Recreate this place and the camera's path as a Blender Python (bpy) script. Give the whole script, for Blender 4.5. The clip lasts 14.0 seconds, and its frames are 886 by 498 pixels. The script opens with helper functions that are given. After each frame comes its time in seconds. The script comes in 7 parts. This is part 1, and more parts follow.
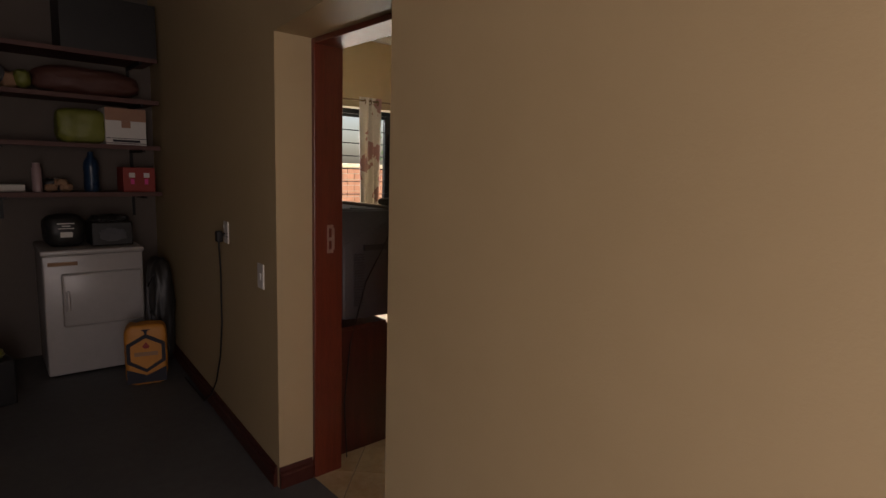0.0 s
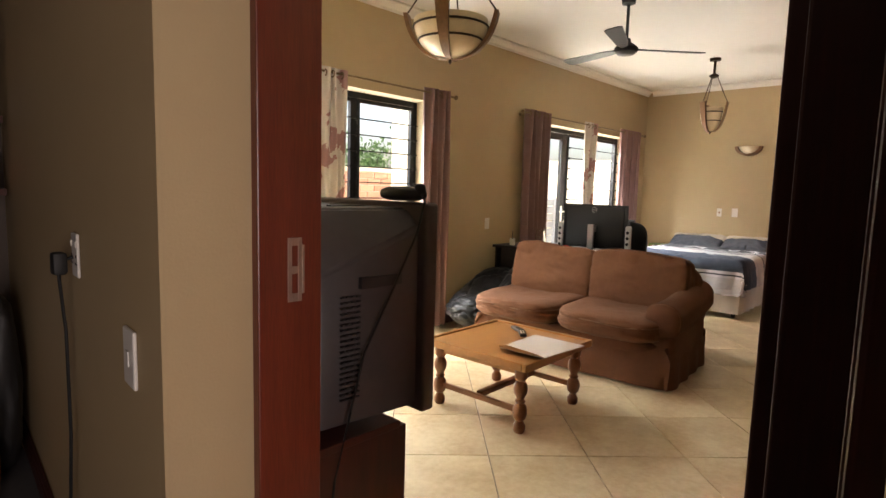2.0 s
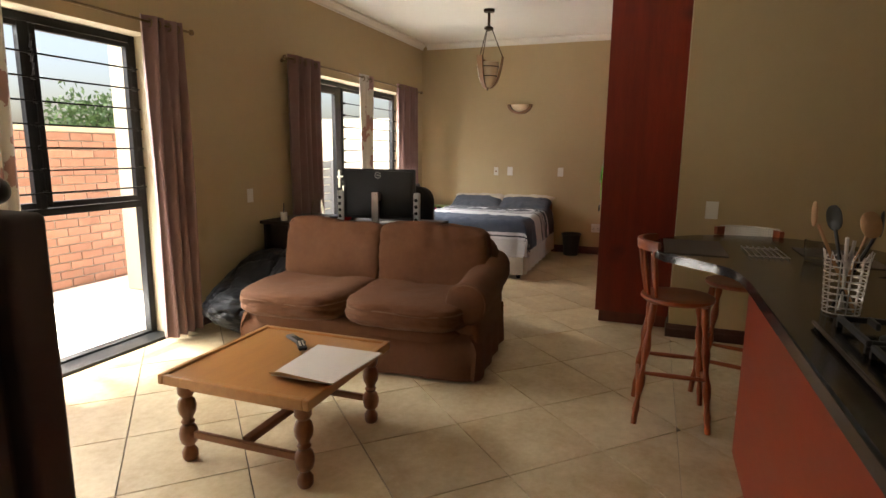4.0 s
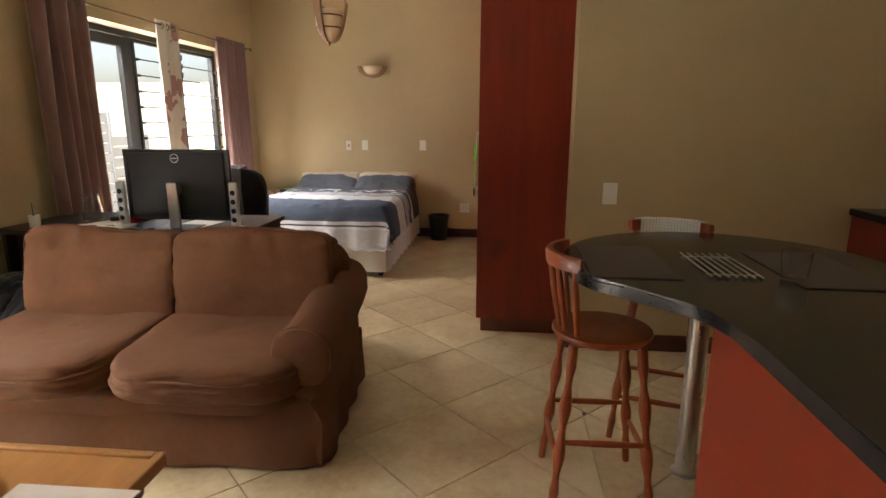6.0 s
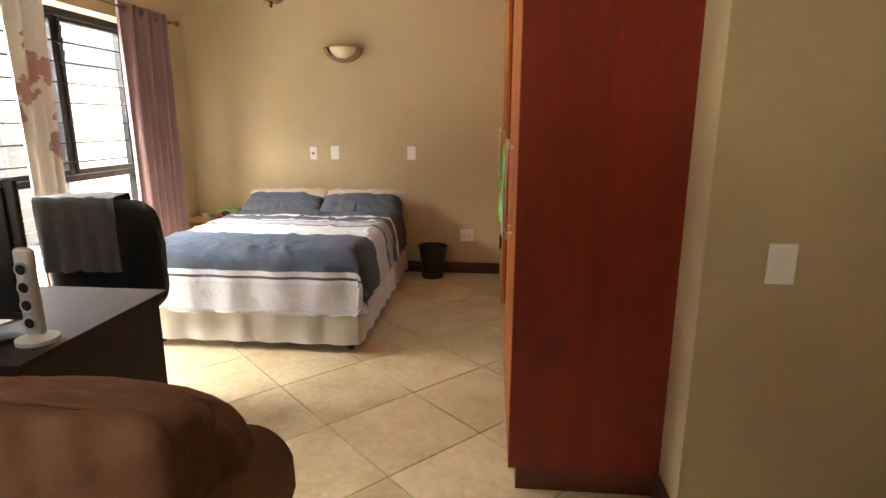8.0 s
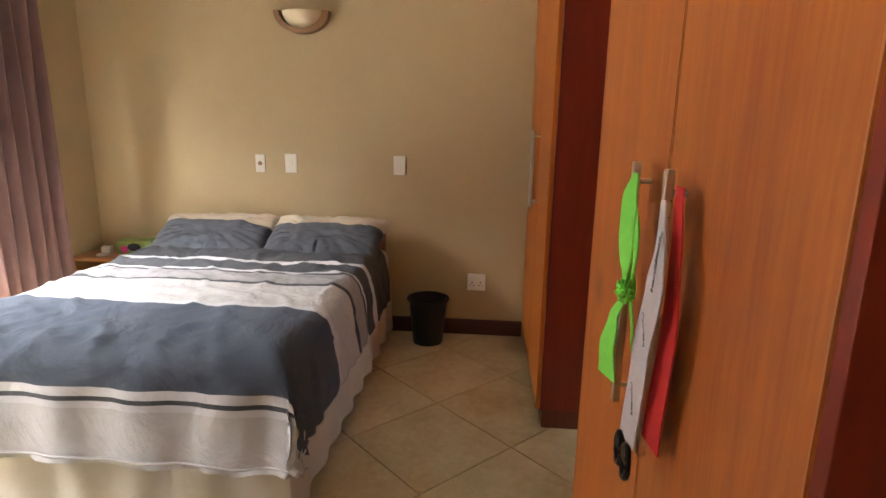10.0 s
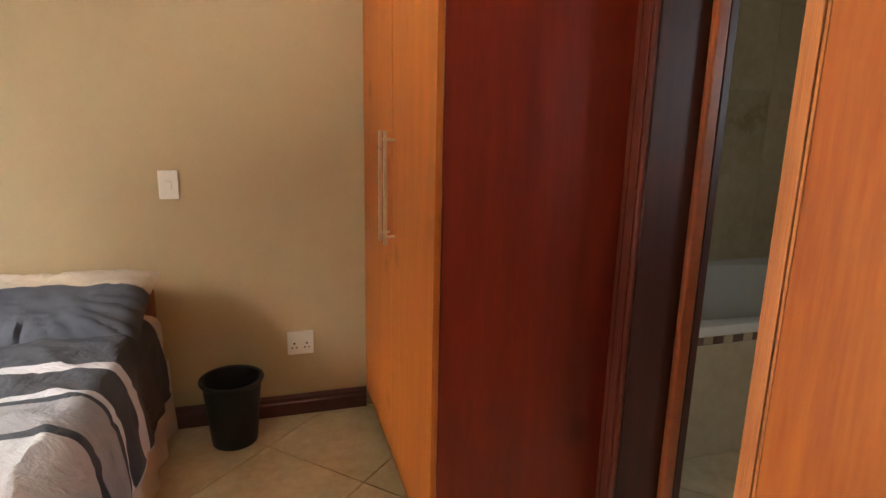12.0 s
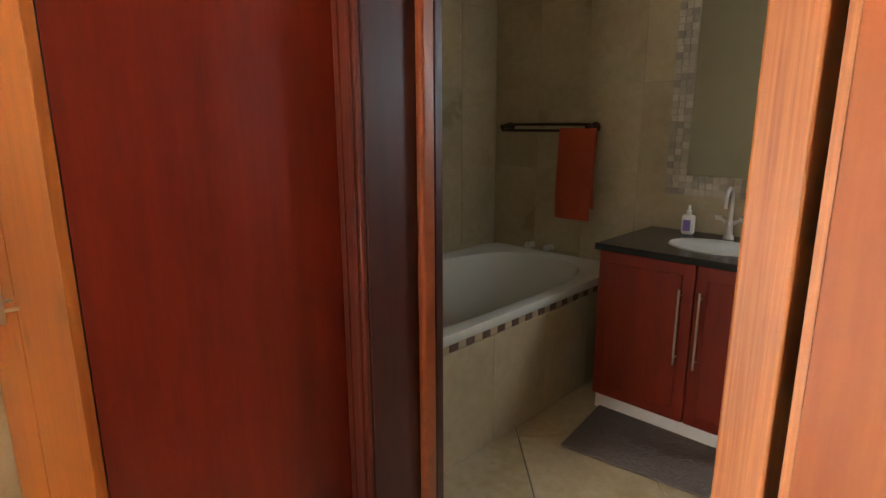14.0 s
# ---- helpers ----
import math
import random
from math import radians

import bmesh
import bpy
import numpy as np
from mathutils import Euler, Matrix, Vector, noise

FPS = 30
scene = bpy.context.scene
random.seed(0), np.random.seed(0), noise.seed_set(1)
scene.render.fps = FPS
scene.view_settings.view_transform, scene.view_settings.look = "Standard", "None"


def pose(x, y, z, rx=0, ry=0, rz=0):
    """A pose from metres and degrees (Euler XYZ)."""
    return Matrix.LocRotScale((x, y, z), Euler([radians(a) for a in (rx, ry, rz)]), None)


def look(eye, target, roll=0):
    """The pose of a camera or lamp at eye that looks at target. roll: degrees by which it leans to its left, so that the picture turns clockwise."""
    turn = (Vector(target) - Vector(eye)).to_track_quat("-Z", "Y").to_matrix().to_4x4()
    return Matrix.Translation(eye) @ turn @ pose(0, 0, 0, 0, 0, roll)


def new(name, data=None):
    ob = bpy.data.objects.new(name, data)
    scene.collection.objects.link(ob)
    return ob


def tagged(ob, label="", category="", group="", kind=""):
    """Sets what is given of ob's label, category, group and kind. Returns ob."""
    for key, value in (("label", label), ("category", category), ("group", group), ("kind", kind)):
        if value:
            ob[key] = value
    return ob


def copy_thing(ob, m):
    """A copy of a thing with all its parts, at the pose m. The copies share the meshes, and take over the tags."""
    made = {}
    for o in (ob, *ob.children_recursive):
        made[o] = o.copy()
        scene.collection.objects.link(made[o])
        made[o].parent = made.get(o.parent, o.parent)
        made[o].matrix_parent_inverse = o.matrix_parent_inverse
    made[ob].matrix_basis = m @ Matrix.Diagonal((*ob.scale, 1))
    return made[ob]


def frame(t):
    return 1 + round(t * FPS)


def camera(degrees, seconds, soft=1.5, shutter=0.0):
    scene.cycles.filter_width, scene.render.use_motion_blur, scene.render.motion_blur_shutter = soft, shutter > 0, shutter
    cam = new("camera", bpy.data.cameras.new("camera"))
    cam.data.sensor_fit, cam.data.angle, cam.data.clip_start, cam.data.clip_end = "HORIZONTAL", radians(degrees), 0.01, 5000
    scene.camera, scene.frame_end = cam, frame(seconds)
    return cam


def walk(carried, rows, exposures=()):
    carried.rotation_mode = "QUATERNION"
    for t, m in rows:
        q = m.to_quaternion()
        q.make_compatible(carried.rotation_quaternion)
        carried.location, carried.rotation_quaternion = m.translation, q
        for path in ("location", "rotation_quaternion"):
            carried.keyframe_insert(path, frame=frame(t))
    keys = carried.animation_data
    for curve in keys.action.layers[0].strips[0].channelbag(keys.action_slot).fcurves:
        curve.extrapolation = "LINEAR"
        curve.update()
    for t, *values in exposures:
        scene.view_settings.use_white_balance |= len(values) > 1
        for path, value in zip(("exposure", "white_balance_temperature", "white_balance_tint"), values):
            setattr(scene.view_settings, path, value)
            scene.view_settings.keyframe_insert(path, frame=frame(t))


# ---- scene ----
import itertools

cam = camera(76.8, 14.0)
PATH = [
    (0, (-0.076, -0.153, 1.468), (1.241, 1.327, 1.197), 1.6),
    (0.5, (0.069, 0.209, 1.405), (1.379, 1.699, 1.161), 1.8),
    (1, (0.249, 0.607, 1.35), (1.546, 2.113, 1.126), 1.7),
    (1.5, (0.407, 0.877, 1.342), (1.745, 2.347, 1.12), 1.7),
    (2, (0.618, 1.127, 1.323), (2.077, 2.477, 1.105), 1.6),
    (2.5, (0.764, 1.284, 1.338), (2.368, 2.455, 1.096), 1.5),
    (3, (0.939, 1.412, 1.334), (2.677, 2.364, 1.059), 1.1),
    (3.5, (1.138, 1.493, 1.335), (2.932, 2.322, 1.027), 0.7),
    (4, (1.321, 1.557, 1.352), (3.167, 2.244, 1.008), 0.6),
    (4.2, (1.377, 1.566, 1.363), (3.248, 2.174, 1.003), 0.4),
    (6.3, (2.599, 1.802, 1.366), (4.538, 2.002, 0.921), 0.2),
    (6.5, (2.764, 1.828, 1.359), (4.704, 2.024, 0.915), 0.2),
    (7, (3.191, 1.894, 1.365), (5.133, 2.074, 0.919), 0.1),
    (7.5, (3.584, 1.946, 1.369), (5.526, 2.116, 0.923), 0.3),
    (7.7, (3.75, 1.975, 1.369), (5.692, 2.145, 0.924), 0.2),
    (9.8, (5.40, 2.158, 1.353), (7.345, 2.318, 0.918), 0.9),
    (10, (5.521, 2.181, 1.35), (7.467, 2.334, 0.914), 1.1),
    (10.5, (5.817, 2.246, 1.345), (7.766, 2.367, 0.91), 1.5),
    (11, (6.123, 2.284, 1.378), (8.07, 2.286, 0.92), 1.2),
    (11.5, (6.283, 2.386, 1.348), (8.214, 2.088, 0.922), 1.4),
    (12, (6.49, 2.333, 1.344), (8.357, 1.756, 0.92), 1.2),
    (12.5, (6.62, 2.296, 1.351), (8.387, 1.459, 0.934), 0.9),
    (13, (6.727, 2.241, 1.367), (8.344, 1.145, 0.937), 0.5),
    (13.5, (6.775, 2.175, 1.373), (8.261, 0.907, 0.944), 0.2),
    (14, (6.798, 2.13, 1.386), (8.159, 0.732, 0.947), -0.2),
]
walk(cam, [(t, look(eye, target, roll)) for t, eye, target, roll in PATH],
     exposures=[(0, 0.2), (0.5, 0.5), (1, 1.0), (1.5, 1.1), (2, 1.2), (2.5, 1.4), (3, 1.2), (3.5, 0.95), (4, 0.65), (6.5, 1.15), (7, 1.35), (7.7, 1.45), (10, 1.15), (11, 1.35), (12, 1.6), (12.5, 1.5), (13, 1.7), (14, 1.95)])

# ---- world, sun, exposure ----
scene.view_settings.exposure = 0.0
world = bpy.data.worlds.new("world")
scene.world = world
world.use_nodes = True
SUN_EL, SUN_AZ = radians(70), radians(8)
sky = world.node_tree.nodes.new("ShaderNodeTexSky")
sky.sky_type = "NISHITA"
sky.sun_disc = False
sky.sun_elevation = SUN_EL
sky.sun_rotation = SUN_AZ
sky.air_density, sky.dust_density = 1.0, 4.0
back = world.node_tree.nodes["Background"]
back.inputs["Strength"].default_value = 0.15
world.node_tree.links.new(sky.outputs[0], back.inputs[0])
sun = new("sun", bpy.data.lights.new("sun", "SUN"))
sun.data.energy, sun.data.angle, sun.data.color = 4.8, radians(0.6), (1, 0.96, 0.88)
sx, sy, sz = math.sin(SUN_AZ) * math.cos(SUN_EL), math.cos(SUN_AZ) * math.cos(SUN_EL), math.sin(SUN_EL)
sun.matrix_world = look((sx * 20, sy * 20, sz * 20), (0, 0, 0))


def area_lamp(name, eye, target, w, h, watts, colour=(1, 0.98, 0.95)):
    """An added area lamp standing in for daylight, near an opening."""
    d = bpy.data.lights.new(name, "AREA")
    d.shape, d.size, d.size_y, d.energy, d.color = "RECTANGLE", w, h, watts, colour
    ob = new(name, d)
    ob.matrix_world = look(eye, target)
    return ob


# Added lamps hung over the patio stand in for skylight through the doors.
area_lamp("daylight_door_1", (3.16, 6.1, 3.25), (3.3, 3.2, 0.9), 2.3, 1.5, 280)
# Added low lamps on the patio stand in for sunlight bounced off it.
area_lamp("patio_bounce_fill", (3.16, 5.35, 0.06), (3.3, 4.0, 1.9), 2.1, 0.5, 30, (1, 0.96, 0.88))
area_lamp("daylight_door_2", (6.9, 6.1, 3.2), (8.6, 3.2, 0.9), 2.3, 1.4, 500)
area_lamp("patio_bounce_fill", (7.25, 5.35, 0.06), (7.4, 4.0, 1.9), 2.1, 0.5, 28, (1, 0.96, 0.88))
area_lamp("daylight_garage", (-0.65, -2.05, 1.15), (2.0, -1.1, 1.0), 1.8, 1.9, 50, (1, 0.79, 0.74))
# Added fill lamp for the bathroom, set in the added back-wall window.
area_lamp("bathroom_fill", (6.45, -0.86, 1.75), (7.7, 0.4, 0.6), 0.55, 0.55, 5.0, (0.84, 0.93, 1.0))

# ---- materials ----


def node(nt, kind, **kw):
    n = nt.nodes.new(kind)
    for k, v in kw.items():
        n.inputs[k].default_value = v
    return n


def mk(name, c1, c2=None, scale=6.0, rough=0.6, bump=0.0, bscale=60.0, metal=0.0, stretch=(1, 1, 1), vary=0.0,
       coat=0.0, coord="Object", fine=0.35, detail=6.0, sheen=0.0, rvar=0.08, tight=0.18):
    """A surface whose colour wanders between c1 and c2 at two scales, with fine relief."""
    m = bpy.data.materials.new(name)
    m.use_nodes = True
    nt = m.node_tree
    b = nt.nodes["Principled BSDF"]
    c2 = c2 or tuple(v * 0.82 for v in c1)
    tc = nt.nodes.new("ShaderNodeTexCoord")
    mp = nt.nodes.new("ShaderNodeMapping")
    mp.inputs["Scale"].default_value = stretch
    src = tc.outputs[coord]
    info = nt.nodes.new("ShaderNodeObjectInfo")
    add = nt.nodes.new("ShaderNodeVectorMath")
    mul = nt.nodes.new("ShaderNodeMath")
    mul.operation = "MULTIPLY"
    mul.inputs[1].default_value = 37.0
    nt.links.new(info.outputs["Random"], mul.inputs[0])
    nt.links.new(src, add.inputs[0])
    nt.links.new(mul.outputs[0], add.inputs[1])
    nt.links.new(add.outputs[0], mp.inputs[0])
    n1 = node(nt, "ShaderNodeTexNoise", Scale=scale, Detail=detail, Roughness=0.6)
    n2 = node(nt, "ShaderNodeTexNoise", Scale=scale * 9, Detail=4.0, Roughness=0.6)
    nt.links.new(mp.outputs[0], n1.inputs["Vector"])
    nt.links.new(mp.outputs[0], n2.inputs["Vector"])
    mix = nt.nodes.new("ShaderNodeMix")
    mix.data_type = "FLOAT"
    mix.inputs[0].default_value = fine
    nt.links.new(n1.outputs[0], mix.inputs[2])
    nt.links.new(n2.outputs[0], mix.inputs[3])
    ramp = nt.nodes.new("ShaderNodeValToRGB")
    ramp.color_ramp.elements[0].position, ramp.color_ramp.elements[1].position = 0.5 - tight, 0.5 + tight
    ramp.color_ramp.elements[0].color = (*c2, 1)
    ramp.color_ramp.elements[1].color = (*c1, 1)
    nt.links.new(mix.outputs[0], ramp.inputs[0])
    col = ramp.outputs[0]
    if vary:
        hsv = nt.nodes.new("ShaderNodeHueSaturation")
        mr = nt.nodes.new("ShaderNodeMapRange")
        mr.inputs[3].default_value, mr.inputs[4].default_value = 1 - vary, 1 + vary
        nt.links.new(info.outputs["Random"], mr.inputs[0])
        nt.links.new(mr.outputs[0], hsv.inputs["Value"])
        nt.links.new(col, hsv.inputs["Color"])
        col = hsv.outputs[0]
    nt.links.new(col, b.inputs["Base Color"])
    rr = nt.nodes.new("ShaderNodeMapRange")
    rr.inputs[3].default_value, rr.inputs[4].default_value = max(0.02, rough - rvar), min(1, rough + rvar)
    nt.links.new(n1.outputs[0], rr.inputs[0])
    nt.links.new(rr.outputs[0], b.inputs["Roughness"])
    b.inputs["Metallic"].default_value = metal
    b.inputs["Coat Weight"].default_value = coat
    b.inputs["Coat Roughness"].default_value = 0.12
    b.inputs["Sheen Weight"].default_value = sheen
    if bump:
        bn = node(nt, "ShaderNodeTexNoise", Scale=bscale, Detail=5.0, Roughness=0.65)
        nt.links.new(mp.outputs[0], bn.inputs["Vector"])
        bp = node(nt, "ShaderNodeBump", Strength=bump, Distance=0.01)
        nt.links.new(bn.outputs[0], bp.inputs["Height"])
        nt.links.new(bp.outputs[0], b.inputs["Normal"])
    return m


def knots(m, scale):
    """Sparse dark knots with a soft halo in a veneer."""
    nt = m.node_tree
    b = nt.nodes["Principled BSDF"]
    old = b.inputs["Base Color"].links[0].from_socket
    mp = next(n for n in nt.nodes if n.type == "MAPPING").inputs[0].links[0].from_socket
    wob = node(nt, "ShaderNodeTexNoise", Scale=9.0, Detail=3.0)
    nt.links.new(mp, wob.inputs["Vector"])
    v = node(nt, "ShaderNodeTexVoronoi", Scale=scale)
    nt.links.new(mp, v.inputs["Vector"])
    add = nt.nodes.new("ShaderNodeMath")
    add.operation = "MULTIPLY_ADD"
    add.inputs[1].default_value = 0.09
    nt.links.new(wob.outputs[0], add.inputs[0])
    nt.links.new(v.outputs["Distance"], add.inputs[2])
    r = nt.nodes.new("ShaderNodeMapRange")
    r.inputs[1].default_value, r.inputs[2].default_value = 0.075, 0.20
    r.inputs[3].default_value, r.inputs[4].default_value = 0.55, 1.0
    nt.links.new(add.outputs[0], r.inputs[0])
    mix = nt.nodes.new("ShaderNodeMix")
    mix.data_type, mix.blend_type = "RGBA", "MULTIPLY"
    mix.inputs[0].default_value = 1.0
    nt.links.new(old, mix.inputs[6])
    nt.links.new(r.outputs[0], mix.inputs[7])
    nt.links.new(mix.outputs[2], b.inputs["Base Color"])


PAINT = mk("tan_wall_paint", (0.47, 0.365, 0.205), (0.43, 0.33, 0.18), 0.9, 0.62, 0.12, 140, fine=0.25)
PAINT_REVEAL = mk("cream_plaster", (0.62, 0.54, 0.37), (0.57, 0.49, 0.33), 1.5, 0.7, 0.12, 120)
CEIL = mk("white_ceiling_paint", (0.78, 0.76, 0.70), (0.74, 0.72, 0.66), 1.0, 0.8, 0.05, 90)
GARAGE_FLOOR = mk("grey_garage_screed", (0.12, 0.12, 0.12), (0.08, 0.08, 0.083), 2.0, 0.6, 0.15, 60)
# The garage's shade is put into this darkened wall colour.
GARAGE_SHADE_PAINT = mk("garage_paint_darkened_for_shade", (0.12, 0.095, 0.078), (0.10, 0.08, 0.065), 0.9, 0.7, 0.12, 140)
TILE = mk("cream_porcelain_tile", (0.61, 0.51, 0.33), (0.41, 0.30, 0.16), 3.0, 0.34, 0.03, 25, vary=0.05, tight=0.14, rvar=0.04, fine=0.3, detail=8)
GROUT = mk("grey_grout", (0.13, 0.105, 0.08), (0.09, 0.075, 0.055), 8, 0.9, 0.2, 120)
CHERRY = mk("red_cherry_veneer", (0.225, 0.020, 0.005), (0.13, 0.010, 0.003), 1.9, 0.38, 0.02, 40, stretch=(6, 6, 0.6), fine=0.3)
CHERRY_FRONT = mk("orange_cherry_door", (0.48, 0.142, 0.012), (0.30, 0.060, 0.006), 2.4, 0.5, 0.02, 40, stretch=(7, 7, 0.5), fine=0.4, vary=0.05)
CHERRY_EDGE = mk("light_orange_wood", (0.54, 0.200, 0.056), (0.29, 0.080, 0.020), 5, 0.38, 0.05, 60, stretch=(22, 22, 0.4), fine=0.5, tight=0.14)
knots(CHERRY, 2.1)
knots(CHERRY_FRONT, 2.6)
MAHOG = mk("mahogany_frame", (0.16, 0.030, 0.014), (0.085, 0.014, 0.008), 3.0, 0.32, 0.05, 50, stretch=(12, 12, 0.7), coat=0.3, fine=0.5)
SKIRT = mk("mahogany_skirting", (0.080, 0.022, 0.014), (0.050, 0.012, 0.008), 3.0, 0.42, 0.03, 60, fine=0.4)
BLACK_ALU = mk("black_aluminium", (0.014, 0.014, 0.015), (0.010, 0.010, 0.011), 4, 0.4)
BLACK_PLASTIC = mk("black_plastic", (0.018, 0.017, 0.017), (0.012, 0.012, 0.012), 6, 0.45, 0.04, 300)
TV_PLASTIC = mk("charcoal_tv_plastic", (0.075, 0.066, 0.067), (0.058, 0.051, 0.052), 5, 0.45, 0.05, 400)
TV_DARK = mk("dark_tv_recess", (0.034, 0.030, 0.031), (0.026, 0.023, 0.024), 5, 0.55)
DARKWOOD = mk("dark_brown_veneer", (0.028, 0.016, 0.012), (0.018, 0.010, 0.008), 3, 0.5, 0.02, 60, stretch=(1, 8, 8))
PINE = mk("honey_oak_table", (0.42, 0.20, 0.06), (0.33, 0.14, 0.038), 3.0, 0.33, 0.03, 60, stretch=(1, 9, 9), coat=0.25)
PINE_LEG = mk("turned_brown_oak", (0.24, 0.095, 0.035), (0.15, 0.055, 0.02), 5.0, 0.38, 0.05, 60, coat=0.2)
STOOLWOOD = mk("red_stained_pine", (0.35, 0.085, 0.021), (0.20, 0.038, 0.010), 5.0, 0.36, 0.04, 60, coat=0.15)
SOFA = mk("brown_microfibre", (0.138, 0.052, 0.017), (0.098, 0.035, 0.010), 3.0, 0.92, 0.25, 220)
SOFA_PIPE = mk("tan_piping", (0.17, 0.08, 0.04), None, 8, 0.9)
LEATHER = mk("black_leatherette", (0.013, 0.013, 0.015), (0.006, 0.006, 0.007), 6, 0.42, 0.2, 26)
CURTAIN = mk("mauve_curtain_cloth", (0.25, 0.145, 0.135), (0.20, 0.110, 0.10), 5, 0.75, 0.2, 300, sheen=0.3)
CHROME = mk("brushed_chrome", (0.74, 0.72, 0.69), (0.62, 0.60, 0.58), 20, 0.30, metal=1.0)
BRASS = mk("aged_brass", (0.26, 0.19, 0.10), (0.16, 0.11, 0.06), 20, 0.35, metal=1.0)
BRONZE = mk("dark_bronze", (0.075, 0.045, 0.025), (0.04, 0.025, 0.015), 20, 0.45, 0.1, 90, metal=0.7)
SILVER = mk("silver_plastic", (0.55, 0.55, 0.54), (0.50, 0.50, 0.49), 8, 0.38, metal=0.25)
GATE = mk("grey_gate_paint", (0.19, 0.20, 0.22), (0.16, 0.17, 0.19), 4, 0.6)
WHITE_PL = mk("white_switch_plastic", (0.74, 0.72, 0.66), (0.70, 0.68, 0.62), 6, 0.35)
WHITE_METAL = mk("white_enamel", (0.44, 0.42, 0.40), (0.38, 0.36, 0.34), 3, 0.3, 0.02, 200)
GRANITE = mk("dark_granite", (0.030, 0.030, 0.034), (0.010, 0.010, 0.012), 90, 0.16, 0.01, 200, fine=0.5)
ORANGE_PANEL = mk("orange_red_panel", (0.30, 0.038, 0.012), (0.24, 0.028, 0.009), 1.5, 0.4, 0.02, 50, stretch=(1, 4, 4))
LETTER = mk("cream_letter_paper", (0.64, 0.58, 0.52), (0.60, 0.54, 0.48), 4, 0.8)
SHEET = mk("white_valance", (0.60, 0.575, 0.54), (0.53, 0.51, 0.48), 5, 0.9, 0.2, 60)
DUVETHEM = mk("pale_duvet_hem", (0.50, 0.49, 0.51), None, 5, 0.9)
LAMPGLASS = mk("alabaster_glass", (0.80, 0.70, 0.50), (0.68, 0.57, 0.38), 12, 0.35, 0.05, 30)
LAMPWOOD = mk("carved_lamp_wood", (0.30, 0.155, 0.065), (0.14, 0.07, 0.03), 60, 0.5, 0.4, 160, fine=0.5)
PAPER = mk("white_paper", (0.72, 0.70, 0.66), (0.68, 0.66, 0.62), 4, 0.8)
KRAFT = mk("kraft_envelope", (0.50, 0.33, 0.17), (0.44, 0.28, 0.14), 6, 0.8)
BRICK = mk("red_face_brick", (0.47, 0.25, 0.18), (0.39, 0.20, 0.14), 8, 0.85, 0.3, 90, vary=0.15)
MORTAR = mk("grey_mortar", (0.40, 0.36, 0.32), (0.33, 0.30, 0.27), 8, 0.95, 0.3, 90)
PAVING = mk("concrete_paving", (0.58, 0.54, 0.48), (0.50, 0.46, 0.41), 3, 0.85, 0.2, 60)
PLASTER_OUT = mk("cream_outside_plaster", (0.62, 0.55, 0.42), (0.56, 0.50, 0.38), 2, 0.85, 0.2, 90)
LEAF = mk("green_leaf", (0.14, 0.22, 0.07), (0.10, 0.17, 0.05), 3, 0.55, vary=0.2)
BARK = mk("grey_bark", (0.15, 0.12, 0.09), (0.09, 0.07, 0.05), 8, 0.9, 0.5, 40)
BATHTILE = mk("beige_wall_tile", (0.52, 0.43, 0.28), (0.37, 0.285, 0.165), 2.6, 0.3, 0.04, 20, vary=0.05, detail=8)
MOSAIC = mk("stone_mosaic", (0.52, 0.47, 0.38), (0.34, 0.29, 0.22), 6, 0.5, 0.1, 60, vary=0.3)
BATHWHITE = mk("white_acrylic", (0.66, 0.64, 0.58), (0.62, 0.60, 0.55), 2, 0.18)
DARKMOSAIC = mk("brown_mosaic", (0.17, 0.10, 0.075), (0.12, 0.07, 0.05), 8, 0.4)
TOWEL = mk("orange_towel", (0.50, 0.085, 0.030), (0.42, 0.065, 0.022), 20, 0.95, 0.5, 220)
MAT = mk("grey_brown_bath_mat", (0.20, 0.155, 0.13), (0.14, 0.105, 0.09), 30, 0.95, 0.6, 260)
RUBBER = mk("black_rubber", (0.012, 0.012, 0.012), None, 8, 0.6)
RED = mk("red_cloth", (0.52, 0.010, 0.014), None, 8, 0.8)
LIME = mk("lime_green_cloth", (0.24, 0.85, 0.10), (0.18, 0.72, 0.07), 8, 0.7)
RIBBON = mk("lilac_lanyard", (0.58, 0.54, 0.60), None, 8, 0.7)
INK = mk("dark_ink", (0.02, 0.02, 0.03), None, 8, 0.7)
for m, level in ((LEATHER, 0.22), (BLACK_ALU, 0.25), (DARKWOOD, 0.25)):
    m.node_tree.nodes["Principled BSDF"].inputs["Specular IOR Level"].default_value = level
GREYCLOTH = mk("grey_blanket", (0.12, 0.12, 0.125), (0.08, 0.08, 0.085), 12, 0.95, 0.4, 150)
YELLOW = mk("orange_bag_print", (0.60, 0.26, 0.035), (0.5, 0.2, 0.03), 5, 0.5, 0.1, 30)
OLIVE = mk("green_bag_print", (0.22, 0.24, 0.04), (0.16, 0.17, 0.03), 9, 0.5, 0.2, 30)
CARD = mk("brown_cardboard", (0.36, 0.22, 0.13), (0.30, 0.18, 0.10), 6, 0.85)
REDBOX = mk("red_carton", (0.30, 0.030, 0.018), None, 6, 0.5)
BLUEPL = mk("blue_bottle_plastic", (0.015, 0.04, 0.09), None, 6, 0.3)
SHELFWOOD = mk("red_brown_shelf_board", (0.11, 0.045, 0.035), (0.08, 0.03, 0.022), 4, 0.6, 0.05, 60)
UTENSIL = mk("beech_utensil", (0.42, 0.24, 0.11), (0.33, 0.18, 0.08), 9, 0.6)
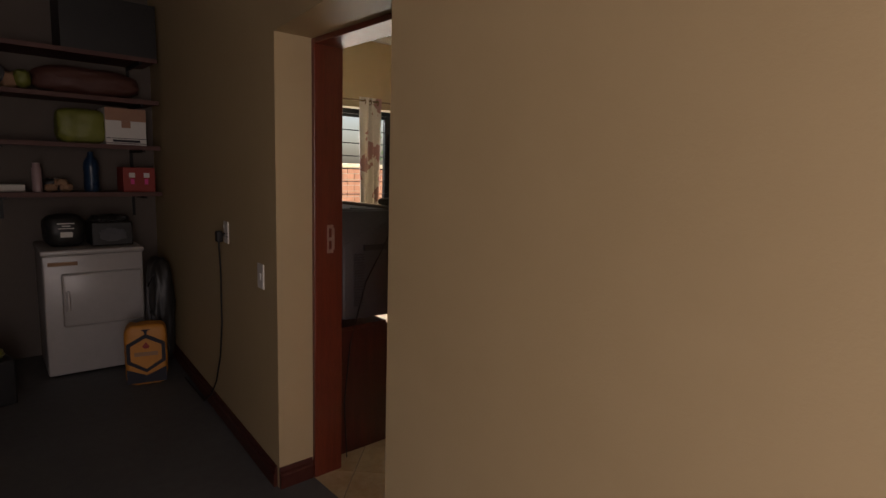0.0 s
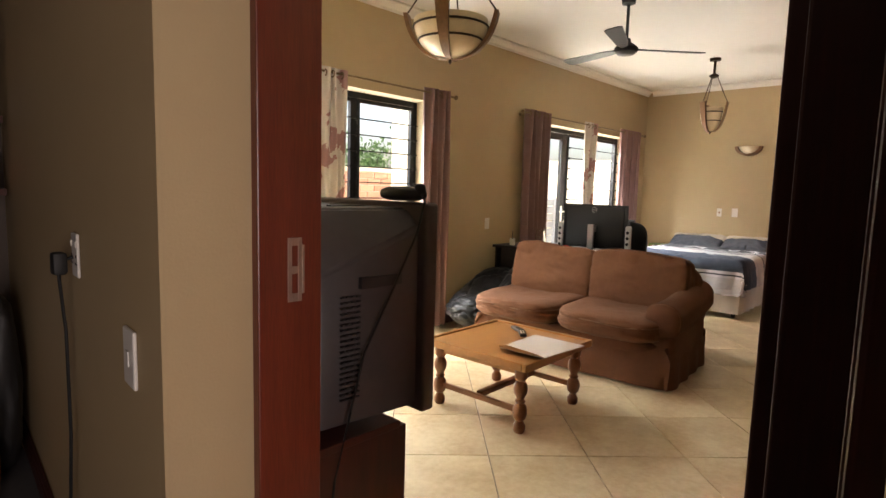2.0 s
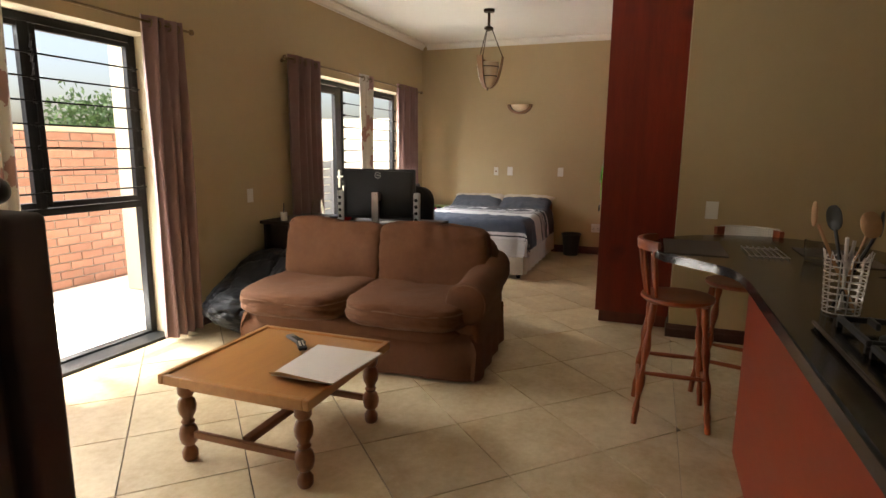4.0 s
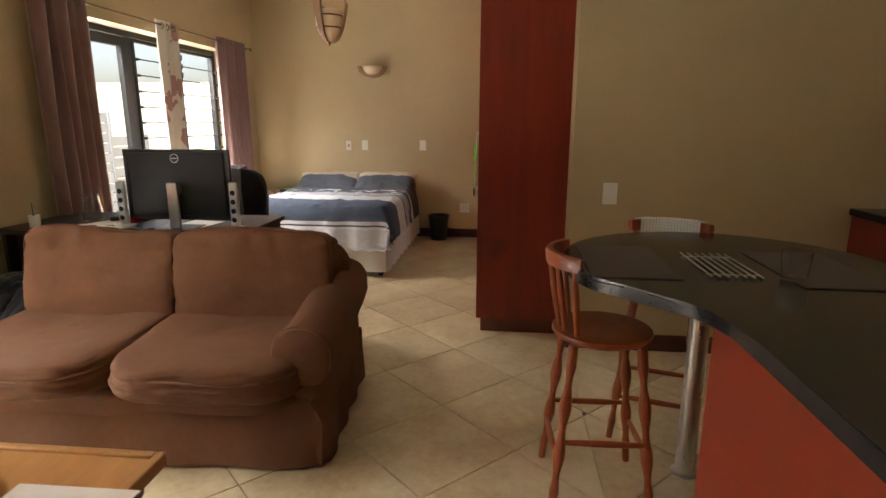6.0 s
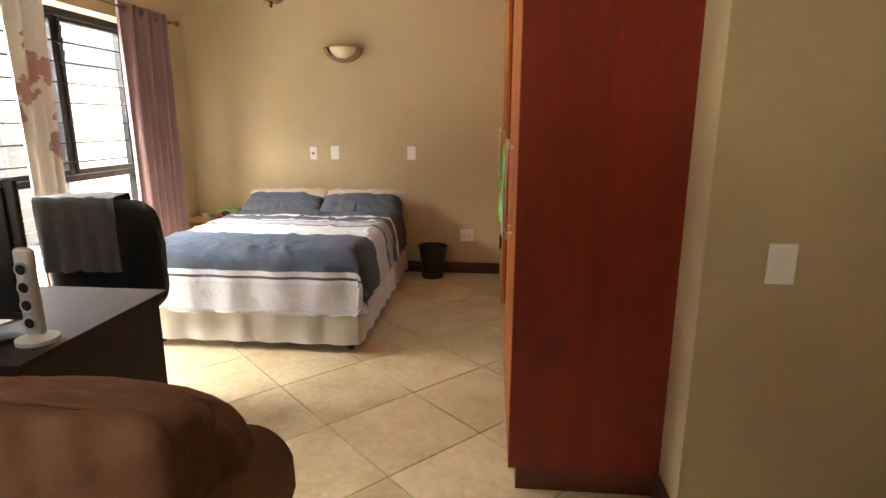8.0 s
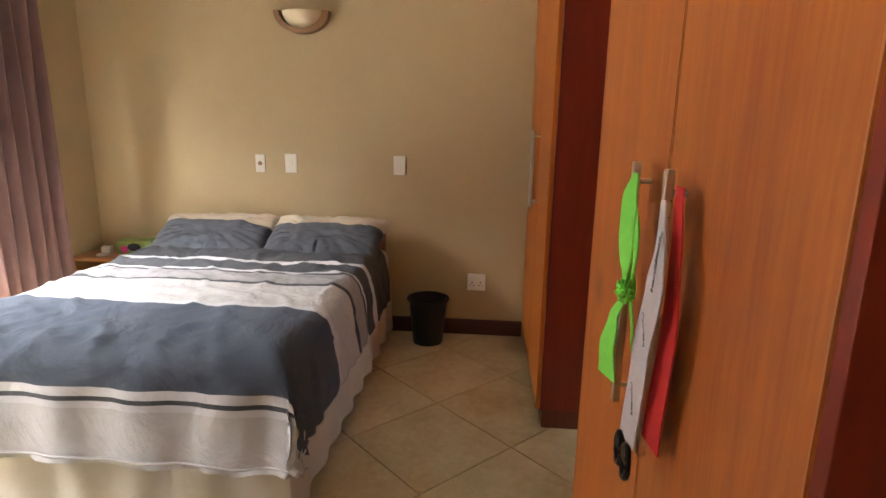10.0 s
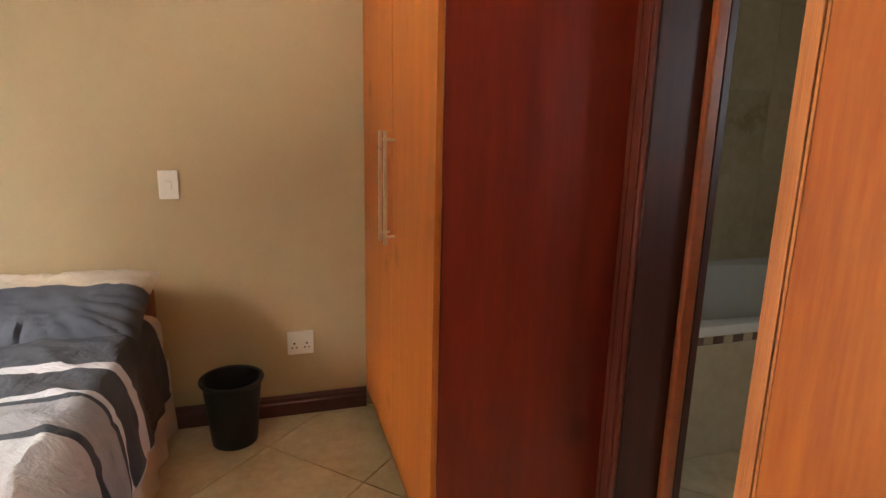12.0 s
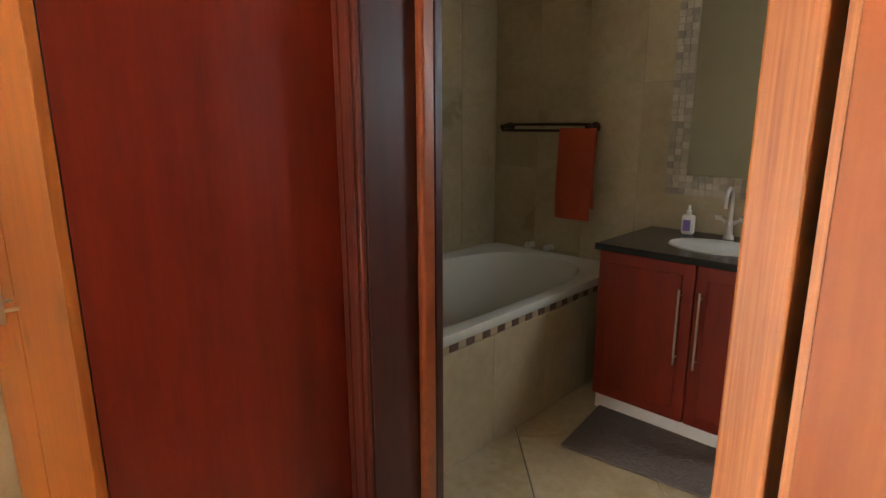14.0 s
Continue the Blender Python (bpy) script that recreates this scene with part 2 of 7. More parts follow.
PLACEMAT = mk("brown_placemat", (0.095, 0.070, 0.052), (0.075, 0.056, 0.042), 90, 0.7, 0.3, 260)
PURPLE = mk("purple_label", (0.25, 0.18, 0.55), None, 6, 0.5)
PINK = mk("pink_print", (0.75, 0.05, 0.28), None, 6, 0.5)
SCREEN = mk("dark_screen", (0.008, 0.008, 0.009), None, 6, 0.15)


def glass(name, tint=(1, 1, 1), rough=0.0, ior=1.45):
    m = bpy.data.materials.new(name)
    m.use_nodes = True
    b = m.node_tree.nodes["Principled BSDF"]
    b.inputs["Base Color"].default_value = (*tint, 1)
    b.inputs["Roughness"].default_value = rough
    b.inputs["IOR"].default_value = ior
    b.inputs["Transmission Weight"].default_value = 1.0
    return m


GLASS = glass("window_glass", ior=1.02)
TUMBLER = glass("clear_glass", (0.96, 0.98, 0.97))
MIRROR = mk("mirror_silver", (0.82, 0.84, 0.83), (0.82, 0.84, 0.83), 1, 0.02, metal=1.0, rvar=0.0)


def print_cloth():
    """White voile with brown-red flower sprays."""
    m = mk("flowered_voile", (0.72, 0.68, 0.62), (0.66, 0.62, 0.56), 6, 0.8, 0.1, 200)
    nt = m.node_tree
    b = nt.nodes["Principled BSDF"]
    base = b.inputs["Base Color"].links[0].from_socket
    tc = nt.nodes.new("ShaderNodeTexCoord")
    mp = nt.nodes.new("ShaderNodeMapping")
    mp.inputs["Scale"].default_value = (1.0, 1.0, 0.8)
    nt.links.new(tc.outputs["Object"], mp.inputs[0])
    v = node(nt, "ShaderNodeTexVoronoi", Scale=6.0)
    nt.links.new(mp.outputs[0], v.inputs["Vector"])
    n = node(nt, "ShaderNodeTexNoise", Scale=26, Detail=4)
    nt.links.new(mp.outputs[0], n.inputs["Vector"])
    sub = nt.nodes.new("ShaderNodeMath")
    sub.operation = "MULTIPLY_ADD"
    sub.inputs[1].default_value = -0.75
    nt.links.new(n.outputs[0], sub.inputs[0])
    nt.links.new(v.outputs["Distance"], sub.inputs[2])
    lt = nt.nodes.new("ShaderNodeMath")
    lt.operation = "LESS_THAN"
    lt.inputs[1].default_value = 0.03
    nt.links.new(sub.outputs[0], lt.inputs[0])
    mix = nt.nodes.new("ShaderNodeMix")
    mix.data_type = "RGBA"
    nt.links.new(lt.outputs[0], mix.inputs[0])
    nt.links.new(base, mix.inputs[6])
    mix.inputs[7].default_value = (0.40, 0.235, 0.22, 1)
    nt.links.new(mix.outputs[2], b.inputs["Base Color"])
    b.inputs["Transmission Weight"].default_value = 0.0
    return m


VOILE = print_cloth()


def banded(name, stops, low, span):
    """Woven bands across the cloth, laid out along its own length (UV v)."""
    m = mk(name, (0.5, 0.5, 0.5), None, 5, 0.85, 0.18, 130, coord="UV")
    nt = m.node_tree
    b = nt.nodes["Principled BSDF"]
    tc = nt.nodes.new("ShaderNodeTexCoord")
    sep = nt.nodes.new("ShaderNodeSeparateXYZ")
    nt.links.new(tc.outputs["UV"], sep.inputs[0])
    r = nt.nodes.new("ShaderNodeValToRGB")
    cr = r.color_ramp
    cr.interpolation = "CONSTANT"
    for i, (p, c) in enumerate(stops):
        e = cr.elements[i] if i < 2 else cr.elements.new(p)
        e.position = p
        e.color = (*c, 1)
    nt.links.new(sep.outputs[1], r.inputs[0])
    n = node(nt, "ShaderNodeTexNoise", Scale=40, Detail=5)
    nt.links.new(tc.outputs["UV"], n.inputs["Vector"])
    mix = nt.nodes.new("ShaderNodeMix")
    mix.data_type, mix.blend_type = "RGBA", "MULTIPLY"
    mix.inputs[0].default_value = 0.25
    nt.links.new(r.outputs[0], mix.inputs[6])
    nt.links.new(n.outputs[0], mix.inputs[7])
    nt.links.new(mix.outputs[2], b.inputs["Base Color"])
    crease = node(nt, "ShaderNodeTexNoise", Scale=7.0, Detail=7.0, Roughness=0.62, Distortion=1.2)
    nt.links.new(tc.outputs["UV"], crease.inputs["Vector"])
    bp = node(nt, "ShaderNodeBump", Strength=0.55, Distance=0.05)
    nt.links.new(crease.outputs[0], bp.inputs["Height"])
    fine = b.inputs["Normal"].links[0].from_node
    nt.links.new(bp.outputs[0], fine.inputs["Normal"])
    return m


# ---- mesh kit ----


def box(bm, x0, y0, z0, x1, y1, z1, bev=0.0, seg=2):
    vs = [bm.verts.new(p) for p in itertools.product((x0, x1), (y0, y1), (z0, z1))]
    fs = [bm.faces.new([vs[i] for i in q]) for q in ((0, 1, 3, 2), (4, 6, 7, 5), (0, 4, 5, 1), (2, 3, 7, 6), (0, 2, 6, 4), (1, 5, 7, 3))]
    if bev:
        es = list({e for f in fs for e in f.edges})
        bmesh.ops.bevel(bm, geom=es, offset=bev, segments=seg, affect="EDGES", profile=0.5)
    return bm


def lathe(bm, profile, n=20, centre=(0, 0, 0), matrix=None):
    """Turn (radius, height) pairs about z."""
    cx, cy, cz = centre
    rings = []
    for r, z in profile:
        if r < 1e-5:
            rings.append([bm.verts.new((cx, cy, cz + z))])
        else:
            rings.append([bm.verts.new((cx + r * math.cos(a), cy + r * math.sin(a), cz + z)) for a in [2 * math.pi * k / n for k in range(n)]])
    new_verts = [v for ring in rings for v in ring]
    for a, b in zip(rings, rings[1:]):
        for k in range(n):
            q = (k + 1) % n
            if len(a) == 1 and len(b) == 1:
                continue
            if len(a) == 1:
                bm.faces.new((a[0], b[q], b[k]))
            elif len(b) == 1:
                bm.faces.new((a[k], a[q], b[0]))
            else:
                bm.faces.new((a[k], a[q], b[q], b[k]))
    for ring, flip in ((rings[0], True), (rings[-1], False)):
        if len(ring) > 2:
            bm.faces.new(ring[::-1] if flip else ring)
    if matrix is not None:
        bmesh.ops.transform(bm, matrix=matrix, verts=new_verts)
    return bm


def tube(bm, pts, r, n=10, closed=False, radii=None):
    """A round bar along points."""
    pts = [Vector(p) for p in pts]
    rings = []
    m = len(pts)
    up = Vector((0.13, 0.21, 0.97))
    for i, p in enumerate(pts):
        if closed:
            d = pts[(i + 1) % m] - pts[i - 1]
        else:
            d = pts[min(i + 1, m - 1)] - pts[max(i - 1, 0)]
        d.normalize()
        if abs(d.dot(up)) > 0.98:
            up = Vector((0.9, 0.3, 0.1))
        s = d.cross(up).normalized()
        t = s.cross(d)
        rr = radii[i] if radii else r
        rings.append([bm.verts.new(p + rr * (math.cos(a) * s + math.sin(a) * t)) for a in [2 * math.pi * k / n for k in range(n)]])
    pairs = list(zip(rings, rings[1:])) + ([(rings[-1], rings[0])] if closed else [])
    for a, b in pairs:
        for k in range(n):
            q = (k + 1) % n
            bm.faces.new((a[k], b[k], b[q], a[q]))
    if not closed:
        bm.faces.new(rings[0])
        bm.faces.new(rings[-1][::-1])
    return bm


def prism(bm, outline, z0, z1, bev=0.0):
    """A flat outline, drawn up from z0 to z1."""
    lo = [bm.verts.new((x, y, z0)) for x, y in outline]
    hi = [bm.verts.new((x, y, z1)) for x, y in outline]
    n = len(outline)
    bm.faces.new(lo[::-1])
    top = bm.faces.new(hi)
    for k in range(n):
        q = (k + 1) % n
        bm.faces.new((lo[k], lo[q], hi[q], hi[k]))
    if bev:
        es = list(top.edges)
        bmesh.ops.bevel(bm, geom=es, offset=bev, segments=2, affect="EDGES")
    return bm


def puff(bm, c, s, power=4.0, n=14, seed=0, wrinkle=0.0, wscale=6.0, sag=0.0, rot=None):
    """A stuffed cushion: a rounded block with creases."""
    g = bmesh.new()
    bmesh.ops.create_cube(g, size=2)
    bmesh.ops.subdivide_edges(g, edges=g.edges[:], cuts=n, use_grid_fill=True)
    off = Vector((seed * 7.3, seed * 3.1, seed * 1.7))
    for v in g.verts:
        p = v.co
        k = (abs(p.x) ** power + abs(p.y) ** power + abs(p.z) ** power) ** (1 / power)
        p = p / k
        w = noise.fractal(p * wscale * 0.35 + off, 1.0, 2.0, 3) * wrinkle
        q = Vector((p.x * s[0], p.y * s[1], p.z * s[2]))
        if wrinkle > 0.015:
            c1 = noise.noise(Vector((p.x * 1.4, p.y * 2.6, p.z * 1.2)) + off)
            c2 = noise.noise(Vector((p.x * 2.4, p.y * 1.3, p.z * 2.2)) + off * 2)
            w -= 0.0028 * max(0, 1 - 4 * abs(c1)) ** 1.5 + 0.002 * max(0, 1 - 5 * abs(c2)) ** 1.5
        q += q.normalized() * w
        q.z -= sag * (1 - p.x * p.x) * (1 - p.y * p.y) * (1 if p.z > 0 else 0)
        v.co = q
    if rot is not None:
        bmesh.ops.transform(g, matrix=rot, verts=g.verts)
    bmesh.ops.translate(g, vec=c, verts=g.verts)
    me = bpy.data.meshes.new("tmp")
    g.to_mesh(me)
    g.free()
    bm.from_mesh(me)
    bpy.data.meshes.remove(me)
    return bm


def grid(bm, f, nu, nv, uv=False):
    """A sheet: f(u, v) gives a place, u and v from 0 to 1."""
    vs = [[bm.verts.new(f(i / nu, j / nv)) for j in range(nv + 1)] for i in range(nu + 1)]
    lay = bm.loops.layers.uv.verify() if uv else None
    for i in range(nu):
        for j in range(nv):
            fc = bm.faces.new((vs[i][j], vs[i + 1][j], vs[i + 1][j + 1], vs[i][j + 1]))
            if uv:
                for lp, (a, b) in zip(fc.loops, ((i, j), (i + 1, j), (i + 1, j + 1), (i, j + 1))):
                    lp[lay].uv = (a / nu, b / nv)
    return bm


def thicken(bm, d):
    """Give a sheet a back, d behind its front, and close its edges."""
    bmesh.ops.recalc_face_normals(bm, faces=bm.faces)
    bm.normal_update()
    faces, rim = bm.faces[:], [e for e in bm.edges if e.is_boundary]
    lay = bm.loops.layers.uv.active
    twin = {v: bm.verts.new(v.co - v.normal * d) for v in bm.verts[:]}
    for f in faces:
        g = bm.faces.new([twin[v] for v in reversed(f.verts)])
        if lay:
            uvs = {twin[lp.vert]: lp[lay].uv.copy() for lp in f.loops}
            for lp in g.loops:
                lp[lay].uv = uvs[lp.vert]
    for e in rim:
        p, q = e.verts
        g = bm.faces.new((p, q, twin[q], twin[p]))
        if lay:
            uv = e.link_loops[0][lay].uv.copy()
            for lp in g.loops:
                lp[lay].uv = uv
    return bm


def part(name, bm, material, parent=None, label="", kind="", smooth=False, recalc=True):
    """One mesh object, under its thing or part."""
    if recalc:
        bmesh.ops.recalc_face_normals(bm, faces=bm.faces)
    me = bpy.data.meshes.new(name)
    bm.to_mesh(me)
    bm.free()
    me.materials.append(material)
    if smooth:
        me.shade_smooth()
        me.set_sharp_from_angle(angle=radians(38))
    ob = new(name, me)
    if parent is not None:
        ob.parent = parent
    return tagged(ob, label=label, kind=kind)


def thing(name, x, y, z=0.0, rz=0.0, label="", category="", group="", parent=None):
    ob = new(name)
    ob.matrix_basis = pose(x, y, z, 0, 0, rz)
    ob.empty_display_size = 0.05
    return tagged(ob, label=label, category=category, group=group)


def struct(name, bm, material, label=""):
    return part(name, bm, material, None, label=label, kind="structure")


def B():
    return bmesh.new()

# ---- structure ----
H = 2.84
# A darker version of MAHOG for jambs, linings and the television stand.
MAHOG_D = mk("dark_mahogany", (0.075, 0.014, 0.008), (0.035, 0.007, 0.005), 3.0, 0.42, 0.05, 50, stretch=(12, 12, 0.7), coat=0.08)


def wall(name, boxes, material, label):
    bm = B()
    for b in boxes:
        box(bm, *b)
    return struct(name, bm, material, label)


wall("wall_window", [(1.3, 4.765, 0, 2.0, 5.0, H), (4.32, 4.765, 0, 6.1, 5.0, H), (8.42, 4.765, 0, 9.02, 5.0, H),
                     (2.0, 4.765, 2.1, 4.32, 5.0, H), (6.1, 4.765, 2.1, 8.42, 5.0, H)], PAINT, "tan plastered wall with two glazed door openings")
wall("wall_bed", [(9.02, 1.16, 0, 9.40, 5.0, H)], PAINT, "plain tan plastered wall behind the bed")
bm = B()
prism(bm, [(0.985, 2.13), (1.30, 2.13), (1.30, 5.0), (1.235, 5.0)], 0, H)
prism(bm, [(0.863, -3.1), (1.30, -3.1), (1.30, 1.22), (1.11, 1.22), (1.11, 1.138), (0.863, 1.138)], 0, H)
prism(bm, [(0.863, 1.138), (1.11, 1.138), (1.11, 1.22), (1.30, 1.22), (1.30, 2.13), (0.985, 2.13)], 2.03, H)
struct("wall_garage", bm, PAINT, "thick tan plastered wall with a doorway to the garage")
wall("wall_kitchen", [(1.3, -1.1, 0, 5.899, -0.9, H)], PAINT, "plain tan kitchen wall")
wall("wall_stub", [(5.70, -0.9, 0, 5.90, 1.375, H)], PAINT, "tan plastered wall end beside the wardrobe")
wall("wall_bathroom_front", [(5.90, 1.18, 0, 6.885, 1.36, H), (7.805, 1.18, 0, 9.02, 1.36, H), (6.885, 1.18, 2.05, 7.805, 1.36, H)], PAINT, "tan wall with the bathroom doorway")
wall("wall_bathroom_back", [(5.90, -1.0, 0, 6.15, -0.80, H), (6.75, -1.0, 0, 9.40, -0.80, H), (6.15, -1.0, 0, 6.75, -0.80, 1.45), (6.15, -1.0, 2.05, 6.75, -0.80, H)], BATHTILE, "beige tiled bathroom wall")
wall("wall_bathroom_side", [(9.163, -0.80, 0, 9.40, 1.159, H)], BATHTILE, "beige tiled bathroom wall above the bath")
wall("wall_garage_back", [(-3.0, 4.95, 0, 1.235, 5.15, H)], GARAGE_SHADE_PAINT, "garage wall behind the shelves, its dimness put into the colour")
wall("wall_garage_side", [(-3.2, -3.3, 0, -3.0, 5.15, H)], GARAGE_SHADE_PAINT, "plain garage side wall")
# Unseen wall, set close so the light through its door falls off sooner.
wall("wall_garage_front", [(-3.0, -2.1, 0, -1.6, -1.9, H), (0.3, -2.1, 0, 0.862, -1.9, H), (-1.6, -2.1, 2.15, 0.3, -1.9, H)], GARAGE_SHADE_PAINT, "unseen garage wall with an open vehicle door that lets light in")
bm = B()
box(bm, 1.28, -1.1, H, 9.40, 5.0, H + 0.15)
struct("ceiling", bm, CEIL, "white painted plaster ceiling")
bm = B()
box(bm, -3.2, -3.3, H, 1.28, 5.15, H + 0.15)
struct("ceiling_garage", bm, CEIL, "white garage ceiling")
bm = B()
box(bm, 1.155, -1.1, -0.2, 9.40, 5.0, -0.008)
struct("floor", bm, GROUT, "grouted bed of the tiled floor")
bm = B()
box(bm, -3.2, -3.3, -0.2, 1.155, 5.15, 0.0)
struct("floor_garage", bm, GARAGE_FLOOR, "bare grey garage screed")


def cornice(name, x0, y0, x1, y1, nx, ny):
    """A coved strip along a wall's top, its inside facing (nx, ny)."""
    bm = B()
    prof = [(0, 0), (0, -0.075), (0.012, -0.075), (0.016, -0.055), (0.045, -0.020), (0.075, -0.016), (0.075, 0)]
    a = [bm.verts.new((x0 + nx * d, y0 + ny * d, H - 0.001 + z)) for d, z in prof]
    b = [bm.verts.new((x1 + nx * d, y1 + ny * d, H - 0.001 + z)) for d, z in prof]
    for k in range(len(prof)):
        q = (k + 1) % len(prof)
        bm.faces.new((a[k], a[q], b[q], b[k]))
    bm.faces.new(a), bm.faces.new(b[::-1])
    struct(name, bm, CEIL, "white coved plaster cornice")


cornice("trim_cornice", 1.30, 4.765, 9.02, 4.765, 0, -1)
cornice("trim_cornice", 9.02, 4.69, 9.02, 1.93, -1, 0)
cornice("trim_cornice", 5.70, 1.375, 5.70, -0.9, -1, 0)


def skirting(x0, y0, x1, y1, nx, ny, h=0.10):
    bm = B()
    prof = [(0, 0.001), (0.018, 0.001), (0.018, h * 0.62), (0.012, h * 0.70), (0.013, h * 0.84), (0.006, h), (0, h)]
    a = [bm.verts.new((x0 + nx * d, y0 + ny * d, z)) for d, z in prof]
    b = [bm.verts.new((x1 + nx * d, y1 + ny * d, z)) for d, z in prof]
    for k in range(len(prof)):
        q = (k + 1) % len(prof)
        bm.faces.new((a[k], a[q], b[q], b[k]))
    bm.faces.new(a), bm.faces.new(b[::-1])
    struct("baseboard", bm, SKIRT, "dark red-brown moulded timber skirting")


skirting(9.02, 1.932, 9.02, 4.765, -1, 0)
skirting(4.32, 4.765, 6.1, 4.765, 0, -1)
skirting(8.42, 4.765, 9.0, 4.765, 0, -1)
skirting(5.70, -0.9, 5.70, 1.395, -1, 0)
skirting(5.702, 1.375, 5.898, 1.375, 0, 1)
skirting(0.985, 2.15, 1.225, 4.94, -1, 0)
skirting(0.863, -1.88, 0.863, 1.12, -1, 0)
skirting(0.985, 2.13, 1.15, 2.13, 0, -1)


def door_glazed(name, x0):
    """A black aluminium door leaf with a barred side light; the opening begins at x0."""
    y, x1 = 4.93, x0 + 2.32
    t = thing(name, x0, y, 0, 0, "black aluminium glazed door with barred side light, closed", "glazed door")
    t["kind"] = "structure"
    fr = B()
    box(fr, 0, 0, 0, 0.05, 0.06, 2.1, 0.004), box(fr, 2.27, 0, 0, 2.32, 0.06, 2.1, 0.004)
    box(fr, 0.05, 0, 2.05, 2.27, 0.06, 2.1, 0.004), box(fr, 0.05, 0, 0.0, 2.27, 0.07, 0.035, 0.004)
    box(fr, 0.86, 0, 0.035, 0.92, 0.06, 2.05, 0.004)
    box(fr, 0.92, 0, 0.945, 2.27, 0.06, 0.99, 0.004)
    part("door_frame", fr, BLACK_ALU, t)
    leaf = B()
    box(leaf, 0.055, -0.012, 0.04, 0.135, 0.035, 2.04, 0.004), box(leaf, 0.775, -0.012, 0.04, 0.855, 0.035, 2.04, 0.004)
    box(leaf, 0.135, -0.012, 1.96, 0.775, 0.035, 2.04, 0.004), box(leaf, 0.135, -0.012, 0.04, 0.775, 0.035, 0.14, 0.004)
    lf = part("door_leaf", leaf, BLACK_ALU, t)
    g = B()
    box(g, 0.135, 0.01, 0.14, 0.775, 0.016, 1.96)
    o = part("pane", g, GLASS, lf)
    o.visible_shadow = False
    h = B()
    box(h, 0.80, -0.022, 0.93, 0.835, -0.012, 1.13, 0.004)
    tube(h, [(0.817, -0.02, 1.06), (0.817, -0.065, 1.06), (0.70, -0.068, 1.062)], 0.009)
    part("door_handle", h, WHITE_PL, t, "white lever door handle", smooth=True)
    s = B()
    for a, b in ((0.925, 1.575), (1.615, 2.265)):
        box(s, a, -0.01, 0.995, a + 0.03, 0.03, 2.045, 0.003), box(s, b - 0.03, -0.01, 0.995, b, 0.03, 2.045, 0.003)
        box(s, a + 0.03, -0.01, 2.015, b - 0.03, 0.03, 2.045, 0.003), box(s, a + 0.03, -0.01, 0.995, b - 0.03, 0.03, 1.03, 0.003)
    box(s, 1.576, 0.0, 0.99, 1.614, 0.06, 2.05, 0.003)
    w = part("window_sash", s, BLACK_ALU, t)
    for a, b, z0, z1 in ((0.955, 1.545, 1.03, 2.015), (1.645, 2.235, 1.03, 2.015), (0.925, 2.265, 0.04, 0.945)):
        g = B()
        box(g, a, 0.012, z0, b, 0.018, z1)
        o = part("pane", g, GLASS, w)
        o.visible_shadow = False
    for k in range(7):
        z = 1.085 + k * 0.132
        bar = B()
        box(bar, 0.93, -0.045, z - 0.005, 2.29, -0.033, z + 0.005)
        for xx in (0.94, 1.59, 2.26):
            box(bar, xx, -0.036, z - 0.012, xx + 0.02, -0.01, z + 0.012)
        part("burglar_bar", bar, BLACK_ALU, t)
    st = B()
    for z in (1.75, 1.83, 1.91):
        tube(st, [(1.60, -0.02, z), (1.585, -0.05, z + 0.03), (1.60, -0.045, z + 0.07)], 0.007, 6)
    part("window_stay", st, BLACK_ALU, t)
    return t


door_glazed("door_1", 2.0)
door_glazed("door_2", 6.1)
for x0 in (2.0, 6.1):
    bm = B()
    box(bm, x0 + 0.001, 4.77, 0.001, x0 + 2.319, 4.99, 0.02, 0.002)
    struct("door_sill", bm, BLACK_ALU, "dark aluminium door track")
    bm = B()
    box(bm, x0, 4.7655, 2.097, x0 + 2.32, 4.93, 2.0999)
    box(bm, x0 + 2.317, 4.7655, 0.02, x0 + 2.3199, 4.93, 2.097)
    box(bm, x0, 4.7655, 0.02, x0 + 0.003, 4.93, 2.097)
    struct("trim_reveal", bm, PAINT_REVEAL, "cream plaster door reveal")

# Unseen window, added only to give the bathroom fill lamp an opening.
t = thing("window_1", 6.15, -0.96, 1.45, 0, "unseen dark-framed window added for the bathroom lamp", "window")
t["kind"] = "structure"
bm = B()
box(bm, 0.001, 0, 0.001, 0.04, 0.05, 0.599, 0.003), box(bm, 0.56, 0, 0.001, 0.599, 0.05, 0.599, 0.003)
box(bm, 0.041, 0, 0.001, 0.559, 0.05, 0.04, 0.003), box(bm, 0.041, 0, 0.56, 0.559, 0.05, 0.599, 0.003)
part("window_frame", bm, BLACK_ALU, t)
bm = B()
box(bm, 0.041, 0.022, 0.041, 0.559, 0.028, 0.559)
part("pane", bm, GLASS, t).visible_shadow = False

# doorway from the garage: timber lining and pocket door
t = thing("door_frame_inner", 1.155, 1.25, 0, 0, "dark red mahogany door lining in the thick wall", "door frame")
t["kind"] = "structure"
bm = B()
box(bm, 0, 0.855, 0.001, 0.145, 0.879, 2.028, 0.003)
box(bm, 0.0, -0.03, 0.001, 0.035, -0.010, 2.028, 0.003)
box(bm, 0.11, -0.03, 0.001, 0.145, -0.010, 2.028, 0.003)

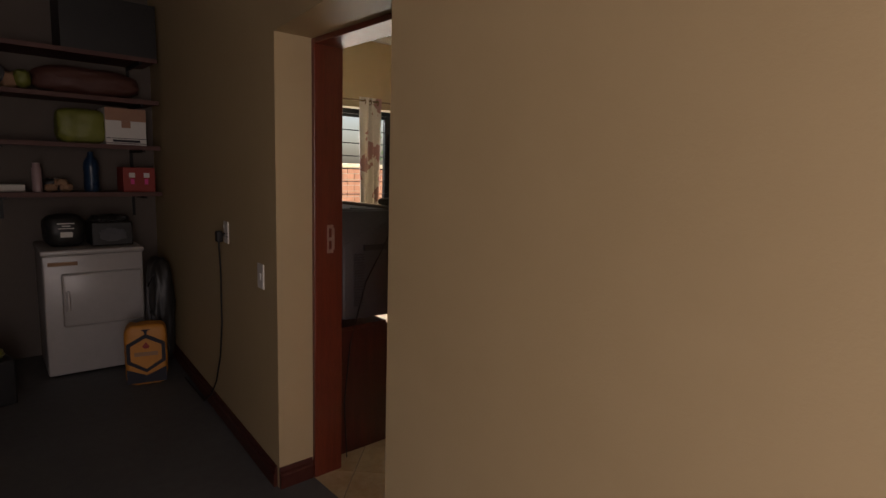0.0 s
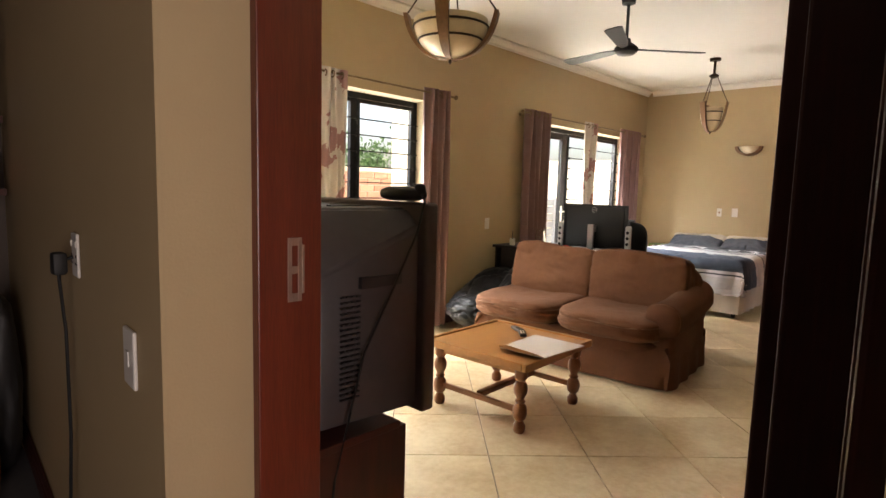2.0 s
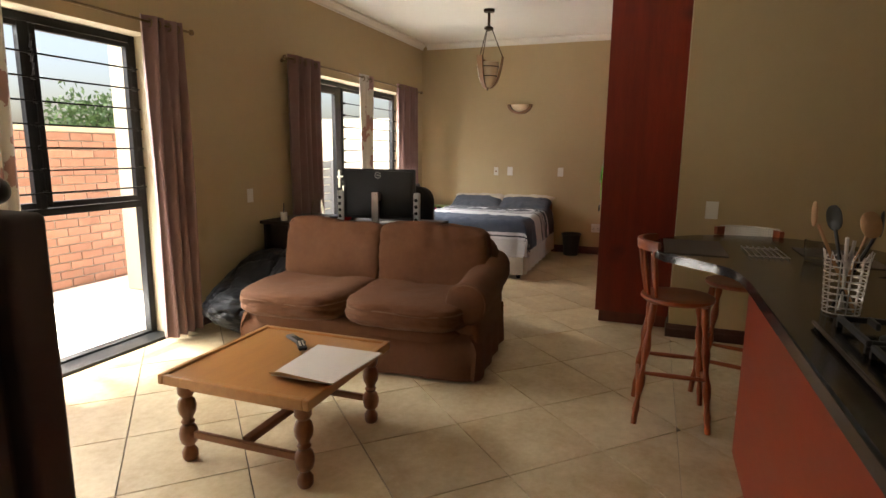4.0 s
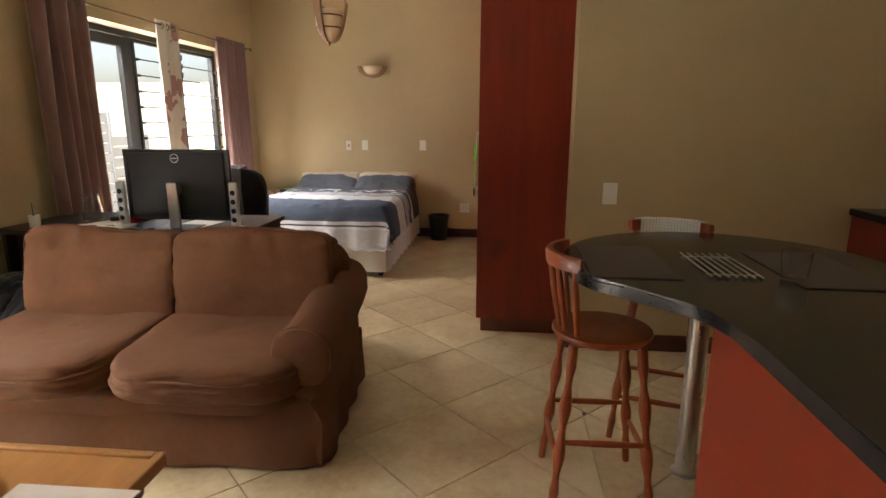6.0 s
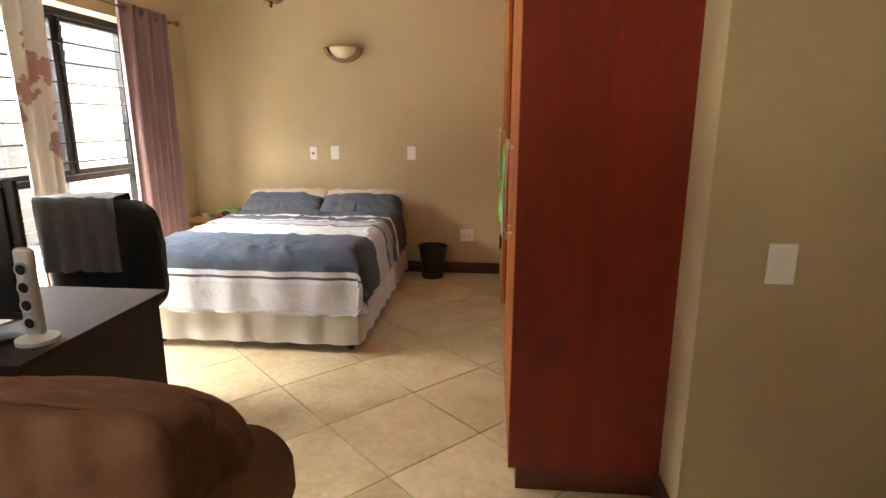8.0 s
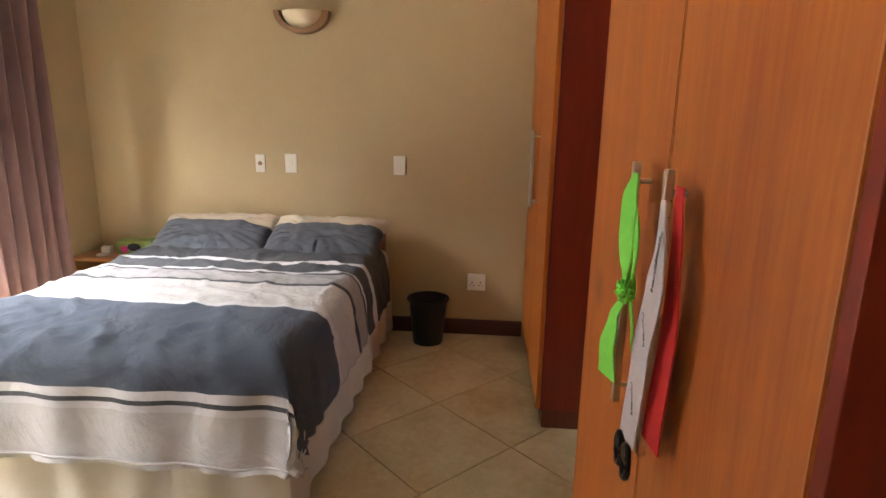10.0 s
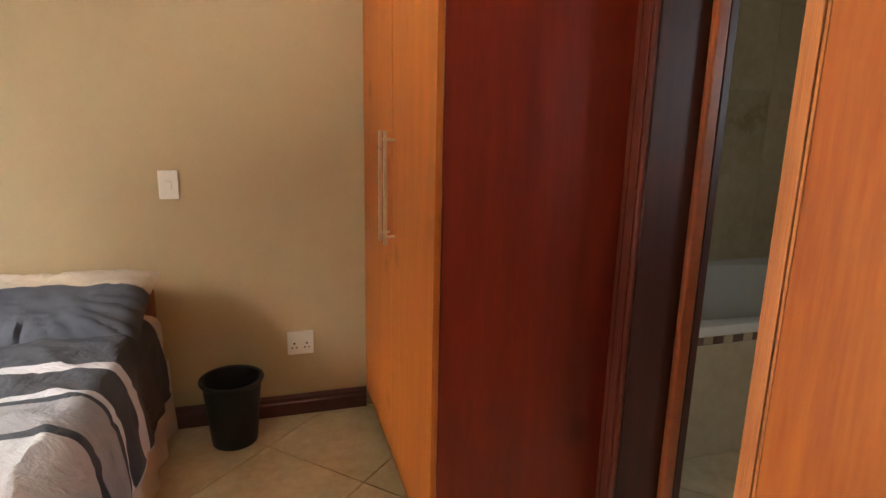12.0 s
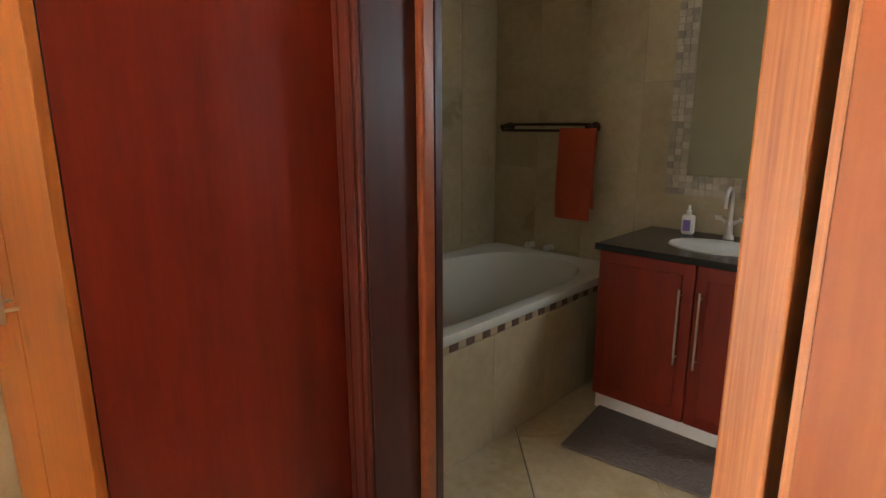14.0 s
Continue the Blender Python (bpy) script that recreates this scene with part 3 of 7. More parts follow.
box(bm, 0, -0.009, 2.004, 0.145, 0.855, 2.028, 0.003)
part("door_lining", bm, MAHOG, t)
bm = B()
box(bm, -0.062, -0.1115, 0.001, -0.0455, -0.029, 2.028, 0.003)
box(bm, -0.235, -0.1115, 0.001, -0.063, -0.094, 2.028, 0.004)
box(bm, -0.15, -0.0935, 0.001, -0.12, -0.084, 2.028, 0.003)
box(bm, -0.044, -0.0295, 0.001, -0.001, -0.012, 2.028, 0.003)
box(bm, 0.0355, -0.0295, 0.001, 0.1095, -0.020, 2.028, 0.002)
part("jamb", bm, MAHOG_D, t, "dark timber jamb")
bm = B()
box(bm, 0.145, 0.879, 0.001, 0.16, 0.94, 2.08, 0.004)
box(bm, 0.1455, -0.06, 0.001, 0.16, -0.005, 2.08, 0.004)
box(bm, 0.1455, -0.06, 2.081, 0.16, 0.94, 2.14, 0.004)
part("architrave", bm, MAHOG, t)
bm = B()
for x0, z0, x1, z1 in ((0.064, 1.085, 0.073, 1.215), (0.0875, 1.085, 0.096, 1.215), (0.0735, 1.085, 0.087, 1.102),
                       (0.0735, 1.142, 0.087, 1.157), (0.0735, 1.199, 0.087, 1.215)):
    box(bm, x0, 0.8525, z0, x1, 0.8548, z1, 0.0003)
box(bm, 0.0965, 0.8515, 1.100, 0.102, 0.8548, 1.200, 0.001)
WORN_STEEL = mk("worn_lock_steel", (0.46, 0.38, 0.34), (0.34, 0.26, 0.22), 30, 0.45, 0.1, 90, metal=0.8)
part("strike_plate", bm, WORN_STEEL, t, "worn steel strike plate with two latch holes")
t = thing("pocket_door", 1.195, 1.25, 0, 0, "mahogany pocket door slid open into the wall", "door")
t["kind"] = "structure"
bm = B()
box(bm, 0, -0.06, 0.012, 0.06, -0.005, 1.99, 0.004)
part("door_leaf", bm, MAHOG_D, t)

# bathroom doorway lining
t = thing("bathroom_door_frame", 6.885, 1.18, 0, 0, "dark mahogany bathroom door frame with lighter stop bead", "door frame")
t["kind"] = "structure"
bm = B()
box(bm, 0.898, -0.005, 0.001, 0.9195, 0.182, 2.049, 0.003), box(bm, 0.0005, -0.005, 0.001, 0.022, 0.182, 2.049, 0.003)
box(bm, 0.022, -0.005, 2.027, 0.898, 0.182, 2.049, 0.003)
box(bm, 0.876, -0.040, 0.001, 0.8975, -0.0125, 2.026, 0.003)
part("door_lining", bm, MAHOG_D, t)
bm = B()
box(bm, 0.901, 0.1825, 0.001, 0.982, 0.197, 2.10, 0.005)
box(bm, 0.912, 0.1972, 0.001, 0.926, 0.203, 2.10, 0.003), box(bm, 0.955, 0.1972, 0.001, 0.962, 0.201, 2.10, 0.001)
part("architrave", bm, MAHOG, t)
# The light on the projecting bead is put into its orange wood colour.
bm = B()
box(bm, 0.872, -0.012, 0.001, 0.8975, 0.034, 2.026, 0.010, 3)
part("stop_bead", bm, STOOLWOOD, t, "stop bead coloured orange-red for the light on it")


# ---- outside ----
bm = B()
box(bm, -60, 5.0, -0.35, 70, 90, -0.12)
box(bm, -60, -80, -0.35, 70, -3.3, -0.12)
box(bm, -60, -3.299, -0.35, -3.2, 4.999, -0.12)
struct("ground", bm, PAVING, "pale paved yard")
bm = B()
box(bm, 0.0, 5.0, -0.12, 12, 6.88, -0.02)
struct("pavement", bm, PAVING, "sunlit concrete patio slab")
wall("wall_patio", [(-4, 6.94, -0.12, 8.9, 7.10, 1.50)], MORTAR, "mortar of the brick boundary wall")
bm = B()
box(bm, -4, 6.92, 1.501, 8.9, 7.12, 1.56, 0.01)
struct("wall_coping", bm, PLASTER_OUT, "pale coping on the boundary wall")
t = thing("verandah_pillar", 5.28, 6.0, -0.02, 0, "cream plastered verandah pillar on the patio", "pillar")
bm = B()
box(bm, 0, 0, 0, 0.35, 0.35, 3.4, 0.01)
part("shaft", bm, PLASTER_OUT, t)
wall("wall_neighbour", [(10.2, 5.0, -0.1, 10.4, 9.0, 1.9)], PLASTER_OUT, "cream plastered yard wall")

t = thing("garden_gate", 8.92, 6.97, -0.02, 0, "dark grey slatted metal gate at the end of the brick wall", "gate")
bm = B()
box(bm, 0, 0, 0, 0.06, 0.06, 1.50), box(bm, 0.46, 0, 0, 0.50, 0.06, 1.50), box(bm, 1.20, 0, 0, 1.26, 0.06, 1.20)
part("gate_frame", bm, GATE, t)
for k in range(11):
    bm = B()
    box(bm, 0.061, 0.02, 0.06 + k * 0.131, 0.459, 0.04, 0.175 + k * 0.131, 0.002)
    part("slat", bm, GATE, t)
    if k < 8:
        bm = B()
        box(bm, 0.501, 0.02, 0.06 + k * 0.142, 1.199, 0.04, 0.185 + k * 0.142, 0.002)
        part("slat", bm, GATE, t)


# ---- furniture: living area ----
def wardrobe(name, x0, x1, seam, handle_z0, handle_z1, label, side_left, inset=0.045, stand=0.034):
    t = thing(name, x0, 1.362, 0, 0, label, "wardrobe")
    w, s, d = x1 - x0, seam - x0, 0.568
    bm = B()
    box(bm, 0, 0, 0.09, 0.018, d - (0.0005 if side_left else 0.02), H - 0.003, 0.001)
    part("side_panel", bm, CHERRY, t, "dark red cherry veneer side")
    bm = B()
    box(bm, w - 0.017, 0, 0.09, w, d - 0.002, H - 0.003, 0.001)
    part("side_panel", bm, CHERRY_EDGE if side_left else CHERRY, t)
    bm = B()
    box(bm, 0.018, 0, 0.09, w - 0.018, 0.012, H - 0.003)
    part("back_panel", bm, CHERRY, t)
    bm = B()
    box(bm, 0.004, 0.0, 0.001, w - 0.002, d - 0.03, 0.09, 0.001)
    part("plinth", bm, MAHOG, t, "dark red-brown plinth")
    bm = B()
    box(bm, 0.018, 0.012, 0.092, w - 0.018, d - 0.04, 0.11)
    part("base_board", bm, CHERRY, t)
    for k, (a, b) in enumerate(((0.0195 if side_left else 0.0, s - 0.0015), (s + 0.0015, w - (0.0215 if side_left else 0.003)))):
        bm = B()
        box(bm, a, d - 0.018, 0.095, b, d, H - 0.006, 0.0015)
        dr = part("door", bm, CHERRY_FRONT, t)
        # Pale 3 mm strips run down both edges of each door front.
        bm = B()
        box(bm, a + 0.0005, d + 0.0003, 0.0955, a + 0.0035, d + 0.0012, H - 0.0065)
        part("door_edging", bm, CHERRY_EDGE, dr, "pale strip along the door edge")
        bm = B()
        box(bm, b - 0.0035, d + 0.0003, 0.0955, b - 0.0005, d + 0.0012, H - 0.0065)
        part("door_edging", bm, CHERRY_EDGE, dr, "pale strip along the door edge")
        hx = s - inset if k == 0 else s + inset
        bm = B()
        box(bm, hx - 0.006, d + stand - 0.006, handle_z0, hx + 0.006, d + stand + 0.006, handle_z1, 0.002)
        tube(bm, [(hx, d, handle_z0 + 0.03), (hx, d + stand, handle_z0 + 0.03)], 0.0045, 8)
        tube(bm, [(hx, d, handle_z1 - 0.03), (hx, d + stand, handle_z1 - 0.03)], 0.0045, 8)
        part("handle", bm, CHROME, dr, "long brushed steel bar handle")
    return t


wardrobe("wardrobe", 5.901, 6.855, 6.330, 0.90, 1.30, "red cherry wardrobe, doors shut, with ribbons hung on its handles", True, 0.080, 0.024)
wardrobe("wardrobe", 7.872, 9.018, 8.41, 0.94, 1.33, "red cherry wardrobe beside the bathroom door, doors shut", False)


def coffee_table(x, y):
    t = thing("coffee_table", x, y, 0, 1.0, "honey oak coffee table with turned legs before the sofa", "coffee table")
    a = 0.37
    bm = B()
    box(bm, -a + 0.025, -a + 0.025, 0.385, a - 0.025, a - 0.025, 0.402, 0.002)
    part("tabletop", bm, PINE, t)
    bm = B()
    for s in (-1, 1):
        lo, hi = sorted((s * a, s * (a - 0.028)))
        box(bm, -a, lo, 0.368, a, hi, 0.412, 0.005)
        box(bm, lo, -a + 0.029, 0.368, hi, a - 0.029, 0.412, 0.005)
    part("rim", bm, PINE, t)
    bm = B()
    for s in (-1, 1):
        box(bm, -a + 0.08, s * (a - 0.075) - 0.01, 0.325, a - 0.08, s * (a - 0.075) + 0.01, 0.367, 0.002)
        box(bm, s * (a - 0.075) - 0.01, -a + 0.08, 0.325, s * (a - 0.075) + 0.01, a - 0.08, 0.367, 0.002)
    part("apron", bm, PINE, t)
    prof = [(0.026, 0.0), (0.033, 0.012), (0.034, 0.04), (0.022, 0.06), (0.020, 0.068), (0.034, 0.082), (0.040, 0.11), (0.040, 0.13), (0.034, 0.152),
            (0.022, 0.165), (0.030, 0.178), (0.022, 0.19), (0.024, 0.20), (0.036, 0.222), (0.040, 0.25), (0.034, 0.278), (0.022, 0.292), (0.030, 0.302), (0.036, 0.312), (0.036, 0.368)]
    for sx in (-1, 1):
        for sy in (-1, 1):
            bm = B()
            lathe(bm, prof, 16, (sx * (a - 0.075), sy * (a - 0.075), 0.001))
            part("leg", bm, PINE_LEG, t, smooth=True)
    for sx in (-1, 1):
        bm = B()
        box(bm, sx * (a - 0.075) - 0.011, -a + 0.035, 0.108, sx * (a - 0.075) + 0.011, a - 0.035, 0.140, 0.004)
        part("stretcher", bm, PINE_LEG, t)
    bm = B()
    box(bm, -a + 0.09, -0.02, 0.118, a - 0.09, 0.02, 0.150, 0.004)
    part("cross_stretcher", bm, PINE_LEG, t)
    return t


coffee_table(3.37, 3.10)


def sofa():
    t = thing("sofa", 4.66, 3.22, 0, 4.5, "brown microfibre two-seat sofa with one rolled arm and sagging loose cushions", "sofa")
    bm = B()
    puff(bm, (0.0, 0.07, 0.17), (0.42, 0.76, 0.155), 9, 12, 1, 0.012, 8)
    part("base", bm, SOFA, t, smooth=True)
    bm = B()
    grid(bm, lambda u, v: skirt_point(u, v), 160, 8)
    thicken(bm, 0.006)
    part("skirt", bm, SOFA, t, smooth=True)
    bm = B()
    puff(bm, (0.36, 0.07, 0.45), (0.10, 0.78, 0.35), 6, 14, 2, 0.015, 8)
    part("backrest", bm, SOFA, t, smooth=True)
    for k, (yc, h) in enumerate(((0.475, 0.38), (-0.29, 0.40))):
        bm = B()
        puff(bm, (-0.08, yc, 0.40), (0.47, h, 0.105), 4.2, 40, 3 + k, 0.016, 6, sag=0.04)
        sc = part("seat_cushion", bm, SOFA, t, smooth=True)
        bm = B()
        pts = []
        for i in range(48):
            a = 2 * math.pi * i / 48
            c, s = math.cos(a), math.sin(a)
            k2 = (abs(c) ** 4.2 + abs(s) ** 4.2) ** (1 / 4.2)
            pts.append((-0.08 + 0.468 * c / k2, yc + (h - 0.001) * s / k2, 0.425 + 0.006 * math.sin(5 * a)))
        tube(bm, pts, 0.0045, 6, closed=True)
        part("piping", bm, SOFA_PIPE, sc, smooth=True)
    for k, (yc, h) in enumerate(((0.45, 0.375), (-0.285, 0.385))):
        bm = B()
        puff(bm, (0, 0, 0), (0.115, h, 0.225), 8.0, 40, 6 + k, 0.016, 6, rot=pose(0, 0, 0, 0, 12, 0))
        for v in bm.verts:
            x, y, z = v.co
            e = max(0, (z - 0.02) / 0.21)
            v.co.x += 0.007 * math.sin(y * 34 + 2.5 * math.sin(y * 9 + k)) * e ** 1.5 - 0.010 * max(0, 1 - abs(z - 0.10 - 0.25 * abs(y)) / 0.03) * (1 if abs(y) > h * 0.55 else 0)
            v.co.z += 0.012 * math.sin(y * 7 + k) * max(0, e)
        bmesh.ops.translate(bm, vec=(0.21, yc, 0.628), verts=bm.verts)
        bc = part("back_cushion", bm, SOFA, t, smooth=True)
        bm = B()
        pts = []
        for i in range(64):
            a = 2 * math.pi * i / 64
            c, s = math.cos(a), math.sin(a)
            q = (abs(c) ** 8 + abs(s) ** 8) ** 0.125
            y, z = 0.99 * h * c / q, 0.99 * 0.225 * s / q
            x = -0.082 + 0.006 * math.sin(y * 34 + 2.5 * math.sin(y * 9 + k)) * (z > 0.1)
            co = pose(0, 0, 0, 0, 12, 0) @ Vector((x, y, z + 0.012 * math.sin(y * 7 + k) * (z > 0.1)))
            pts.append((co.x + 0.21, co.y + yc, co.z + 0.628))
        tube(bm, pts, 0.0042, 6, closed=True)
        part("piping", bm, SOFA, bc, smooth=True)
    bm = B()
    def arm(u, v):
        a = math.radians(-70 + 320 * u)
        x = -0.40 + 0.86 * v
        r = 0.126 * (1 + 0.03 * math.sin(9 * v + 3 * a)) 
        rise = 0.06 * v ** 2
        return (x, -0.665 + r * math.sin(a) * 0.98, 0.475 + rise + r * math.cos(a) * 0.98)
    grid(bm, arm, 30, 18)
    bmesh.ops.holes_fill(bm, edges=[e for e in bm.edges if e.is_boundary], sides=0)
    puff(bm, (0.02, -0.66, 0.27), (0.405, 0.085, 0.235), 8, 10, 9, 0.008, 8)
    box(bm, -0.40, -0.755, 0.36, 0.40, -0.575, 0.49, 0.05, 3)
    puff(bm, (-0.40, -0.664, 0.475), (0.030, 0.121, 0.121), 2.5, 10, 10, 0.003, 8)
    ar = part("armrest", bm, SOFA, t, "rolled brown armrest", smooth=True)
    bm = B()
    tube(bm, [(-0.412, -0.664 + 0.117 * math.sin(a), 0.475 + 0.117 * math.cos(a)) for a in [math.radians(-115 + 230 * i / 24) for i in range(25)]], 0.004, 6)
    part("piping", bm, SOFA_PIPE, ar, smooth=True)
    for sx in (-0.36, 0.36):
        for sy in (-0.64, 0.76):
            bm = B()
            lathe(bm, [(0.022, 0.001), (0.026, 0.05)], 10, (sx, sy, 0))
            part("foot", bm, BLACK_PLASTIC, t)
    return t


def skirt_point(u, v):
    """The pleated cloth round the sofa's base, from the floor up."""
    loop = [(-0.43, 0.85), (-0.43, -0.745), (0.455, -0.745), (0.455, 0.85)]
    seg = u * 4
    k = min(int(seg), 3)
    f = seg - k
    a, b = loop[k], loop[(k + 1) % 4]
    x, y = a[0] + (b[0] - a[0]) * f, a[1] + (b[1] - a[1]) * f
    wob = 0.008 * math.sin(u * 95) * (1 - v) + 0.012 * (1 - v)
    pl = 0.02 * (1 - v) if (f < 0.03 or f > 0.97) else 0
    nx = -1 if k == 0 else (1 if k == 2 else 0)
    ny = -1 if k == 1 else (1 if k == 3 else 0)
    tuck = 0.05 * max(0, (v - 0.7) / 0.3)
    return (x + nx * (wob - pl - tuck), y + ny * (wob - pl - tuck), 0.015 + v * 0.28)


sofa()


def television():
    t = thing("television", 1.336, 2.20, 0.685, 0, "bulky charcoal tube television on a dark red stand", "television")
    bm = B()
    rings = []
    for x, y0, y1, z0, z1, cy, cz in ((0.0, 0.09, 0.57, 0.06, 0.53, 0.14, 0.15), (0.06, 0.05, 0.61, 0.02, 0.575, 0.14, 0.16), (0.372, 0.02, 0.64, 0.02, 0.58, 0.05, 0.05)):
        rings.append([bm.verts.new((x, y, z)) for y, z in ((y0, z0), (y1, z0), (y1, z1 - cz), (y1 - cy, z1), (y0 + cy, z1), (y0, z1 - cz))])
    for p, q in zip(rings, rings[1:]):
        for k in range(6):
            bm.faces.new((p[k], p[(k + 1) % 6], q[(k + 1) % 6], q[k]))
    bm.faces.new(rings[0]), bm.faces.new(rings[-1][::-1])
    bmesh.ops.recalc_face_normals(bm, faces=bm.faces)
    bmesh.ops.bevel(bm, geom=bm.edges[:], offset=0.010, segments=3, affect="EDGES")
    b = part("body", bm, TV_PLASTIC, t, smooth=True)
    bm = B()
    for k in range(20):
        for j in range(4):
            box(bm, 0.115 + j * 0.016, 0.0330, 0.09 + k * 0.014, 0.126 + j * 0.016, 0.0420, 0.094 + k * 0.014)
    part("vent", bm, TV_DARK, b)
    bm = B()
    box(bm, 0.08, 0.215, 0.570, 0.18, 0.235, 0.5785), box(bm, 0.21, 0.215, 0.572, 0.33, 0.235, 0.5815)
    part("top_slot", bm, BLACK_PLASTIC, b)
    bm = B()
    box(bm, 0.17, 0.0255, 0.375, 0.31, 0.0390, 0.405, 0.001)
    part("side_grip", bm, TV_DARK, b)
    bm = B()
    box(bm, 0.373, 0.0, -0.002, 0.422, 0.66, 0.595, 0.010, 3)
    f = part("bezel", bm, mk("grey_brown_bezel", (0.085, 0.062, 0.060), None, 6, 0.45), t, "grey-brown front bezel", smooth=True)
    bm = B()
    box(bm, 0.422, 0.05, 0.09, 0.425, 0.61, 0.545, 0.0015)
    part("screen", bm, SCREEN, f)
    s = thing("tv_stand", 1.335, 2.22, 0, 0, "dark red-brown wooden television stand", "cabinet")
    bm = B()
    box(bm, 0.0, 0.0, 0.001, 0.02, 0.62, 0.660)
    part("back_panel", bm, MAHOG_D, s)
    for yy in (0.0, 0.60):
        bm = B()
        box(bm, 0.0205, yy, 0.001, 0.33, yy + 0.02, 0.660)
        part("side_panel", bm, MAHOG_D, s)
    bm = B()
    box(bm, -0.005, -0.01, 0.661, 0.30, 0.63, 0.682, 0.003)
    part("top", bm, MAHOG_D, s)
    bm = B()
    box(bm, 0.02, 0.02, 0.35, 0.32, 0.60, 0.37)
    part("shelf", bm, MAHOG_D, s)
    p = thing("set_top_puck", 1.712, 2.30, 1.281, 0, "small black rounded receiver on the television", "receiver")
    bm = B()
    puff(bm, (0, 0, 0.022), (0.045, 0.075, 0.021), 2.8, 8, 4)
    puff(bm, (-0.0, -0.068, 0.034), (0.016, 0.014, 0.018), 2.5, 5, 5)
    part("body", bm, BLACK_PLASTIC, p, smooth=True)
    bm = B()
    tube(bm, [(1.712, 2.225, 1.306), (1.695, 2.196, 1.285), (1.67, 2.196, 1.20), (1.59, 2.203, 1.05), (1.50, 2.205, 0.90), (1.455, 2.20, 0.76), (1.40, 2.19, 0.6), (1.36, 2.18, 0.3), (1.37, 2.17, 0.008)], 0.0035, 6)
    tagged(part("aerial_cable", bm, RUBBER, None, smooth=True), "thin black cable down the television's side", "cable")


television()


def bean_bag():
    t = thing("bean_bag", 4.80, 4.27, 0, 0, "slumped black leatherette bean bag between curtain and sofa", "bean bag")
    g = bmesh.new()
    bmesh.ops.create_icosphere(g, subdivisions=6, radius=1)
    for v in g.verts:
        p = v.co.copy()
        a = math.atan2(p.y, p.x)
        f = noise.fractal(p * 1.6 + Vector((4, 2, 9)), 1.0, 2.1, 4)
        rise = 0.5 + 0.5 * math.tanh(2.2 * (p.x + 0.15))
        top = 0.20 + 0.20 * rise
        up = max(0, p.z)
        fold = abs(noise.noise(Vector((p.x * 2.2 + 3, p.y * 2.6, p.z * 1.3)) + Vector((f, f, 0)) * 0.5))
        fold2 = abs(noise.noise(Vector((p.x * 5.5, p.y * 4.5, p.z * 6.0 + 2))))
        crease = 0.085 * max(0, 1 - 5.5 * fold) ** 1.3 + 0.022 * max(0, 1 - 5 * fold2)
        r = 1 + 0.07 * f - crease * (0.35 + 0.65 * up)
        seat = 0.10 * math.exp(-((p.x + 0.30) ** 2 + (p.y + 0.1) ** 2) / 0.10) * up
        z = 0.23 + (p.z * 0.23 if p.z < 0 else p.z * top) * r - seat
        v.co = Vector((p.x * 0.56 * r, p.y * 0.42 * r, max(z, 0.004)))
    bmesh.ops.recalc_face_normals(g, faces=g.faces)
    part("sack", g, LEATHER, t, smooth=True)


bean_bag()


def desk():
    t = thing("desk", 5.24, 3.22, 0, 0, "dark brown veneer desk behind the sofa, cluttered", "desk")
    bm = B()
    box(bm, 0, 0, 0.722, 0.68, 1.48, 0.75, 0.003)
    part("desktop", bm, DARKWOOD, t)
    for y0 in (0.02, 1.44):
        bm = B()
        box(bm, 0.03, y0, 0.001, 0.65, y0 + 0.025, 0.721, 0.002)
        part("side_panel", bm, DARKWOOD, t)
    bm = B()
    box(bm, 0.10, 0.045, 0.28, 0.12, 1.44, 0.721, 0.001)
    part("modesty_panel", bm, DARKWOOD, t)


desk()


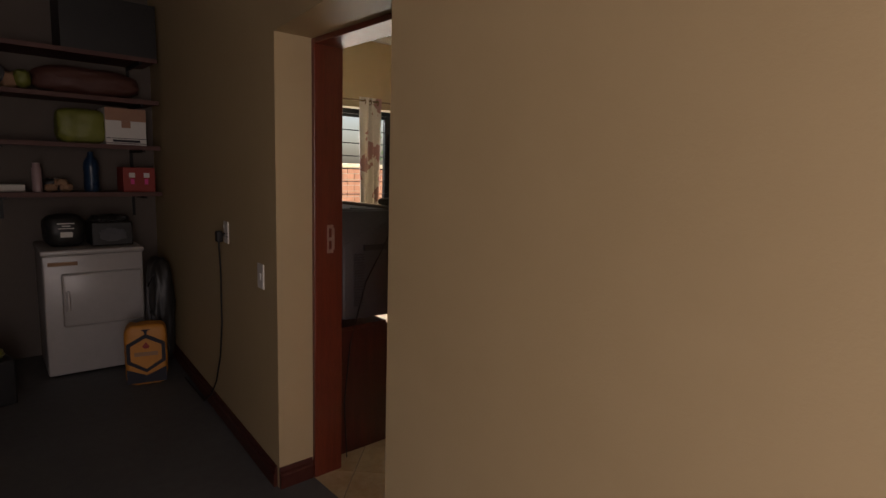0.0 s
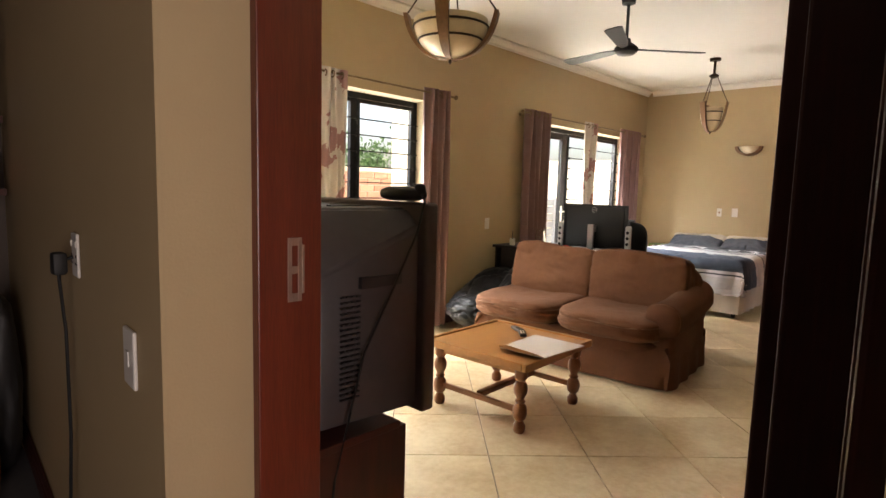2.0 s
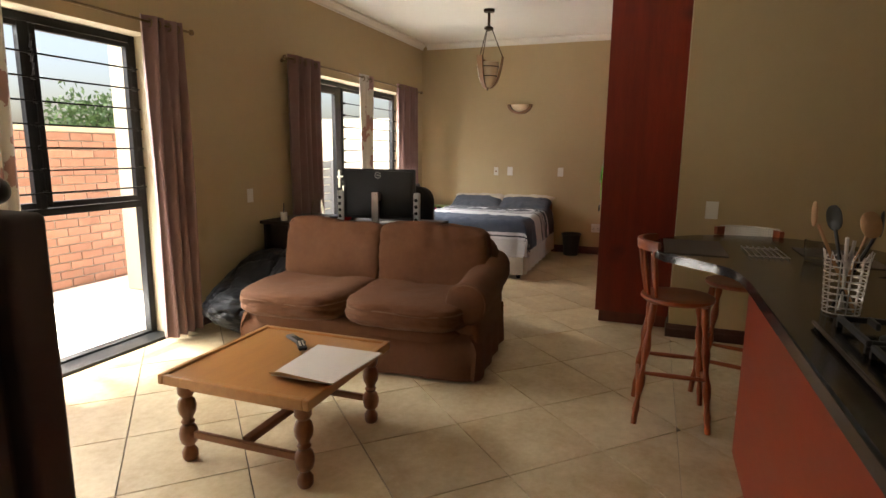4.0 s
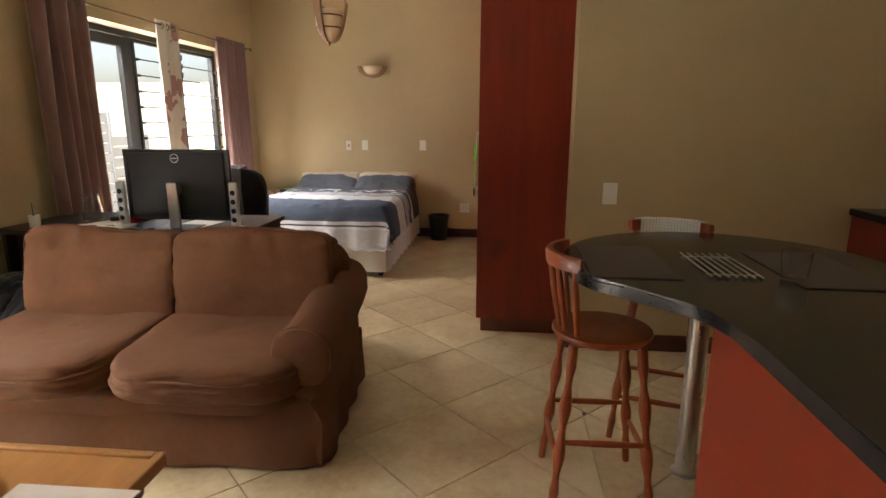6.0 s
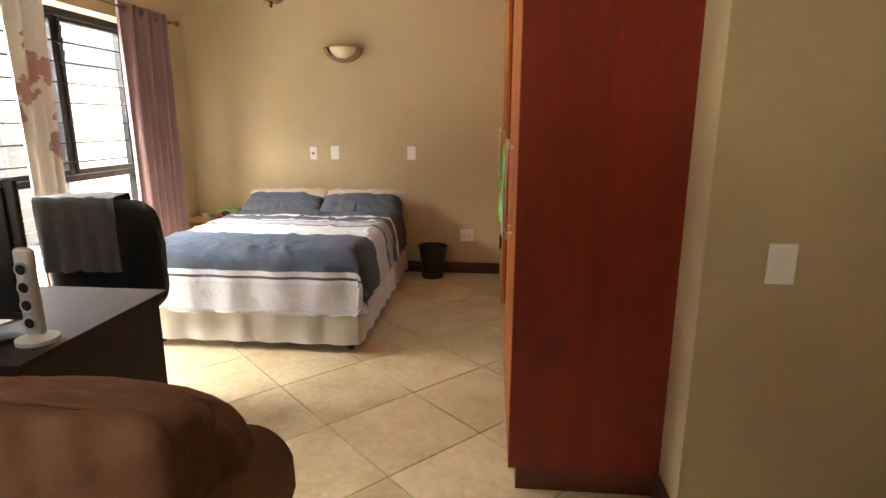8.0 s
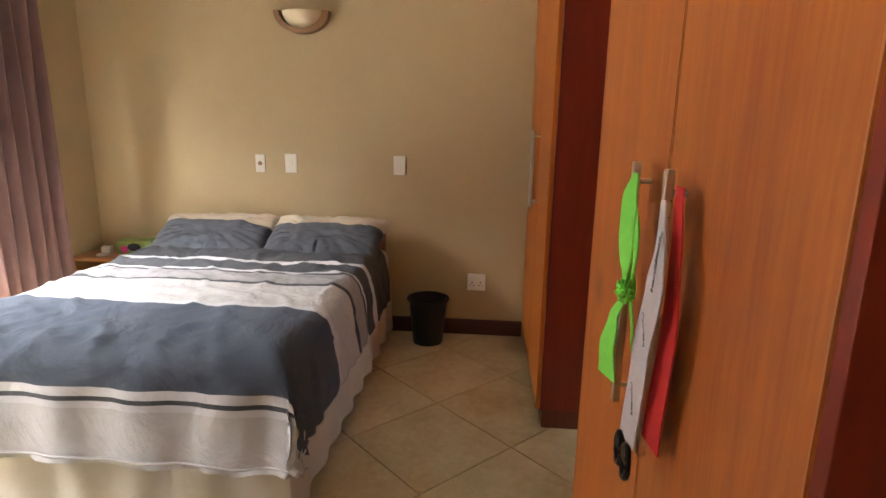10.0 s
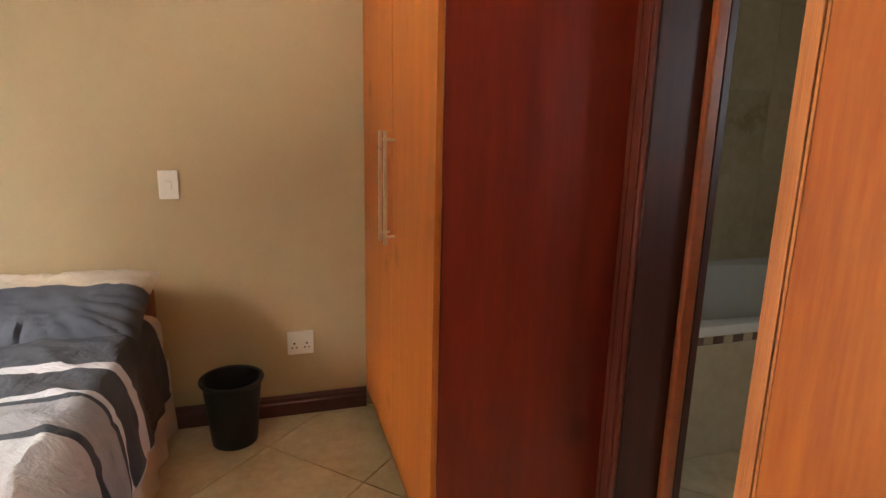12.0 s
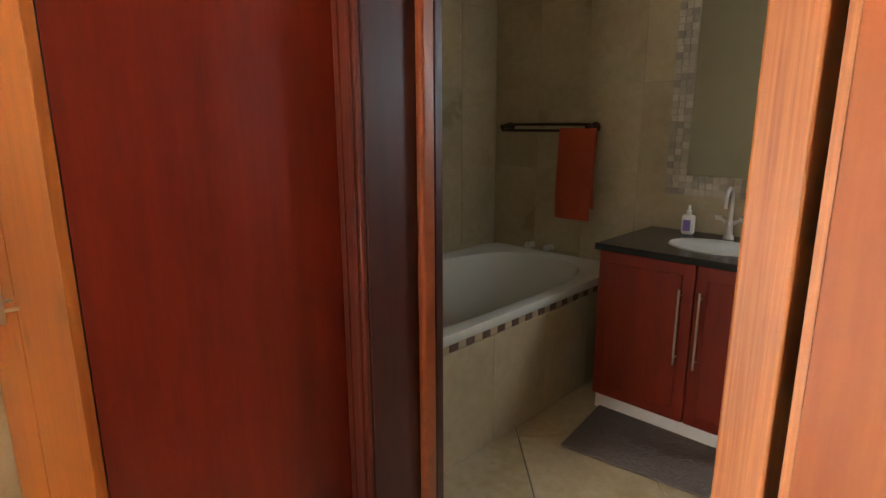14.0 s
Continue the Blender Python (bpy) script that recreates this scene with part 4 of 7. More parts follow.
def bed():
    X0, X1, Y0, Y1 = 7.10, 8.96, 2.79, 4.15
    t = thing("bed", (X0 + X1) / 2, (Y0 + Y1) / 2, 0, 0, "double bed made up with a grey and cream banded duvet", "bed")
    cx, cy = (X0 + X1) / 2, (Y0 + Y1) / 2
    hx, hy = (X1 - X0) / 2, (Y1 - Y0) / 2
    bm = B()
    box(bm, -hx + 0.02, -hy + 0.02, 0.10, hx, hy - 0.02, 0.34, 0.02, 3)
    part("base", bm, SHEET, t, smooth=True)
    bm = B()
    box(bm, -hx, -hy, 0.341, hx, hy, 0.575, 0.06, 4)
    part("mattress", bm, SHEET, t, smooth=True)
    for sx in (-hx + 0.08, hx - 0.1):
        for sy in (-hy + 0.07, hy - 0.07):
            bm = B()
            lathe(bm, [(0.022, 0.001), (0.034, 0.10)], 12, (sx, sy, 0))
            part("leg", bm, BLACK_PLASTIC, t, smooth=True)
    bm = B()
    def val(u, v):
        P = [(hx, -hy), (-hx, -hy), (-hx, hy), (hx, hy)]
        L = [2 * hx, 2 * hy, 2 * hx]
        d = u * sum(L)
        k = 0
        while k < 2 and d > L[k]:
            d -= L[k]
            k += 1
        f = min(d / L[k], 1)
        x, y = P[k][0] + (P[k + 1][0] - P[k][0]) * f, P[k][1] + (P[k + 1][1] - P[k][1]) * f
        w = (0.010 + 0.011 * math.sin(u * 150) + 0.012 * noise.noise((u * 40, v * 1.5, 0))) * (0.35 + 0.65 * (1 - v))
        nx, ny = ((0, -1), (-1, 0), (0, 1))[k]
        return (x + nx * w, y + ny * w, 0.055 + v * 0.30)
    grid(bm, val, 420, 6)
    thicken(bm, 0.004)
    part("valance", bm, SHEET, t, "off-white gathered valance", smooth=True)
    bm = B()
    box(bm, hx + 0.002, -hy + 0.03, 0.10, hx + 0.03, hy - 0.03, 0.665, 0.01)
    part("headboard", bm, PINE_LEG, t, "low brown wooden headboard")
    for k, yc in enumerate((0.34, -0.335)):
        q = thing("pillow", cx + 0.675, cy + yc, 0.664, 0, "plump pillow, slate grey with a cream end, on the bed", "pillow", "pillows on the bed")
        bm = B()
        n = 44
        for sgn in (1, -1):
            rowsv = []
            for i in range(n + 1):
                line = []
                for j in range(n + 1):
                    u, v = -1 + 2 * i / n, -1 + 2 * j / n
                    edge = max(0, (1 - u ** 4) * (1 - v ** 4)) ** 0.45
                    w = noise.fractal((u * 2.2 + 5 * k, v * 3.1, 3 * sgn), 1.0, 2.1, 4)
                    rad = abs(noise.noise((math.atan2(v, u) * 3.5, 2.0 + k, sgn)))
                    z = sgn * 0.082 * edge * (1 + 0.22 * w - 0.35 * max(0, 1 - 6 * rad) * max(abs(u), abs(v)) ** 2)
                    line.append(bm.verts.new((0.215 * u * (1 - 0.07 * (1 - v * v)), 0.355 * v * (1 - 0.05 * (1 - u * u)), z)))
                rowsv.append(line)
            for i in range(n):
                for j in range(n):
                    bm.faces.new((rowsv[i][j], rowsv[i + 1][j], rowsv[i + 1][j + 1], rowsv[i][j + 1]))
        bmesh.ops.remove_doubles(bm, verts=bm.verts, dist=0.0004)
        bmesh.ops.transform(bm, matrix=pose(0, 0, 0, 0, -25, 3 - 5 * k), verts=bm.verts)
        part("cushion", bm, PILLOWCLOTH, q, smooth=True)
    return t


DARKBAND, WHITEB, GREIGE, CREAM, SLATEB, PALE = (0.052, 0.056, 0.070), (0.60, 0.60, 0.64), (0.33, 0.32, 0.34), (0.52, 0.51, 0.53), (0.060, 0.078, 0.118), (0.50, 0.49, 0.51)
LEN = 2.02
X_HEAD = 8.72


def vv(x):
    return (X_HEAD - x) / LEN


BANDS = [(0.0, PALE), (0.001, DARKBAND), (vv(8.30), WHITEB), (vv(8.245), DARKBAND), (vv(8.10), WHITEB), (vv(8.07), DARKBAND), (vv(8.045), GREIGE), (vv(7.90), DARKBAND), (vv(7.875), CREAM),
         (vv(7.585), WHITEB), (vv(7.545), SLATEB), (vv(6.985), WHITEB), (vv(6.955), DARKBAND), (vv(6.94), WHITEB), (vv(6.915), PALE)]
DUVET = banded("banded_duvet_cotton", BANDS, 0, 1)
PILLOWCLOTH = mk("pillow_cotton", (0.066, 0.072, 0.090), (0.052, 0.058, 0.074), 5, 0.88, 0.15, 120)


def cream_end(m):
    nt = m.node_tree
    b = nt.nodes["Principled BSDF"]
    old = b.inputs["Base Color"].links[0].from_socket
    tc = nt.nodes.new("ShaderNodeTexCoord")
    gt = nt.nodes.new("ShaderNodeMath")
    gt.operation = "GREATER_THAN"
    gt.inputs[1].default_value = 0.07
    dot = nt.nodes.new("ShaderNodeVectorMath")
    dot.operation = "DOT_PRODUCT"
    dot.inputs[1].default_value = (0.85, 0.0, 0.53)
    nt.links.new(tc.outputs["Object"], dot.inputs[0])
    nt.links.new(dot.outputs["Value"], gt.inputs[0])
    mix = nt.nodes.new("ShaderNodeMix")
    mix.data_type = "RGBA"
    nt.links.new(gt.outputs[0], mix.inputs[0])
    nt.links.new(old, mix.inputs[6])
    mix.inputs[7].default_value = (0.50, 0.43, 0.34, 1)
    nt.links.new(mix.outputs[2], b.inputs["Base Color"])


cream_end(PILLOWCLOTH)


def drape(top_x, left, right, foot_x, ztop):
    """Where the duvet lies: flat on the bed, rounded over the sides, hanging below."""
    def f(u, v):
        s = -0.98 + 1.96 * u
        d = v * LEN
        half, r = 0.70, 0.09
        flat_len = top_x - foot_x
        def fold(a, flat):
            if a <= flat:
                return a, 0.0
            e = a - flat
            arc = r * math.pi / 2
            if e < arc:
                th = e / r
                return flat + r * math.sin(th), r * (1 - math.cos(th))
            return flat + r + 0.10 * (e - arc), r + (e - arc)
        off, dy = fold(abs(s), half - r)
        along, dx = fold(d, flat_len - r)
        drop = max(dy, dx) if min(dy, dx) < 1e-6 else (dy ** 3 + dx ** 3) ** (1 / 3)
        w = noise.fractal((s * 3.0, d * 2.2, 3.0), 1.0, 2.1, 4)
        hang = min(1, drop / 0.15)
        w2 = math.sin(d * 21 + 3 * w) * (1 if dy > 0.1 else 0) + math.sin(s * 23 + 2 * w) * (1 if dx > 0.1 else 0)
        y = math.copysign(off, s) * (1 + 0.0) + math.copysign(0.013 * w2 * hang, s) * (dy > 0.1)
        x = top_x - along - 0.009 * w2 * hang * (dx > 0.1)
        w3 = abs(noise.fractal((s * 6.0 + 2 * w, d * 8.0 + 2 * w, 7.0), 1.0, 2.0, 3)) - 1.2 * (1 - min(1, 5 * abs(noise.noise((s * 5 + d * 2, d * 4, 2)))))
        z = ztop - min(drop, 0.36 + 0.03 * w) + (0.013 * w - 0.009 * w3) * (1 - hang) + 0.008 * hang * w + 0.0035 * math.sin(s * 58 + 5 * w + 3 * d) * max(0, 1 - abs(d - flat_len + 0.10) / 0.22) + 0.002 * noise.noise((s * 16, d * 10, 5))
        return (x, 3.47 + y, z)
    return f


bed()
q = thing("duvet", 0, 0, 0, 0, "grey, cream and slate banded duvet spread over the bed", "duvet")
bm = B()
grid(bm, drape(X_HEAD, 0, 0, 7.07, 0.635), 110, 130, uv=True)
thicken(bm, 0.02)
part("cover", bm, DUVET, q, smooth=True)
edge = drape(X_HEAD, 0, 0, 7.07, 0.635)
for path in ([(i / 120, 1.0) for i in range(121)], [(0.0, i / 120) for i in range(121)], [(1.0, i / 120) for i in range(121)]):
    bm = B()
    tube(bm, [edge(u, v) for u, v in path], 0.004, 6)
    part("hem", bm, DUVETHEM, q, "stitched hem", smooth=True)


def curtain(x0, x1, z0, z1, folds, cloth, label, seed, amp=0.045, taper=0.0):
    t = thing("curtain", (x0 + x1) / 2, 4.67, 0, 0, label, "curtain", "curtains on rods")
    w = (x1 - x0) / 2
    bm = B()
    def f(u, v):
        s = -1 + 2 * u
        ph = u * folds * 2 * math.pi
        wob = noise.noise((u * 4, v * 1.2, seed))
        a = amp * (1 + 0.35 * wob) * (1 - 0.25 * math.sin(v * 2.4))
        x = w * s * (1 - taper * math.sin(v * math.pi)) + 0.016 * math.sin(ph * 0.5 + 5 * v) * v + 0.03 * wob * (1 - v)
        return (x, a * math.sin(ph + 0.5 * wob), z0 + (z1 - z0) * v + 0.004 * math.sin(ph))
    grid(bm, f, folds * 16, 30)
    thicken(bm, 0.002)
    part("cloth", bm, cloth, t, smooth=True)
    for k in range(folds):
        bm = B()
        u = (k + 0.5) / folds
        p = f(u, 0.985)
        tube(bm, [(p[0] + 0.004 * 0, 0.0 + 0.024 * math.cos(a), z1 - 0.045 + 0.024 * math.sin(a)) for a in [2 * math.pi * i / 16 for i in range(16)]], 0.005, 6, closed=True)
        part("eyelet", bm, BRASS, t, smooth=True)
    return t


def rod(x0, x1, z):
    t = thing("curtain_rod", (x0 + x1) / 2, 4.67, z, 0, "thin aged brass curtain rod above the glazed door", "curtain rod", "curtain rods")
    w = (x1 - x0) / 2
    bm = B()
    tube(bm, [(-w, 0, 0), (w, 0, 0)], 0.0085, 10)
    part("bar", bm, BRASS, t, smooth=True)
    for s in (-1, 1):
        bm = B()
        lathe(bm, [(0.0, -0.022), (0.013, -0.018), (0.022, 0), (0.013, 0.018), (0.0, 0.022)], 12, (s * (w + 0.018), 0, 0))
        part("finial", bm, BRASS, t, smooth=True)
        bm = B()
        tube(bm, [(s * (w - 0.06), 0.0, -0.004), (s * (w - 0.06), 0.05, -0.012), (s * (w - 0.06), 0.093, -0.012)], 0.006, 8)
        lathe(bm, [(0.018, 0), (0.018, 0.005)], 12, (0, 0, 0), matrix=Matrix.Translation((s * (w - 0.06), 0.094, -0.012)) @ pose(0, 0, 0, 90, 0, 0))
        part("bracket", bm, BRASS, t, smooth=True)


rod(1.75, 4.55, 2.155)
rod(5.66, 8.74, 2.155)
MAUVE_LABEL = "mauve eyelet curtain gathered beside the glazed door"
VOILE_LABEL = "white voile curtain with brown-red flower sprays, gathered"
curtain(4.17, 4.48, 0.035, 2.195, 4, CURTAIN, MAUVE_LABEL, 1)
curtain(5.72, 6.16, 0.035, 2.195, 5, CURTAIN, MAUVE_LABEL, 2, taper=-0.1)
curtain(8.02, 8.58, 0.035, 2.195, 6, CURTAIN, MAUVE_LABEL, 3)
curtain(3.07, 3.30, 0.06, 2.19, 3, VOILE, VOILE_LABEL, 4, 0.03)
curtain(7.02, 7.28, 0.06, 2.19, 3, VOILE, VOILE_LABEL, 5, 0.03)


# ---- kitchen counter and bar ----
def counter():
    t = thing("kitchen_counter", 2.0, 0.56, 0, 0, "orange-red panelled kitchen counter run", "kitchen counter")
    bm = B()
    box(bm, 0, 0.55, 0.001, 2.02, 0.57, 0.857, 0.002)
    part("back_panel", bm, ORANGE_PANEL, t)
    bm = B()
    box(bm, 2.0, 0.0, 0.001, 2.02, 0.549, 0.857, 0.002)
    part("end_panel", bm, ORANGE_PANEL, t)
    for k in range(3):
        bm = B()
        box(bm, 0.02 + k * 0.65, -0.02, 0.10, 0.66 + k * 0.65, -0.002, 0.85, 0.003)
        part("door", bm, CHERRY_FRONT, t)
    bm = B()
    box(bm, 0.0, 0.0, 0.10, 1.998, 0.549, 0.12), box(bm, 0, 0, 0.12, 0.018, 0.549, 0.857)
    part("carcass", bm, WHITE_METAL, t)
    w = thing("worktop", 0, 0, 0, 0, "dark speckled granite worktop with rounded bar end", "worktop")
    out = [(1.985, 1.205), (1.985, 0.53), (3.75, 0.53)]
    cx, cy, r = 4.31, 1.00, 0.545
    for a in np.linspace(205, 360 + 118, 44):
        out.append((cx + r * math.cos(radians(a)), cy + r * math.sin(radians(a))))
    out += [(3.99, 1.405), (3.93, 1.35), (3.87, 1.285), (3.80, 1.235), (3.70, 1.208), (3.55, 1.205)]
    bm = B()
    prism(bm, out, 0.859, 0.90, 0.010)
    part("slab", bm, GRANITE, w, smooth=True)
    p = thing("bar_pole", 4.44, 1.02, 0, 0, "chrome pole under the bar end", "pole")
    bm = B()
    lathe(bm, [(0.05, 0.001), (0.05, 0.008), (0.036, 0.014), (0.036, 0.845), (0.045, 0.85), (0.045, 0.858)], 20)
    part("tube", bm, CHROME, p, smooth=True)


counter()


def stool_parts(t):
    bm = B()
    lathe(bm, [(0, 0.615), (0.10, 0.618), (0.165, 0.622), (0.178, 0.634), (0.175, 0.646), (0.15, 0.650), (0.08, 0.643), (0, 0.641)], 28)
    part("seat", bm, STOOLWOOD, t, smooth=True)
    def leg(a, b):
        a, b = Vector(a), Vector(b)
        pts, rad = [], []
        for i in range(34):
            f = i / 33
            pts.append(a.lerp(b, f))
            s = math.sin(f * math.pi * 7)
            rad.append(0.0168 + 0.0050 * s * (1 if 0.12 < f < 0.85 else 0.2) - 0.003 * (f > 0.9))
        return pts, rad
    for sx in (-1, 1):
        for sy in (-1, 1):
            bm = B()
            pts, rad = leg((sx * 0.115, sy * 0.115, 0.618), (sx * 0.172, sy * 0.172, 0.002))
            tube(bm, pts, 0.016, 12, radii=rad)
            part("leg", bm, STOOLWOOD, t, smooth=True)
    for k, z in enumerate((0.20, 0.27)):
        for s in (-1, 1):
            q = 0.185 - 0.07 * (z / 0.618)
            a = (-q, s * q, z) if k == 0 else (s * q, -q, z)
            b = (q, s * q, z) if k == 0 else (s * q, q, z)
            bm = B()
            a, b = Vector(a), Vector(b)
            tube(bm, [a.lerp(b, i / 12) for i in range(13)], 0.009, 10, radii=[0.008 + 0.004 * math.sin(math.pi * i / 12) for i in range(13)])
            part("stretcher", bm, STOOLWOOD, t, smooth=True)
    bm = B()
    ang = [radians(-54 + 108 * i / 24) for i in range(25)]
    ring = []
    for a in ang:
        h = 0.020 + 0.005 * math.cos(a)
        r0, r1 = 0.193, 0.217
        ring.append([bm.verts.new((r * math.sin(a), r * math.cos(a) - 0.01, z)) for r, z in ((r0, 0.91 - h), (r1, 0.91 - h), (r1 + 0.005, 0.91 + h * 0.5), (r1, 0.91 + h), (r0 + 0.004, 0.91 + h))])
    for a, b in zip(ring, ring[1:]):
        for k in range(5):
            q = (k + 1) % 5
            bm.faces.new((a[k], a[q], b[q], b[k]))
    bm.faces.new(ring[0]), bm.faces.new(ring[-1][::-1])
    part("backrest", bm, STOOLWOOD, t, smooth=True)
    for a in (-46, -23, 0, 23, 46):
        s, c = math.sin(radians(a)), math.cos(radians(a))
        bm = B()
        p, q = Vector((0.150 * s, 0.150 * c, 0.645)), Vector((0.204 * s, 0.204 * c - 0.01, 0.892))
        tube(bm, [p.lerp(q, i / 14) for i in range(15)], 0.01, 10, radii=[0.0085 + 0.004 * math.sin(math.pi * i / 14) for i in range(15)])
        part("spindle", bm, STOOLWOOD, t, smooth=True)


s1 = thing("bar_stool", 4.32, 1.40, 0, 2, "red-stained turned pine bar stool tucked under the bar", "bar stool", "bar stools")
stool_parts(s1)
s2 = copy_thing(s1, pose(4.79, 1.06, 0, 0, 0, -106))
tagged(s2, "red-stained pine bar stool with a checked towel over its back")


# ---- lamps, fan ----
def pendant(x, y, tip, wide, tall, lift, arms, label):
    t = thing("pendant_lamp", x, y, tip, 0, label, "pendant lamp", "pendant lamps")
    r = wide / 2
    bm = B()
    prof = [(0.012, 0.02)] + [(r * 0.93 * math.sin(a) ** 0.9, 0.02 + tall * (1 - math.cos(a))) for a in [math.pi / 2 * i / 14 for i in range(1, 15)]]
    prof += [(r * 0.90, 0.018 + tall), (r * 0.88, 0.01 + tall)] + [(r * 0.88 * math.sin(a) ** 0.9, 0.03 + tall * (1 - math.cos(a)) * 0.96) for a in [math.pi / 2 * i / 10 for i in range(9, 0, -1)]]
    lathe(bm, prof, 32)
    part("glass_bowl", bm, LAMPGLASS, t, "cream alabaster glass bowl", smooth=True)
    for f in (0.45, 0.82):
        a = math.acos(1 - f)
        bm = B()
        rr = r * 0.945 * math.sin(a) ** 0.9
        tube(bm, [(rr * math.cos(q), rr * math.sin(q), 0.02 + tall * f) for q in [2 * math.pi * i / 36 for i in range(36)]], 0.0055, 6, closed=True)
        part("band", bm, BRONZE, t, smooth=True)
    top = lift - 0.02
    for k in range(arms):
        q = 2 * math.pi * (k + 0.35) / arms
        c, s = math.cos(q), math.sin(q)
        bm = B()
        pts = []
        for i in range(15):
            a = math.pi / 2 * i / 14
            pts.append(Vector(((r * 0.99 * math.sin(a) ** 0.9 + 0.012 + 0.02 * (i / 14) ** 3), 0, 0.012 + tall * 1.25 * (1 - math.cos(a)))))
        ring = []
        for i, p in enumerate(pts):
            wdt = 0.013 + 0.023 * (i / 14)
            th = 0.011
            ring.append([bm.verts.new((c * (p.x + dx) - s * dy, s * (p.x + dx) + c * dy, p.z)) for dx, dy in ((-th, -wdt), (th, -wdt), (th, wdt), (-th, wdt))])
        for a, b in zip(ring, ring[1:]):
            for j in range(4):
                bm.faces.new((a[j], a[(j + 1) % 4], b[(j + 1) % 4], b[j]))
        bm.faces.new(ring[0]), bm.faces.new(ring[-1][::-1])
        part("arm", bm, LAMPWOOD, t, "carved brown wood arm")
        bm = B()
        p = pts[-1]
        tube(bm, [(c * p.x, s * p.x, p.z), (c * p.x * 0.62, s * p.x * 0.62, p.z + (top - p.z) * 0.45), (c * 0.03, s * 0.03, top)], 0.004, 6)
        lathe(bm, [(0, -0.02), (0.009, 0), (0, 0.02)], 8, (c * p.x * 0.62, s * p.x * 0.62, p.z + (top - p.z) * 0.45))
        part("hanger", bm, BRONZE, t, smooth=True)
    bm = B()
    lathe(bm, [(0.0, -0.012), (0.010, 0.0), (0.006, 0.012), (0.018, 0.022), (0.004, 0.03)], 14)
    part("finial", bm, BRONZE, t, smooth=True)
    bm = B()
    lathe(bm, [(0.0, top - 0.04), (0.05, top - 0.015), (0.05, top), (0.014, top + 0.02), (0.014, H - tip - 0.035)], 16)
    if H - tip - 0.035 > top + 0.02:
        part("stem", bm, BRONZE, t, smooth=True)
    bm = B()
    lathe(bm, [(0.014, H - tip - 0.035), (0.055, H - tip - 0.03), (0.06, H - tip - 0.002)], 20)
    part("ceiling_rose", bm, BRONZE, t, smooth=True)


pendant(2.85, 3.18, 1.98, 0.42, 0.19, 0.55, 4, "bronze pendant lamp with wooden arms and alabaster bowl")
pendant(7.36, 3.31, 2.015, 0.25, 0.26, 0.66, 3, "slim bronze pendant lamp with pointed alabaster bowl over the bed end")


def fan():
    t = thing("ceiling_fan", 4.86, 3.17, 0.012, 0, "black three-blade ceiling fan at rest", "ceiling fan")
    bm = B()
    lathe(bm, [(0.0, 2.375), (0.06, 2.38), (0.085, 2.40), (0.09, 2.43), (0.06, 2.455), (0.035, 2.47), (0.03, 2.50), (0.0, 2.505)], 24)
    part("motor", bm, BLACK_PLASTIC, t, smooth=True)
    bm = B()
    lathe(bm, [(0.012, 2.50), (0.012, 2.75), (0.05, 2.76), (0.06, 2.825)], 18)
    part("rod", bm, BLACK_PLASTIC, t, smooth=True)
    for k in range(3):
        bm = B()
        out = [(0.10, -0.028), (0.20, -0.045), (0.60, -0.062), (0.625, -0.04), (0.625, 0.04), (0.60, 0.062), (0.20, 0.045), (0.10, 0.028)]
        prism(bm, out, -0.003, 0.003)
        box(bm, 0.05, -0.018, -0.004, 0.16, 0.018, 0.006)
        bmesh.ops.transform(bm, matrix=pose(0, 0, 2.42, 0, 0, -43 + 120 * k) @ pose(0, 0, 0, 10, 0, 0), verts=bm.verts)
        part("blade", bm, BLACK_PLASTIC, t)


fan()


def sconce():
    t = thing("wall_lamp", 9.018, 3.32, 1.885, 0, "half-bowl wall lamp with carved wooden band", "wall lamp")
    bm = B()
    n = 20
    prof = [(0.02, 0.0), (0.06, 0.012), (0.105, 0.045), (0.125, 0.085), (0.128, 0.10)]
    rings = [[bm.verts.new((-r * math.sin(a), r * math.cos(a), z)) for a in [math.pi * k / n for k in range(n + 1)]] for r, z in prof]
    for a, b in zip(rings, rings[1:]):
        for k in range(n):
            bm.faces.new((a[k], a[k + 1], b[k + 1], b[k]))
    thicken(bm, 0.005)
    part("glass_shade", bm, LAMPGLASS, t, smooth=True)
    bm = B()
    rings = []
    for k in range(29):
        a = math.pi * k / 28
        rings.append([bm.verts.new((-d, r * math.cos(a), 0.104 - 0.76 * r * math.sin(a))) for r, d in ((0.128, 0.004), (0.168, 0.004), (0.168, 0.060), (0.130, 0.075))])
    for a, b in zip(rings, rings[1:]):
        for j in range(4):
            bm.faces.new((a[j], a[(j + 1) % 4], b[(j + 1) % 4], b[j]))
    bm.faces.new(rings[0]), bm.faces.new(rings[-1][::-1])
    part("carved_band", bm, LAMPWOOD, t)


sconce()


# ---- tall cupboard by the door, kitchen ----
t = thing("tall_cupboard", 1.33, 0.60, 0, 0, "chest-high cherry cupboard with steel bar handles beside the doorway", "cupboard")
bm = B()
box(bm, 0, 0, 0.08, 0.018, 0.60, 1.27), box(bm, 0.632, 0, 0.08, 0.65, 0.60, 1.27), box(bm, 0.018, 0, 0.08, 0.632, 0.59, 0.098)
part("carcass", bm, CHERRY, t)
bm = B()
box(bm, -0.005, -0.005, 1.2705, 0.655, 0.625, 1.29, 0.004)
part("top", bm, CHERRY, t)
bm = B()
box(bm, 0.02, 0.02, 0.001, 0.63, 0.58, 0.079)
part("plinth", bm, SKIRT, t)
